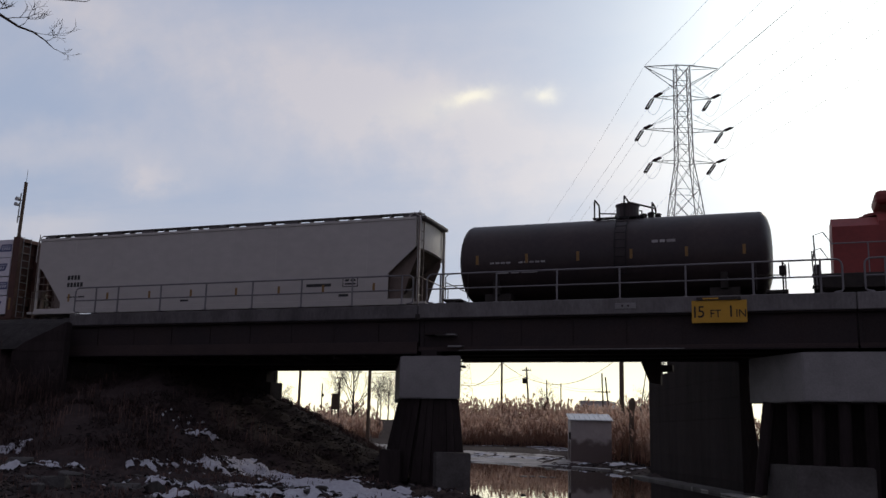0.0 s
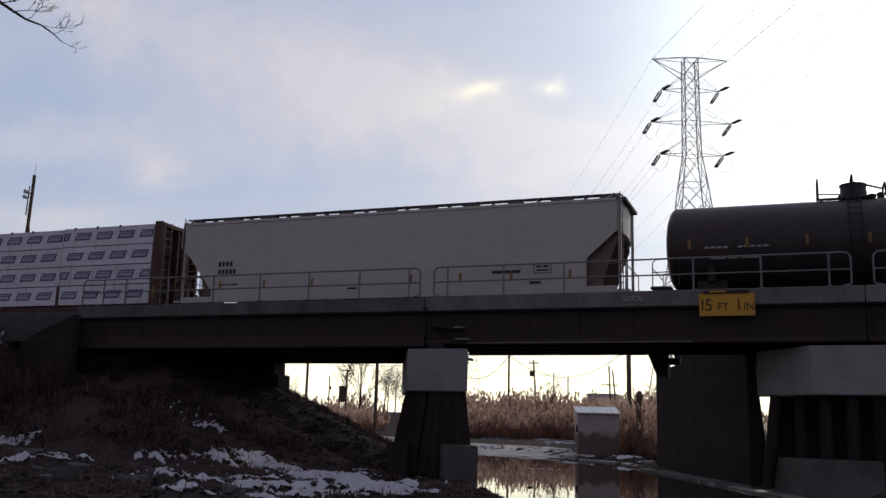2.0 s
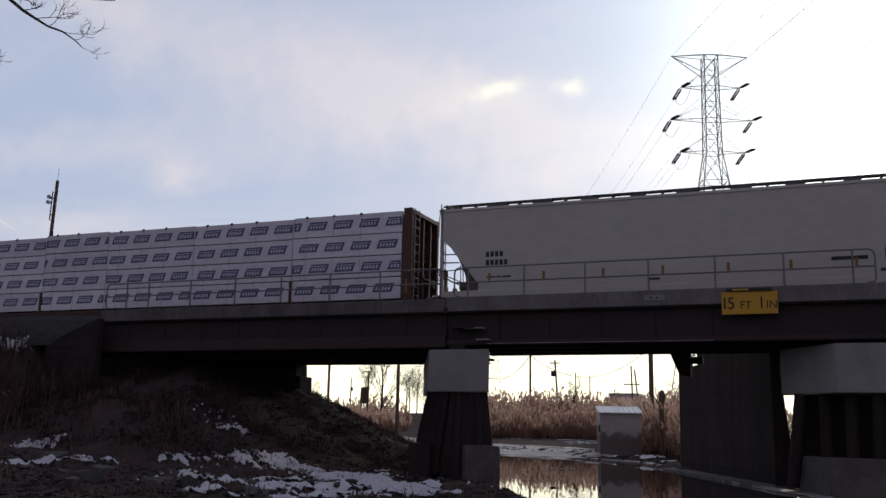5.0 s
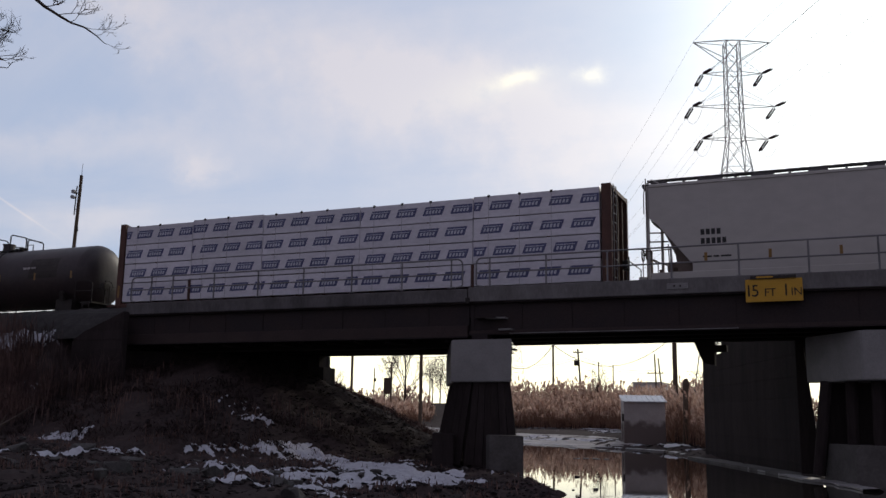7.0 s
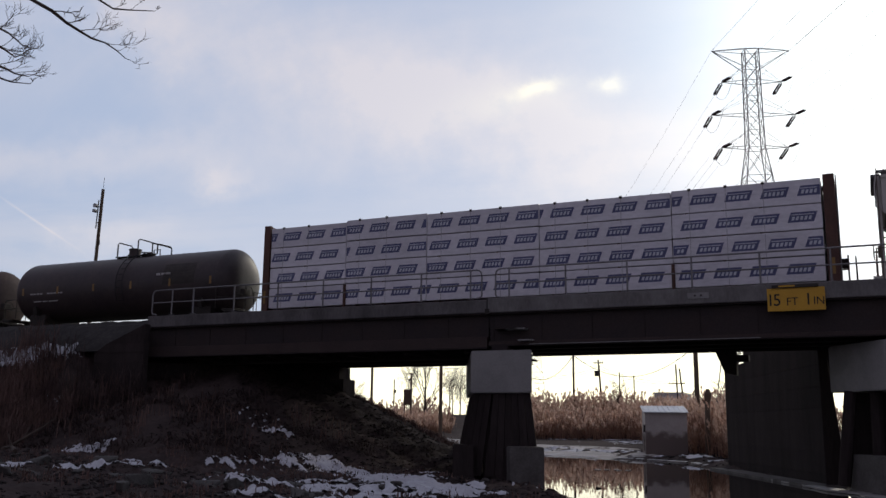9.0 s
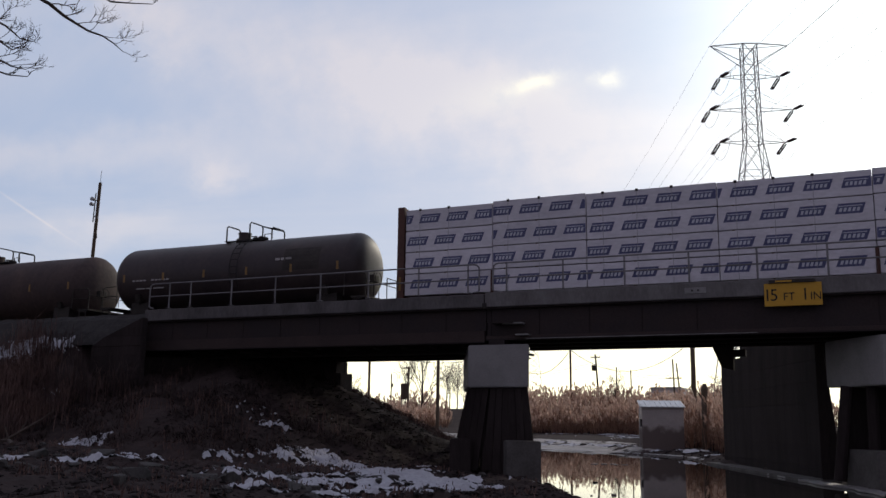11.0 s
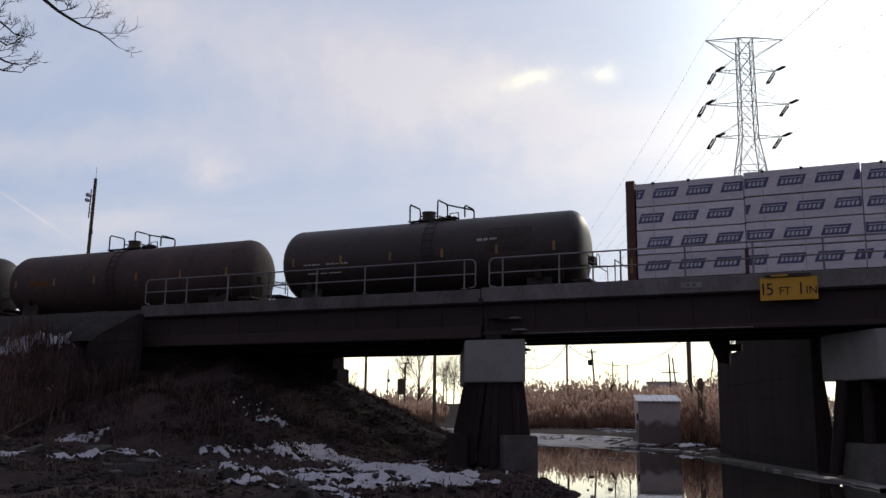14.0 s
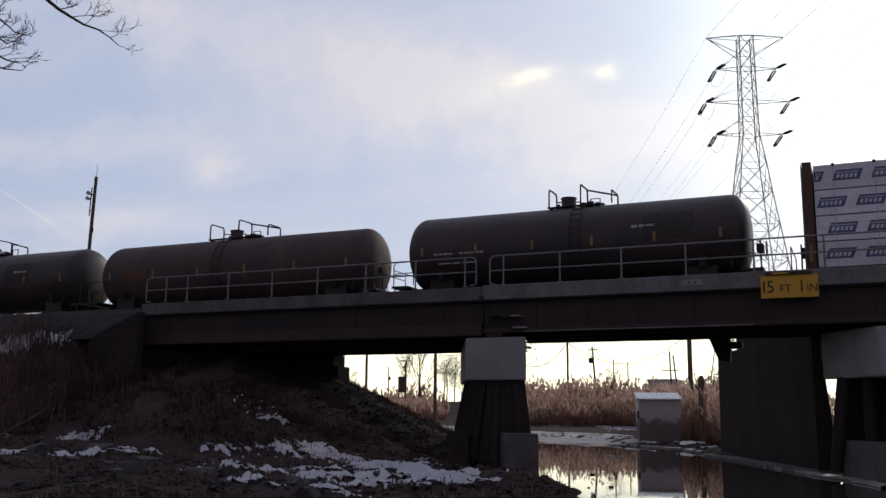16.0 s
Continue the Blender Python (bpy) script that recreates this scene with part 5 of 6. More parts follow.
# ---------------------------------------------------------------- hut by the water
def stained_metal(name, clean, dirty, line):
    """Painted sheet with an uneven flood stain up to a height."""
    m = material(name, clean, 0.7, vary=0.2, scale=0.8, fine=12)
    nt = m.node_tree
    b = nt.nodes["Principled BSDF"]
    old = b.inputs["Base Color"].links[0].from_socket
    tc = nt.nodes.new("ShaderNodeTexCoord")
    sep = nt.nodes.new("ShaderNodeSeparateXYZ")
    nt.links.new(tc.outputs["Object"], sep.inputs[0])
    ns = nt.nodes.new("ShaderNodeTexNoise")
    ns.inputs["Scale"].default_value, ns.inputs["Detail"].default_value = 1.6, 5
    nt.links.new(tc.outputs["Object"], ns.inputs["Vector"])
    ad = nt.nodes.new("ShaderNodeMath")
    ad.operation = "MULTIPLY_ADD"
    ad.inputs[1].default_value = 1.3
    nt.links.new(ns.outputs[0], ad.inputs[0])
    nt.links.new(sep.outputs[2], ad.inputs[2])
    mr = nt.nodes.new("ShaderNodeMapRange")
    mr.interpolation_type = "SMOOTHSTEP"
    for k, v in (("From Min", line + 0.5), ("From Max", line + 0.95), ("To Min", 1.0), ("To Max", 0.0)):
        mr.inputs[k].default_value = v
    nt.links.new(ad.outputs[0], mr.inputs["Value"])
    mx = nt.nodes.new("ShaderNodeMix")
    mx.data_type = "RGBA"
    mx.inputs[7].default_value = (*dirty, 1)
    nt.links.new(mr.outputs[0], mx.inputs[0])
    nt.links.new(old, mx.inputs[6])
    nt.links.new(mx.outputs[2], b.inputs["Base Color"])
    return m


M["hut_wall"] = stained_metal("hut_metal", (0.4, 0.36, 0.335), (0.125, 0.097, 0.088), 1.3)


def hut():
    h = thing("pump_hut", "small grey metal hut with ribbed sloping roof by the water", "hut", m=pose(-13.55, 67.2, 0.3, 0, 0, 17))
    w, d, zf, zb = 1.42, 1.3, 2.86, 3.3
    g = B()
    prism(g, [(-d, -0.6), (d, -0.6), (d, zb - 0.05), (-d, zf - 0.05)], -w, w, axis="x")
    part("wall", g, M["hut_wall"], h)
    g = B()
    prism(g, [(-d - 0.14, zf - 0.05), (d + 0.1, zb), (d + 0.1, zb + 0.06), (-d - 0.14, zf + 0.01)], -w - 0.12, w + 0.12, axis="x")
    part("roof", g, M["hut_roof"], h)
    for k in range(9):
        x = -w + k * 2 * w / 8
        g = B()
        prism(g, [(-d - 0.15, zf + 0.012), (d + 0.1, zb + 0.062), (d + 0.1, zb + 0.1), (-d - 0.15, zf + 0.05)], x - 0.03, x + 0.03, axis="x")
        part("roof_rib", g, M["hut_roof"], h)
    g = B()
    box(g, -w - 0.05, -w - 0.0, -0.4, 0.4, 0.2, 2.2)
    part("door", g, M["hut_wall"], h)
    g = B()
    box(g, -w - 0.12, -w + 0.0, -d - 0.1, -d + 0.25, 1.5, 2.0)
    part("meter_box", g, M["steel_dark"], h)


hut()


# ---------------------------------------------------------------- pylons and wires
def lattice_tower(x, y, z0, scale=1.0, turn=0.0, strung=True):
    t = thing("lattice_pylon", "tall grey steel lattice pylon carrying dark insulators", "pylon", m=pose(x, y, z0, 0, 0, turn), group="pylons")
    # half width of the shaft at each height
    prof = [(0, 7.5), (5.6, 6.5), (11, 5.6), (16, 4.75), (20.8, 3.95), (25.4, 3.2), (29.6, 2.52), (33.5, 1.96), (37.3, 1.3), (39.6, 1.25), (41.9, 1.21), (44.1, 1.18), (46.3, 1.16), (48.4, 1.14), (50.6, 1.12)]
    prof = [(a * scale, b * 0.78 * scale) for a, b in prof]
    lw, bw = 0.11 * scale, 0.062 * scale
    for sx in (-1, 1):
        for sy in (-1, 1):
            g = Sticks()
            for (za, wa), (zb, wb_) in zip(prof, prof[1:]):
                g.bar((sx * wa, sy * wa, za), (sx * wb_, sy * wb_, zb), lw)
            g.build("leg", M["lattice"], t)
    for face in range(4):
        g = Sticks()
        R = Matrix.Rotation(face * math.pi / 2, 3, "Z")
        for (za, wa), (zb, wb_) in zip(prof, prof[1:]):
            a, b_, c, d = [R @ Vector(v) for v in ((-wa, -wa, za), (wa, -wa, za), (wb_, -wb_, zb), (-wb_, -wb_, zb))]
            g.bar(a, c, bw)
            g.bar(b_, d, bw)
            g.bar(d, c, bw)
            if za < 30 * scale:
                m1, m2 = (a + b_) / 2, (c + d) / 2
                g.bar(m1, (a + d) / 2, bw * 0.8)
                g.bar(m1, (b_ + c) / 2, bw * 0.8)
        g.build("bracing", M["lattice"], t)
    tips = []
    for z, reach, up in ((37.5, 4.15, 2.1), (41.85, 5.25, 2.1), (46.3, 3.8, 1.9)):
        z, reach, up = z * scale, reach * scale, up * scale
        for s in (-1, 1):
            g = Sticks()
            w = 0.87 * scale
            tip = Vector((s * reach, 0, z))
            for sy in (-1, 1):
                g.bar((s * w, sy * w, z), tip, bw * 1.2)
                g.bar((s * w, sy * w, z + up), tip, bw * 0.6)
            g.bar(Vector((s * w, -w, z)).lerp(tip, 0.4), Vector((s * w, w, z)).lerp(tip, 0.4), bw * 0.7)
            g.build("cross_arm", M["lattice"], t)
            tips.append(tip)
    zt, zl = 50.6 * scale, 48.0 * scale
    for s in (-1, 1):
        g = Sticks()
        tip = Vector((s * 4.95 * scale, 0, zt))
        for sy in (-1, 1):
            g.bar((s * 0.87 * scale, sy * 0.87 * scale, zt), tip, bw)
            g.bar((s * 0.82 * scale, sy * 0.82 * scale, zl), tip, bw * 1.3)
        g.bar((-s * 0.2, -0.72 * scale, zt), tip, bw)
        g.build("peak_arm", M["lattice"], t)
        tips.append(tip)
    return t, tips


NEAR_T, NEAR_TIPS = lattice_tower(-11.55, 120.0, 0.0, 1.0, 21)
FAR_T, FAR_TIPS = lattice_tower(-118.0, 345.0, 0.5, 0.92, 18)
NEXT = Matrix.Translation((120.0, -150.0, 0.0))       # the line runs on overhead, past the eye


def wire(name, a, b, sag, r, mat=None, n=16):
    g = B()
    a, b = Vector(a), Vector(b)
    pts = []
    for i in range(n + 1):
        f = i / n
        p = a.lerp(b, f)
        p.z -= sag * 4 * f * (1 - f)
        pts.append(p)
    tube(g, pts, r, n=4)
    return part(name, g, mat or M["wire"])


def insulators(parent, tip, to, length=2.3):
    """Twin strings of discs from an arm's tip towards a wire."""
    d = (Vector(to) - tip).normalized()
    side = d.cross(Vector((0, 0, 1))).normalized()
    ends = tip + d * length
    for o in (-0.17, 0.17):
        g = B()
        a = tip + side * o + d * 0.35
        k = 0
        while k * 0.15 < length - 0.6:
            p = a + d * (k * 0.15)
            rod(g, p, p + d * 0.11, 0.125, 0.095, n=10)
            k += 1
        rod(g, tip, a, 0.04)
        rod(g, a, ends, 0.03)
        part("insulator_string", g, M["insulator"], parent, "dark brown disc insulator string")
    return ends


m_near = NEAR_T.matrix_basis
for i, tip in enumerate(NEAR_TIPS):
    far_w = FAR_T.matrix_basis @ FAR_TIPS[i]
    nxt_w = NEXT @ Vector((tip.x, 0, tip.z + 1))
    tip_w = m_near @ tip
    if i < 6:
        # wires leave the strings steeply, so aim the strings at a lowered point
        back = m_near.to_3x3().inverted()
        ta = back @ (Vector((far_w - tip_w).normalized()) + Vector((-0.28, 0, -0.62)))
        tb = back @ (Vector((nxt_w - tip_w).normalized()) + Vector((0.5, 0, 0.05)))
        ea = insulators(NEAR_T, tip, tip + ta)
        eb = insulators(NEAR_T, tip, tip + tb, 1.9)
        g = B()
        pts = [ea + (eb - ea) * f + Vector((0.25, 0, -1.6 * 4 * f * (1 - f))) for f in np.linspace(0, 1, 9)]
        tube(g, pts, 0.02, n=4)
        part("jumper_loop", g, M["wire"], NEAR_T)
        ea, eb = m_near @ ea, m_near @ eb
    else:
        ea = eb = tip_w
    tagged(wire("power_line", ea, far_w, 7.0, 0.013), "thin grey overhead power line", "power line", group="power lines")
    tagged(wire("power_line", eb, nxt_w, 5.0, 0.018), "thin grey overhead power line", "power line", group="power lines")


# ---------------------------------------------------------------- poles
def beyond(x, y, z, k=1.34):
    """A place pushed out along the line of sight, behind the reeds."""
    return (x * k, y * k, EYE[2] + (z - EYE[2]) * k)


def pole(x, y, z0, z1, r, label, lean=(0, 0), arms=(), gear=(), cat="utility pole"):
    m = Matrix.Translation(beyond(x, y, z0)) @ Matrix.Scale(1.34, 4) if y > 120 else pose(x, y, z0)
    p = thing("utility_pole", label, cat, m=m, group="utility poles")
    h = z1 - z0
    g = B()
    rod(g, (0, 0, -0.5), (lean[0], lean[1], h), r, r * 0.75, n=12)
    part("post", g, M["pole_wood"], p)
    for z, w in arms:
        g = B()
        f = (z - z0) / h
        box(g, lean[0] * f - w, lean[0] * f + w, lean[1] * f - 0.12, lean[1] * f + 0.0, z - z0 - 0.06, z - z0 + 0.06)
        part("cross_arm", g, M["pole_wood"], p)
        for s in (-0.9, -0.45, 0.45, 0.9):
            g = B()
            rod(g, (lean[0] * f + s * w, lean[1] * f - 0.06, z - z0 + 0.06), (lean[0] * f + s * w, lean[1] * f - 0.06, z - z0 + 0.24), 0.05, 0.03, n=8)
            part("insulator", g, M["insulator"], p)
    for z, dx, rr, hh in gear:
        g = B()
        f = (z - z0) / h
        rod(g, (lean[0] * f + dx, lean[1] * f - 0.2, z - z0 - hh / 2), (lean[0] * f + dx, lean[1] * f - 0.2, z - z0 + hh / 2), rr, n=14)
        box(g, min(lean[0] * f, lean[0] * f + dx), max(lean[0] * f, lean[0] * f + dx) + 0.02, -0.25, 0.0, z - z0 - 0.05, z - z0 + 0.05)
        part("transformer", g, M["steel_dark"], p)
    return p


# leaning mast behind the bank with small antennas
mast = pole(-42.9, 42.0, 1.5, 16.15, 0.13, "dark leaning wooden pole with small antennas behind the bank", lean=(0.42, 0.0))
for dx, z, rr, hy in ((-0.24, 13.6, 0.13, 0.2), (-0.3, 13.28, 0.12, 0.18)):
    g = B()
    rod(g, (0.36 + dx, -0.1 - hy, z), (0.36 + dx, -0.1, z), rr, rr * 0.82, n=18)
    rod(g, (0.36 + dx, -0.1, z), (0.36 + dx, 0.0, z), 0.07, n=10)
    part("antenna_drum", g, M["drum_grey"], mast, "pale grey round antenna drum")
g = B()
rod(g, (0.08, 0.0, 12.2), (0.14, 0.0, 14.0), 0.035)
for z in (12.55, 13.55):
    rod(g, (0.1, 0.0, z), (0.36, 0.0, z), 0.03)
part("antenna_bracket", g, M["steel_dark"], mast)
g = B()
rod(g, (0.42, 0, 14.65), (0.45, 0, 15.4), 0.012)
part("whip_antenna", g, M["steel_dark"], mast)
g = B()
rod(g, (0.5, -0.05, 11.15), (0.5, -0.05, 11.45), 0.06, 0.03)
part("lamp_bracket", g, M["steel_dark"], mast)

pole(-37.4, 125.0, 1.2, 15.0, 0.17, "tall dark wooden pole behind the reeds")
pole(-41.4, 75.0, 0.9, 9.6, 0.14, "dark wooden pole beyond the bank")
pole(-34.5, 75.0, 0.9, 9.6, 0.17, "dark wooden pole beside the road")
pole(-12.5, 75.0, 0.3, 10.2, 0.22, "stout brown wooden pole beside the hut")
pole(-34.5, 130.0, 1.3, 11.75, 0.16, "leaning pole with a transformer", lean=(-0.75, 0), arms=((11.3, 0.7),), gear=((9.8, -0.3, 0.34, 0.75),))
pole(-24.1, 130.0, 1.3, 10.9, 0.13, "wooden far pole with crossarm", lean=(-0.3, 0), arms=((8.3, 1.1),))
pole(-23.2, 131.0, 1.3, 10.4, 0.13, "leaning wooden pole far off", lean=(-0.9, 0))
pole(-64.8, 130.0, 1.3, 10.3, 0.17, "far pole with a short arm", arms=((10.15, 0.9),))
pole(-67.8, 130.0, 1.3, 9.35, 0.12, "thin bare wooden pole far off", gear=((7.5, 0.3, 0.16, 0.5),))
pole(-32.25, 130.0, 1.3, 9.95, 0.11, "thin bare wooden pole far off")
pole(-30.2, 130.0, 1.3, 9.5, 0.1, "thin bare wooden pole far off")
for a, b, s in (((-37.4, 125, 12.05), (-21.5, 125, 12.4), 3.2), ((-37.4, 125, 12.05), (-46.7, 125, 12.05), 3.3), ((-46.7, 125, 12.05), (-69.0, 125, 13.0), 2.0)):
    tagged(wire("telephone_cable", beyond(*a), beyond(*b), s * 1.34, 0.06, n=14), "black sagging telephone cable between poles", "cable", group="cables")
for z in (7.9, 8.25):
    tagged(wire("telephone_cable", beyond(-24.3, 130, z + 0.5), beyond(-34.9, 130, z + 2.6), 1.1, 0.027, n=10), "thin far cable between poles", "cable", group="cables")
    tagged(wire("telephone_cable", beyond(-34.9, 130, z + 2.6), beyond(-52, 131, z + 2.6), 1.9, 0.027, n=10), "thin far cable between poles", "cable", group="cables")

# broken stump with a snag, near the stout pole
st = thing("broken_stump", "short broken dark timber post in the reeds", "post", m=pose(-10.6, 67.3, 0.3))
g = B()
rod(g, (0, 0, -0.3), (0.05, 0, 3.6), 0.2, 0.17, n=10)
rod(g, (0.05, 0, 3.5), (0.12, 0, 4.15), 0.19, 0.25, n=9)
rod(g, (0.12, 0, 4.15), (0.12, 0, 4.5), 0.25, 0.12, n=9)
rod(g, (-0.02, 0, 3.4), (-0.45, 0, 4.05), 0.06, 0.03, n=6)
part("post", g, M["pole_wood"], st)

# small tank on the field and a low far building
tk = thing("storage_tank", "small dark upright tank on the far field", "tank", m=pose(-65.9, 131.0, 5.4))
g = B()
rod(g, (0, 0, 0.0), (0, 0, 2.2), 0.66, n=16)
rod(g, (0, 0, 2.2), (0, 0, 2.42), 0.68, 0.62, n=16)
part("shell", g, M["pole_wood"], tk)
for k in range(4):
    g = B()
    a = k * math.pi / 2 + 0.7
    rod(g, (0.55 * math.cos(a), 0.55 * math.sin(a), -4.4), (0.5 * math.cos(a), 0.5 * math.sin(a), 0.0), 0.07)
    part("leg", g, M["steel_dark"], tk)
bd = thing("far_building", "low flat-roofed building beyond the reeds, paled to suggest haze", "building", m=pose(-42.4, 215.0, 1.2))
g = B()
box(g, -2.2, 4.4, -4, 4, -0.5, 8.9)
part("wall", g, M["far_wall"], bd)
g = B()
box(g, -2.3, 4.5, -4.3, 4.3, 8.9, 9.2)
part("roof", g, M["hut_roof"], bd)


# ---------------------------------------------------------------- reeds, grass, snow, stones
rng = np.random.default_rng(11)


def reeds(name, label, pts, hmin, hmax, seed):
    """Stems with bent tips, ragged leaves and drooping plumes, all in one mesh."""
    r = np.random.default_rng(seed)
    V, Fc, MI = [], [], []
    for x, y in pts:
        z = float(land(x, y))
        clump = 0.8 + 0.2 * float(fbm(x, y, 6.5, 15, 2)) + 0.2 * float(fbm(x, y, 2.2, 12, 3))
        h = (hmin + (hmax - hmin) * r.beta(1.4, 1.9)) * clump
        h *= float(np.interp(y, (75, 128, 155), (1.0, 1.12, 1.5)))
        a = r.uniform(0, 6.28)
        lean = r.uniform(0.02, 0.42) * h
        w = r.uniform(0.014, 0.026) * (1.4 if y > 100 else 1.0)
        cx, sx = math.cos(a), math.sin(a)
        base, mid, tip = (x, y, z - 0.1), (x + cx * lean * 0.3, y + sx * lean * 0.3, z + h * 0.6), (x + cx * lean, y + sx * lean, z + h)
        n = len(V)
        for (px, py, pz), ww in ((base, w), (mid, w * 0.8), (tip, w * 0.4)):
            V += [(px - ww, py, pz), (px + ww, py, pz), (px, py + ww * 1.5, pz)]
        for k in (0, 3):
            for j in range(3):
                j2 = (j + 1) % 3
                Fc.append((n + k + j, n + k + j2, n + k + 3 + j2, n + k + 3 + j))
                MI.append(0)
        # leaves
        for _ in range(5):
            f = r.uniform(0.12, 0.85)
            b = r.uniform(0, 6.28)
            ln = r.uniform(0.35, 0.75)
            p0 = np.array(base) * (1 - f) + np.array(tip) * f
            d = np.array((math.cos(b), math.sin(b), 0.0))
            q = np.array((-d[1], d[0], 0)) * 0.024
            p1 = p0 + d * ln * 0.6 + (0, 0, ln * 0.5)
            p2 = p0 + d * ln + (0, 0, ln * r.uniform(-0.1, 0.5))
            n = len(V)
            V += [tuple(p0 - q), tuple(p0 + q), tuple(p1 + q * 0.9 + (0, 0, 0.02)), tuple(p1 - q * 0.9), tuple(p2)]
            Fc += [(n, n + 1, n + 2, n + 3), (n + 3, n + 2, n + 4)]
            MI += [0, 0]
        # plume: a loose brush of slivers
        if r.random() < 0.85:
            for _ in range(11):
                b = a + r.uniform(-1.0, 1.0)
                ln = r.uniform(0.25, 0.6) * (1.35 if y > 100 else 1.0)
                p0 = np.array(tip) - (0, 0, r.uniform(0.0, 0.45))
                d = np.array((math.cos(b) * 0.4, math.sin(b) * 0.4, r.uniform(0.3, 0.9)))
                q = np.array((r.uniform(-1, 1), r.uniform(-1, 1), 0.2)) * (0.12 if y > 100 else 0.085)
                n = len(V)
                V += [tuple(p0), tuple(p0 + d * ln * 0.5 + q), tuple(p0 + d * ln), tuple(p0 + d * ln * 0.5 - q)]
                Fc.append((n, n + 1, n + 2, n + 3))
                MI.append(1)
    ob = mesh_object(name, V, Fc, [M["reed"], M["plume"]])
    ob.data.polygons.foreach_set("material_index", MI)
    return tagged(ob, label, "reeds", kind="stuff")


def road_uv(x, y):
    u = (x + 7.6) * RN[0] + (y - 34) * RN[1]
    v = (x + 7.6) * RD[0] + (y - 34) * RD[1]
    return u + 0.004 * np.clip(v - 20, 0, 55) ** 2 + 0.44 * np.clip(v - 75, 0, None), v


def scatter(n, x0, x1, y0, y1, keep):
    x, y = rng.uniform(x0, x1, n), rng.uniform(y0, y1, n)
    k = keep(x, y)
    return list(zip(x[k], y[k]))


def right_bank(x, y):
    u, v = road_uv(x, y)
    edge = 7.0 + 0.9 * np.sin(y * 0.5 + x * 0.3) + 0.5 * np.sin(x * 1.3)
    hut_gap = ((x + 13.2) ** 2 + (y - 66.5) ** 2 < 9) | ((np.abs(x + 12.6) < 2.4) & (y > 50) & (y < 66))
    wide = x / y
    # the bed's ragged front, from beside the hut back along the road
    front = y > np.interp(wide, (-0.5, -0.24, -0.21, -0.187, -0.166, -0.1), (135, 133, 119, 84, 66, 53)) + 1.2 * np.sin(x * 1.1) + 0.6 * np.sin(x * 2.7)
    return (u > edge) & front & ~hut_gap & (wide > -0.37 + 0.012 * np.sin(y * 0.9))


def left_bank(x, y):
    u, v = road_uv(x, y)
    return (u < -5.5 + 0.6 * np.sin(y * 0.7)) & (v > 44)


reeds("reed_bed", "tall dry golden reeds with feathery plumes behind the water", scatter(26000, -84, -12, 100, 172, right_bank) + scatter(9000, -24, -4, 50, 100, right_bank), 1.9, 4.6, 1)
reeds("reed_bed", "tall dry golden reeds with feathery plumes beside the road", scatter(6000, -72, -30, 70, 118, left_bank), 1.8, 3.2, 2)
reeds("reed_bed", "dry golden reeds beside the far rise of the road", scatter(5200, -96, -52, 116, 150, lambda x, y: (x / y < -0.452 + 0.01 * np.sin(y)) & (x / y > -0.63) & (fbm(x, y, 5.0, 31, 2) > -0.6)), 1.5, 3.2, 33)
reeds("reed_bed", "distant belt of dry reeds across the field", scatter(4000, -120, 10, 165, 185, lambda x, y: x / y > -0.4), 2.2, 3.4, 3)


def grass(name, label, pts, hmin, hmax, seed, blades=7, spread=0.18, mat="grass", fall=0.6):
    r = np.random.default_rng(seed)
    V, Fc = [], []
    for x, y in pts:
        z = float(land(x, y))
        for _ in range(blades):
            bx, by = x + r.normal(0, spread), y + r.normal(0, spread)
            h = r.uniform(hmin, hmax)
            a = r.uniform(0, 6.28)
            ln = h * r.uniform(0.1, fall)
            w = r.uniform(0.008, 0.018)
            q = np.array((-math.sin(a), math.cos(a), 0)) * w
            p0 = np.array((bx, by, z - 0.05))
            p1 = p0 + (math.cos(a) * ln * 0.35, math.sin(a) * ln * 0.35, h * 0.65)
            p2 = p0 + (math.cos(a) * ln, math.sin(a) * ln, h * r.uniform(0.75, 1.05))
            n = len(V)
            V += [tuple(p0 - q), tuple(p0 + q), tuple(p1 + q * 0.8), tuple(p1 - q * 0.8), tuple(p2)]
            Fc += [(n, n + 1, n + 2, n + 3), (n + 3, n + 2, n + 4)]
    return tagged(mesh_object(name, V, Fc, M[mat]), label, "grass", kind="stuff")


# Dark stems added at the reeds' foot to stand in for shade there.
grass("undergrowth", "dark stems added for shade at the foot of the reeds", scatter(9000, -80, -5, 55, 142, right_bank), 0.5, 1.5, 9, blades=6, spread=0.3, mat="brush", fall=1.6)


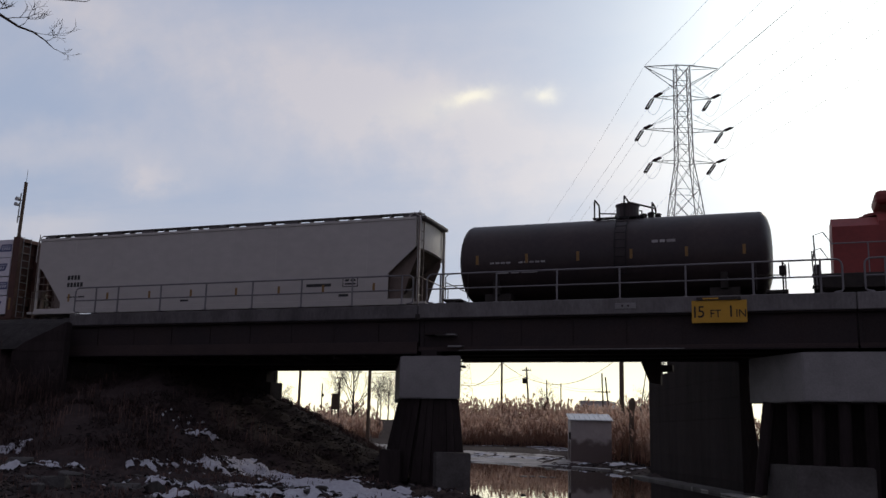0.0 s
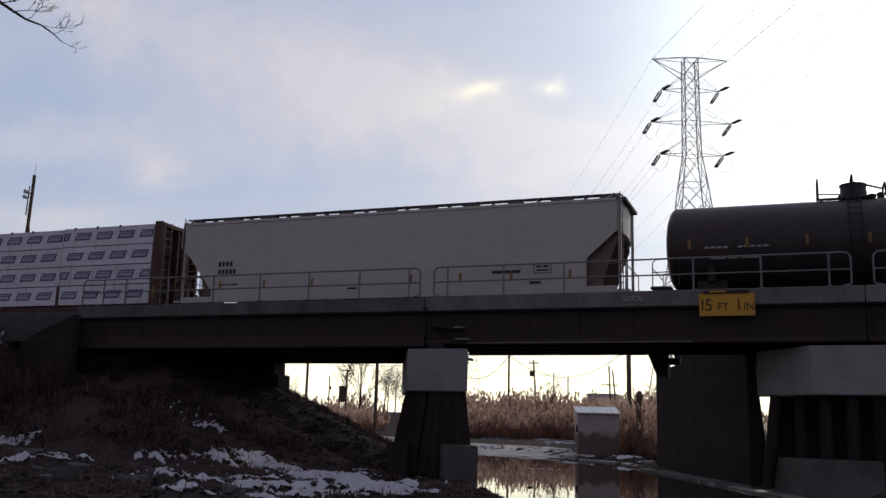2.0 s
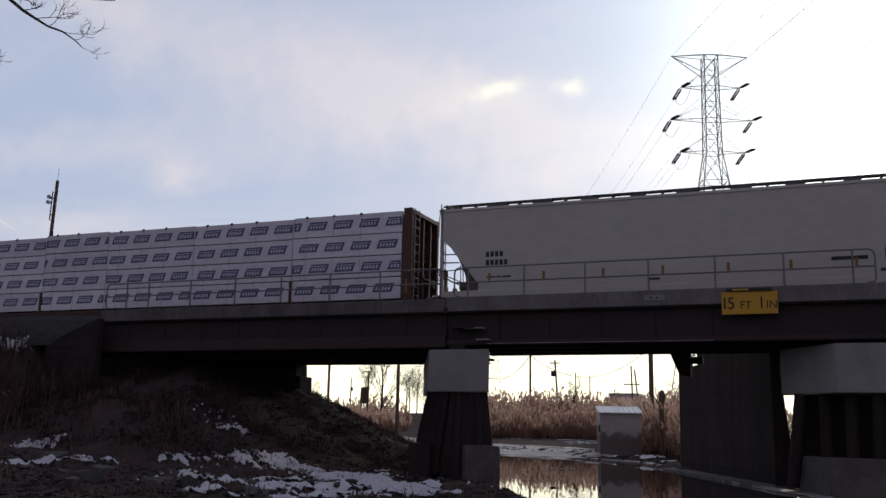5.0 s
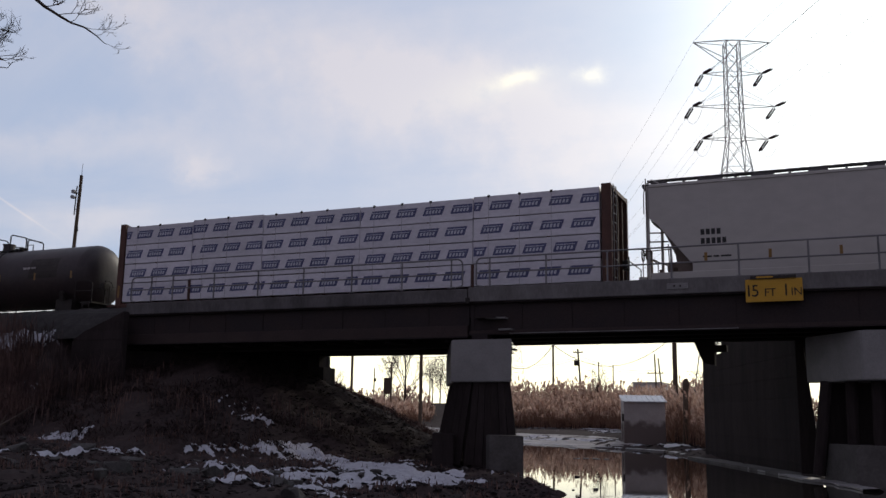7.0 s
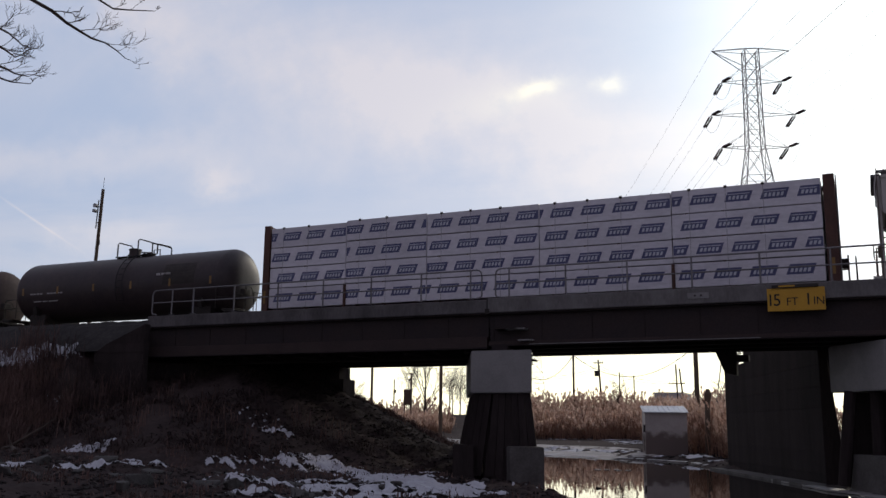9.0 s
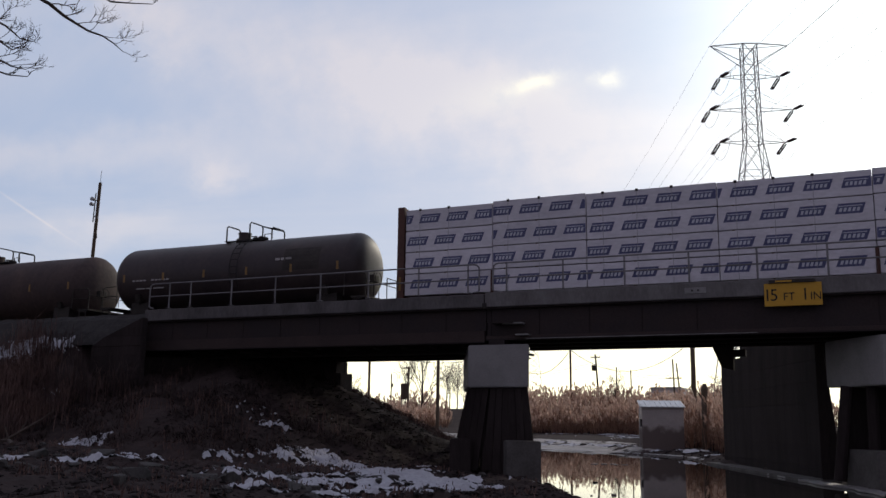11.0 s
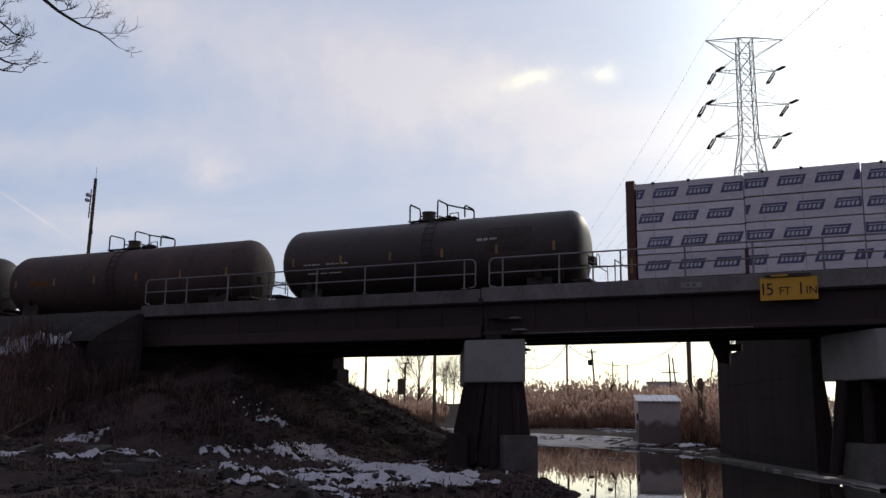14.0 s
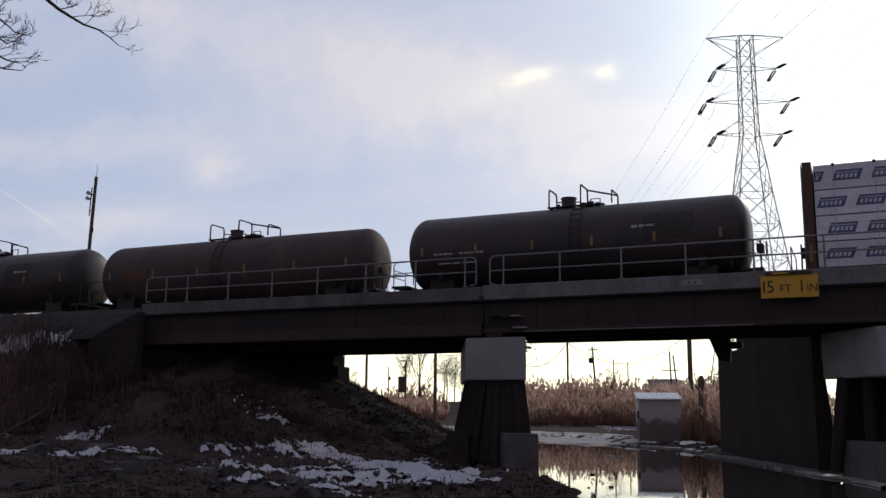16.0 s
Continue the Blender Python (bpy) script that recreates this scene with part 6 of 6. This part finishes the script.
def snow_depth(x, y):
    """Positive where old snow lies."""
    u, v = road_uv(x, y)
    n = 0.5 * fbm(x * 0.8, y * 1.2, 1.5, 3, 5) + 0.42 * fbm(x * 0.7, y * 1.2, 0.42, 9, 4)

    def blob(cx, cy, rx, ry, turn=0.0):
        c, s = math.cos(turn), math.sin(turn)
        dx, dy = (x - cx) * c + (y - cy) * s, -(x - cx) * s + (y - cy) * c
        return np.exp(-((dx / rx) ** 2 + (dy / ry) ** 2))

    m = -0.95 + n
    m = m + 0.42 * fbm(x * 0.8, y * 1.1, 0.17, 14, 3)
    # the long patch on the verge, plates beside the boulders, the bank's ledge, and specks on the slope
    m = m + 1.35 * blob(-19.6, 26.0, 1.9, 0.75, 1.0) + 0.85 * blob(-18.3, 28.7, 1.4, 1.0, 0.8) + 0.7 * blob(-16.6, 29.0, 1.2, 1.6) + 1.4 * blob(-14.2, 26.4, 2.6, 1.2, -0.6) + 1.5 * blob(-11.4, 24.0, 2.4, 1.6, -0.5)
    m = m + 0.75 * blob(-12.2, 22.0, 2.6, 3.2, -0.6) + 1.7 * blob(-12.8, 20.1, 2.4, 0.9, -0.2) + 1.6 * blob(-10.8, 16.9, 1.6, 0.8, 0.3) + 1.5 * blob(-9.9, 19.2, 1.1, 1.5)
    m = m + 1.9 * blob(-19.5, 20.2, 1.7, 0.34, 1.5) + 1.8 * blob(-25.6, 25.7, 1.5, 0.6, 0.4) + 1.2 * blob(-22.6, 24.6, 1.6, 0.5, 0.7) + 1.4 * blob(-19.8, 17.3, 0.9, 0.3, 1.4)
    m = m + 2.2 * blob(-33.8, 30.3, 2.0, 0.9, 0.1) + 1.9 * blob(-37.5, 30.0, 2.0, 0.7)
    m = m + (0.8 + 0.75 * fbm(x, y, 0.15, 23, 3)) * (1.12 * blob(-21.0, 29.7, 3.2, 1.3, -0.3) + 0.6 * blob(-19.6, 32.6, 1.6, 2.2) + 0.5 * blob(-26.5, 31.2, 2.2, 0.9))
    m = m + 1.5 * blob(-38.5, 139.0, 2.0, 6.0) + 1.6 * blob(-33.5, 133.0, 2.4, 8.0) + 1.5 * blob(-29.0, 121.0, 1.6, 8.0) + 1.6 * blob(-25.3, 110.0, 1.9, 8.0) + 1.5 * blob(-41.5, 132.0, 1.6, 3.0)
    m = m + 1.5 * blob(-12.6, 63.2, 1.7, 1.1) + 1.5 * blob(-10.4, 60.6, 1.5, 1.1) + 1.4 * blob(-8.7, 56.4, 1.1, 2.2)
    m = m + 1.2 * blob(-26.3, 79.0, 3.0, 4.0) + 1.25 * blob(-22.0, 75.0, 3.4, 3.0) + 1.2 * blob(-18.3, 73.0, 2.0, 4.0)
    steep = (np.asarray(x) > -29.5) & (np.asarray(y) < 40)
    return m - np.where(steep, np.clip((land(x, y) - 0.75) * 1.6, 0, 0.55), 0.0)


def on_slope(x, y):
    z = land(x, y)
    return (z > 0.75) & (fbm(x, y, 3.0, 5) > -0.75)


grass("dead_grass", "dry brown grass and weeds on the railway bank", scatter(4600, -46, -29.5, 23.5, 31.2, lambda x, y: on_slope(x, y) & (snow_depth(x, y) < 0.05) & (y < 29.4 + 0.5 * np.sin(x * 1.7))), 0.35, 1.0, 4)
grass("dead_brush", "tangled brush under the bridge, darkened to stand in for shade", scatter(7500, -30, -12.5, 25.5, 38, lambda x, y: (land(x, y) > 0.8) & (fbm(x, y, 2.2, 6) > -0.35) & ~((x > -22.5) & (y > 31.5) & (fbm(x, y, 0.9, 16) < 0.6))), 0.06, 0.3, 5, mat="brush", fall=3.0)
grass("dead_stalks", "sparse dry stalks standing on the slope under the bridge", scatter(420, -30, -16, 26, 33, lambda x, y: (land(x, y) > 0.9) & (fbm(x, y, 1.6, 26) > 0.1)), 0.35, 0.95, 25, blades=3, spread=0.12)
grass("dead_grass", "low dead grass tufts on the frozen verge", scatter(5400, -42, -6, 9.5, 30, lambda x, y: (land(x, y) > 0.15) & (fbm(x, y, 2.5, 7) > -0.15)), 0.06, 0.26, 6, spread=0.12)
grass("tall_weeds", "tall dry weeds at the top of the bank", scatter(70, -35.5, -32.5, 29.4, 31.0, lambda x, y: fbm(x, y, 1.5, 8) > 0.0), 0.6, 1.9, 7, blades=4, spread=0.14)
grass("tall_weeds", "tall reddish brown weed stalks on the bank", scatter(900, -46, -28.5, 25.0, 30.0, lambda x, y: fbm(x, y, 1.7, 18) > 0.15), 0.7, 1.6, 17, blades=4, spread=0.1)
grass("tall_weeds", "tall dark weeds before the abutment wing", scatter(260, -32.0, -27.6, 28.6, 30.5, lambda x, y: fbm(x, y, 1.1, 28) > -0.3), 0.7, 1.9, 27, blades=4, spread=0.16, mat="brush")
grass("dead_grass", "dead grass along the crest of the end slope", scatter(1500, -24, -15, 37, 43, lambda x, y: land(x, y) > 0.9), 0.1, 0.35, 8)


def snow_sheet(name, label, xs, ys, off=0.018):
    X, Y = np.meshgrid(xs, ys)
    m = snow_depth(X, Y)
    Z = land(X, Y) + off + np.clip(m, -0.12, 0.5) * 0.13
    keep = (m[:-1, :-1] > -0.05) & (m[1:, 1:] > -0.05) & (m[:-1, 1:] > -0.05) & (m[1:, :-1] > -0.05) & (land(X, Y)[:-1, :-1] > 0.04)
    nx = len(xs)
    i = (np.arange(len(ys) - 1)[:, None] * nx + np.arange(nx - 1)[None])[keep]
    faces = np.stack([i, i + 1, i + nx + 1, i + nx], 1)
    used = np.unique(faces)
    remap = np.zeros(X.size, int)
    remap[used] = np.arange(len(used))
    verts = np.stack([X.ravel(), Y.ravel(), Z.ravel()], 1)[used]
    return tagged(mesh_object(name, verts.tolist(), remap[faces].tolist(), M["snow"], smooth=True), label, "snow", kind="stuff")


snow_sheet("snow", "patchy old snow on the frozen verge, greyed to stand in for shade", np.arange(-44, -8, 0.075), np.arange(15.5, 33.5, 0.075))
snow_sheet("snow", "patches of snow beside the hut and reeds", np.arange(-46, -5, 0.2), np.arange(52, 150, 0.3), 0.04)


# slushy road surface climbing out of the flood
def road_strip():
    V, Fc = [], []
    n = 13
    vs = np.arange(30, 140, 1.5)
    for v in vs:
        for k in range(n):
            wide = 9.3 + 7.5 * float(smooth01(42, 54, v)) - 9.0 * float(smooth01(62, 78, v))
            w = -4.2 + (4.2 + wide + 0.9 * math.sin(v * 0.9) + 0.6 * math.sin(v * 2.3)) * k / (n - 1)
            u = w - 0.004 * max(0.0, v - 20) ** 2 if v < 75 else w - 0.004 * 55 ** 2 - 0.44 * (v - 75)
            x = -7.6 + u * RN[0] + v * RD[0]
            y = 34 + u * RN[1] + v * RD[1]
            V.append((x, y, float(land(x, y)) + ((0.05 + 0.03 * math.sin(k * 2.1 + v * 0.7)) if 0 < k < n - 1 else -0.15)))
    for i in range(len(vs) - 1):
        for k in range(n - 1):
            a = i * n + k
            Fc.append((a, a + 1, a + n + 1, a + n))
    return tagged(mesh_object("road", V, Fc, M["slush"], smooth=True), "grey slushy road rising out of the flood water", "road", kind="structure")


M["slush"] = material("grey_slush", (0.42, 0.385, 0.36), 0.7, vary=0.5, scale=0.3, fine=2.5, bump=0.8, tint=(0.19, 0.165, 0.15), spec=0.15)
road_strip()


def boulder(seed, r):
    """A broken, angular stone with worn edges."""
    g = B()
    rb = random.Random(seed * 17)
    for _ in range(15):
        d = Vector((rb.gauss(0, 1), rb.gauss(0, 1), rb.gauss(0, 1))).normalized()
        g.verts.new(Vector((d.x * 1.25, d.y * 0.95, d.z * 0.7)) * r * rb.uniform(0.8, 1.1))
    bmesh.ops.convex_hull(g, input=g.verts[:])
    loose = [v for v in g.verts if not v.link_faces]
    bmesh.ops.delete(g, geom=loose, context="VERTS")
    bmesh.ops.bevel(g, geom=g.edges[:], offset=r * 0.07, segments=1, affect="EDGES")
    bmesh.ops.triangulate(g, faces=g.faces[:])
    bmesh.ops.subdivide_edges(g, edges=g.edges[:], cuts=1, use_grid_fill=True)
    o = Vector((seed * 3.7, seed * 1.3, 0))
    for v in g.verts:
        v.co *= 1 + 0.07 * noise.noise(v.co * 5 / r + o) + 0.03 * noise.noise(v.co * 14 / r + o)
        v.co.z = max(v.co.z, -0.35 * r)
    return g


rocks = []
for s in range(5):
    o = tagged(part("boulder", boulder(s + 1, 0.5), M["rock"]), "rough grey boulder on the frozen verge", "rock", group="boulders")
    rocks.append(o)
places = [(-13.1, 17.6, 0.62), (-15.0, 16.6, 0.66), (-13.9, 14.9, 0.5), (-21.8, 20.0, 0.8), (-24.3, 20.3, 0.6)]
r2 = random.Random(4)
for o, (x, y, k) in zip(rocks, places):
    o.matrix_basis = pose(x, y, float(land(x, y)) + 0.12 * k, 0, 0, r2.uniform(0, 360)) @ Matrix.Diagonal((k, k, k, 1))
for i in range(90):
    x, y = r2.uniform(-31, -10), r2.uniform(16.5, 23.5)
    if i > 64:
        x, y = r2.uniform(-12.5, -7.5), r2.uniform(22.5, 30)
    k = r2.uniform(0.12, 0.45) if i <= 64 else r2.uniform(0.1, 0.28)
    z = float(land(x, y))
    if z < -0.05:
        continue
    o = rocks[i % 5]
    c = copy_thing(o, pose(x, y, z + 0.05 * k, 0, 0, r2.uniform(0, 360)))
    c.matrix_basis = pose(x, y, z + 0.05 * k, 0, 0, r2.uniform(0, 360)) @ Matrix.Diagonal((k, k, k, 1))

for i in range(70):
    x, y = r2.uniform(-22, -9.5), r2.uniform(14.5, 20.5)
    k = r2.choice((0.12, 0.16, 0.2, 0.28, 0.4, 0.7)) * r2.uniform(0.8, 1.2)
    z = float(land(x, y))
    c = copy_thing(rocks[i % 5], pose(x, y, z + 0.04 * k))
    c.matrix_basis = pose(x, y, z + 0.04 * k, 0, 0, r2.uniform(0, 360)) @ Matrix.Diagonal((k, k, k, 1))


def rubble(name, label, n, x0, x1, y0, y1, seed):
    """Loose angular stones half sunk in the ground, joined in one mesh."""
    r = np.random.default_rng(seed)
    base = np.array([(1, 0, 0), (-1, 0, 0), (0, 1, 0), (0, -1, 0), (0, 0, 1), (0.6, 0.6, 0.6), (-0.6, 0.6, 0.6), (-0.6, -0.6, 0.6), (0.6, -0.6, 0.6)])
    tri = [(0, 5, 8), (0, 2, 5), (2, 6, 5), (1, 6, 2), (1, 7, 6), (3, 7, 1), (3, 8, 7), (0, 8, 3), (4, 5, 6), (4, 6, 7), (4, 7, 8), (4, 8, 5)]
    V, Fc = [], []
    for _ in range(n):
        x, y = r.uniform(x0, x1), r.uniform(y0, y1)
        z = float(land(x, y))
        if z < 0.03:
            continue
        k = 0.025 + 0.13 * r.beta(0.8, 4.5)
        a = r.uniform(0, 6.28)
        p = base * r.uniform(0.65, 1.2, (9, 1)) * (k * r.uniform(0.9, 1.6), k, k * r.uniform(0.5, 0.9))
        c, s = math.cos(a), math.sin(a)
        m = len(V)
        V += [(x + c * q[0] - s * q[1], y + s * q[0] + c * q[1], z + q[2] - 0.15 * k) for q in p]
        Fc += [(m + i, m + j, m + l) for i, j, l in tri]
    return tagged(mesh_object(name, V, Fc, M["gravel"]), label, "rubble", kind="stuff")


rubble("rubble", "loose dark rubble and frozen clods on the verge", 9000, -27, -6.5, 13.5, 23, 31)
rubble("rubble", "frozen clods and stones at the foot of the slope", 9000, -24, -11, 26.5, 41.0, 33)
rubble("rubble", "loose dark rubble and frozen clods on the verge", 5000, -19, -5, 8.5, 13.5, 34)
rubble("rubble", "frozen clods and stones beside the hut", 1800, -13.5, -5.5, 50, 66, 35)
rubble("rubble", "loose dark stones along the muddy water's edge", 2500, -14, -5.0, 20, 31, 32)

# small stones breaking the water, and a few slips of ice
for i, (x, y, k) in enumerate(((-8.33, 30.5, 0.16), (-6.42, 25.4, 0.17), (-6.92, 24.9, 0.1))):
    c = copy_thing(rocks[i], pose(x, y, 0))
    c.matrix_basis = pose(x, y, 0.0, 0, 0, 40 * i) @ Matrix.Diagonal((k, k, k, 1))
for i in range(5):
    g = B()
    x, y, n = -12.3 + 0.35 * i, 45.0 + 0.3 * (i % 3), 7
    prism(g, [(0.16 * math.cos(6.283 * j / n) * r2.uniform(0.6, 1.2), 0.3 * math.sin(6.283 * j / n) * r2.uniform(0.6, 1.2)) for j in range(n)], -0.02, 0.02, axis="z")
    tagged(part("ice_floe", g, M["dirty_ice"], m=pose(x, y, 0)), "small thin slip of ice floating on the water", "ice", group="ice floes")

# fallen branches
for (x, y, a, ln) in ((-27.5, 23.6, 20, 2.2), (-28.8, 24.0, -40, 1.6), (-24.5, 21.5, 160, 1.8)):
    g = B()
    z = float(land(x, y)) + 0.08
    p = Vector((0, 0, 0))
    d = Vector((1, 0, 0.25))
    q = [p]
    for k in range(5):
        d = (d + Vector((0, r2.uniform(-0.3, 0.3), r2.uniform(-0.25, 0.2)))).normalized()
        q.append(q[-1] + d * ln / 5)
    for k in range(5):
        rod(g, q[k], q[k + 1], 0.07 - 0.01 * k, 0.06 - 0.01 * k, n=8)
    rod(g, q[2], q[2] + Vector((0.2, 0.1, 0.45)), 0.035, 0.01, n=6)
    tagged(part("fallen_branch", g, M["bark"], m=pose(x, y, z, 0, 0, a)), "dark fallen branch lying in the snow", "branch", group="fallen branches")


# ---------------------------------------------------------------- trees
def twigs(g, p, d, ln, r, depth, rnd, droop=0.0):
    """A limb that bends and splits into thinner ones."""
    n = 4
    q = Vector(p)
    d = Vector(d).normalized()
    for k in range(n):
        d = (d + Vector((rnd.uniform(-1, 1), rnd.uniform(-1, 1), rnd.uniform(-0.8, 0.8))) * (0.2 if not droop else 0.33) + Vector((0, 0, droop))).normalized()
        e = q + d * ln / n
        g.rod(q, e, r * (1 - 0.6 * k / n), r * (1 - 0.6 * (k + 1) / n), 5 if r > 0.05 else 3)
        if depth and k:
            for _ in range(1 if rnd.random() < 0.6 else 2):
                ax = Vector((rnd.uniform(-1, 1), rnd.uniform(-1, 1), rnd.uniform(-0.5, 1))).normalized()
                nd = (d + ax * rnd.uniform(0.5, 1.0)).normalized()
                twigs(g, e, nd, ln * rnd.uniform(0.42, 0.65), r * (0.5 if not droop else 0.72), depth - 1, rnd, droop)
        q = e


def limb_along(g, pts, r0, r1, rnd, twig=0.5, depth=2, every=1, bias=(0, 0, 0)):
    pts = [Vector(p) for p in pts]
    n = len(pts) - 1
    for k in range(n):
        ra, rb = r0 + (r1 - r0) * k / n, r0 + (r1 - r0) * (k + 1) / n
        g.rod(pts[k], pts[k + 1], ra, rb, 7)
        if k >= every:
            d = (pts[k + 1] - pts[k]).normalized()
            ax = Vector((rnd.uniform(-0.3, 1), rnd.uniform(-0.2, 1), rnd.uniform(-0.3, 1))) + Vector(bias)
            twigs(g, pts[k], d + ax * 0.8, twig * rnd.uniform(0.6, 1.1), max(rb * 0.5, 0.0045), depth, rnd, 0.07)
    twigs(g, pts[-1], pts[-1] - pts[-2] + Vector((0, 0, 0.02)), twig * 0.5, r1 * 0.9, depth, rnd, 0.05)


tree = thing("bare_tree", "bare winter tree with thin twigs overhanging the verge", "tree")
rt = random.Random(21)
g = Sticks()
tp = [(-11.9, 6.0, -0.2), (-11.8, 6.1, 2.5), (-11.6, 6.3, 5.0), (-11.5, 6.4, 7.5), (-11.6, 6.3, 10.0), (-11.4, 6.5, 12.5)]
for k in range(5):
    g.rod(tp[k], tp[k + 1], 0.22 - 0.035 * k, 0.22 - 0.035 * (k + 1), 12)
g.build("trunk", M["bark"], tree)
g = Sticks()
limb_along(g, [(-11.5, 6.4, 7.4), (-10.6, 6.9, 7.7), (-9.7, 7.4, 7.35), (-9.03, 7.85, 6.93), (-8.95, 8.01, 6.83), (-8.86, 8.14, 6.76), (-8.78, 8.27, 6.70), (-8.67, 8.40, 6.67), (-8.59, 8.53, 6.60), (-8.53, 8.63, 6.52)], 0.032, 0.005, rt, 0.36, 2, 3, (0.3, 0.4, 0.7))
g.build("limb", M["bark"], tree)
for pts, tw in (
    ([(-11.5, 6.4, 6.9), (-10.4, 7.2, 6.95), (-9.77, 7.6, 6.76), (-9.62, 7.6, 6.7), (-9.46, 7.6, 6.61), (-9.32, 7.62, 6.5), (-9.19, 7.6, 6.4), (-8.99, 7.6, 6.33)], 0.3),
    ([(-11.5, 6.4, 6.6), (-10.3, 7.3, 6.7), (-9.74, 7.6, 6.53), (-9.6, 7.6, 6.46), (-9.5, 7.6, 6.4), (-9.4, 7.62, 6.33), (-9.3, 7.6, 6.27), (-9.18, 7.6, 6.29)], 0.3),
    ([(-11.5, 6.4, 6.2), (-10.2, 7.3, 6.35), (-9.6, 7.6, 6.21), (-9.42, 7.6, 6.13), (-9.29, 7.6, 6.06), (-9.15, 7.6, 6.01), (-9.04, 7.6, 5.98)], 0.26),
    ([(-11.5, 6.4, 6.0), (-10.3, 7.3, 6.25), (-9.68, 7.6, 6.12), (-9.5, 7.6, 6.02), (-9.32, 7.6, 5.95), (-9.0, 7.6, 5.88)], 0.18),
    ([(-11.5, 6.4, 8.2), (-10.4, 7.0, 8.4), (-9.4, 7.7, 7.7), (-8.48, 8.3, 7.06), (-8.2, 8.3, 6.99), (-7.79, 8.3, 6.9)], 0.2)):
    g = Sticks()
    limb_along(g, pts, 0.022, 0.005, rt, tw, 2, 2, (0.2, 0.2, 0.5))
    g.build("limb", M["bark"], tree)
for k in range(6):
    a = rt.uniform(0, 6.28)
    g = Sticks()
    twigs(g, (-11.5, 6.4, 8.5 + k * 0.65), (math.cos(a) - 0.8, math.sin(a) - 0.8, 0.8), 2.6, 0.05, 2, rt)
    g.build("limb", M["bark"], tree)


def far_tree(x, y, h, seed, label="bare far tree with an open crown"):
    t = thing("bare_tree", label, "tree", m=pose(x, y, float(land(x, y))), group="far trees")
    rn = random.Random(seed)
    g = Sticks()
    g.rod((0, 0, -0.3), (0.1, 0, h * 0.45), 0.02 * h, 0.013 * h, 8)
    g.rod((0.1, 0, h * 0.45), (0.0, 0.1, h * 0.8), 0.013 * h, 0.004 * h, 6)
    g.build("trunk", M["bark"], t)
    g = Sticks()
    for k in range(15):
        f = 0.22 + 0.043 * k
        a = rn.uniform(0, 6.28)
        twigs(g, (0.05, 0, h * f), (math.cos(a) * 0.55, math.sin(a) * 0.55, 1.0), h * 0.4 * (1.15 - f * 0.5), 0.006 * h, 3, rn)
    g.build("crown", M["bark"], t)
    return t


for x, y, h, s in ((-62.5, 130, 12.0, 1), (-57.0, 134, 5.5, 2), (-74, 128, 6.8, 3), (-40.0, 160, 7.0, 4), (-74, 170, 7.5, 11), (-70.5, 172, 6.0, 12), (-79, 176, 8.0, 13), (-95, 190, 9, 5), (-89, 200, 8, 6), (-15, 110, 6.0, 7), (-60, 156, 6.0, 8)):
    far_tree(x, y, h, s)


def far_wood():
    """A belt of bare far scrub on the horizon, with haze put into its colour."""
    r = np.random.default_rng(8)
    V, Fc = [], []
    for _ in range(5200):
        x, y = r.uniform(-420, 120), r.uniform(260, 420)
        h = (2.2 + 5.5 * (0.5 + 0.5 * math.sin(x * 0.06 + math.sin(x * 0.021) * 3)) * r.uniform(0.4, 1.0))
        w = r.uniform(0.12, 0.4)
        lx, ly = r.normal(0, 0.8), r.normal(0, 0.8)
        n = len(V)
        V += [(x - w, y, 0.8), (x + w, y, 0.8), (x, y + w, 0.8), (x + lx, y + ly, 1.3 + h)]
        Fc += [(n, n + 1, n + 3), (n + 1, n + 2, n + 3), (n + 2, n, n + 3)]
    return tagged(mesh_object("far_scrub", V, Fc, M["far_scrub"]), "belt of bare scrub on the horizon, paled to suggest haze", "scrub", kind="stuff")


# Pale grey stands in for distance haze over the bark.
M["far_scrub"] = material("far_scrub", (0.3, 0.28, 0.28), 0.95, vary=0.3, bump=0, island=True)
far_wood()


# ---------------------------------------------------------------- what moves
def motions():
    for car, off in MOVING:
        walk(car, [(k * 0.5, pose(train_x(k * 0.5) + off, YC, RAIL_Z)) for k in range(33)])
    for w, x in WHEELS:
        walk(w, [(k * 8 / 60, pose(x, 0, WR, 0, math.degrees((train_x(k * 8 / 60) + 56.0) / WR) % 360, 0)) for k in range(121)])


motions()
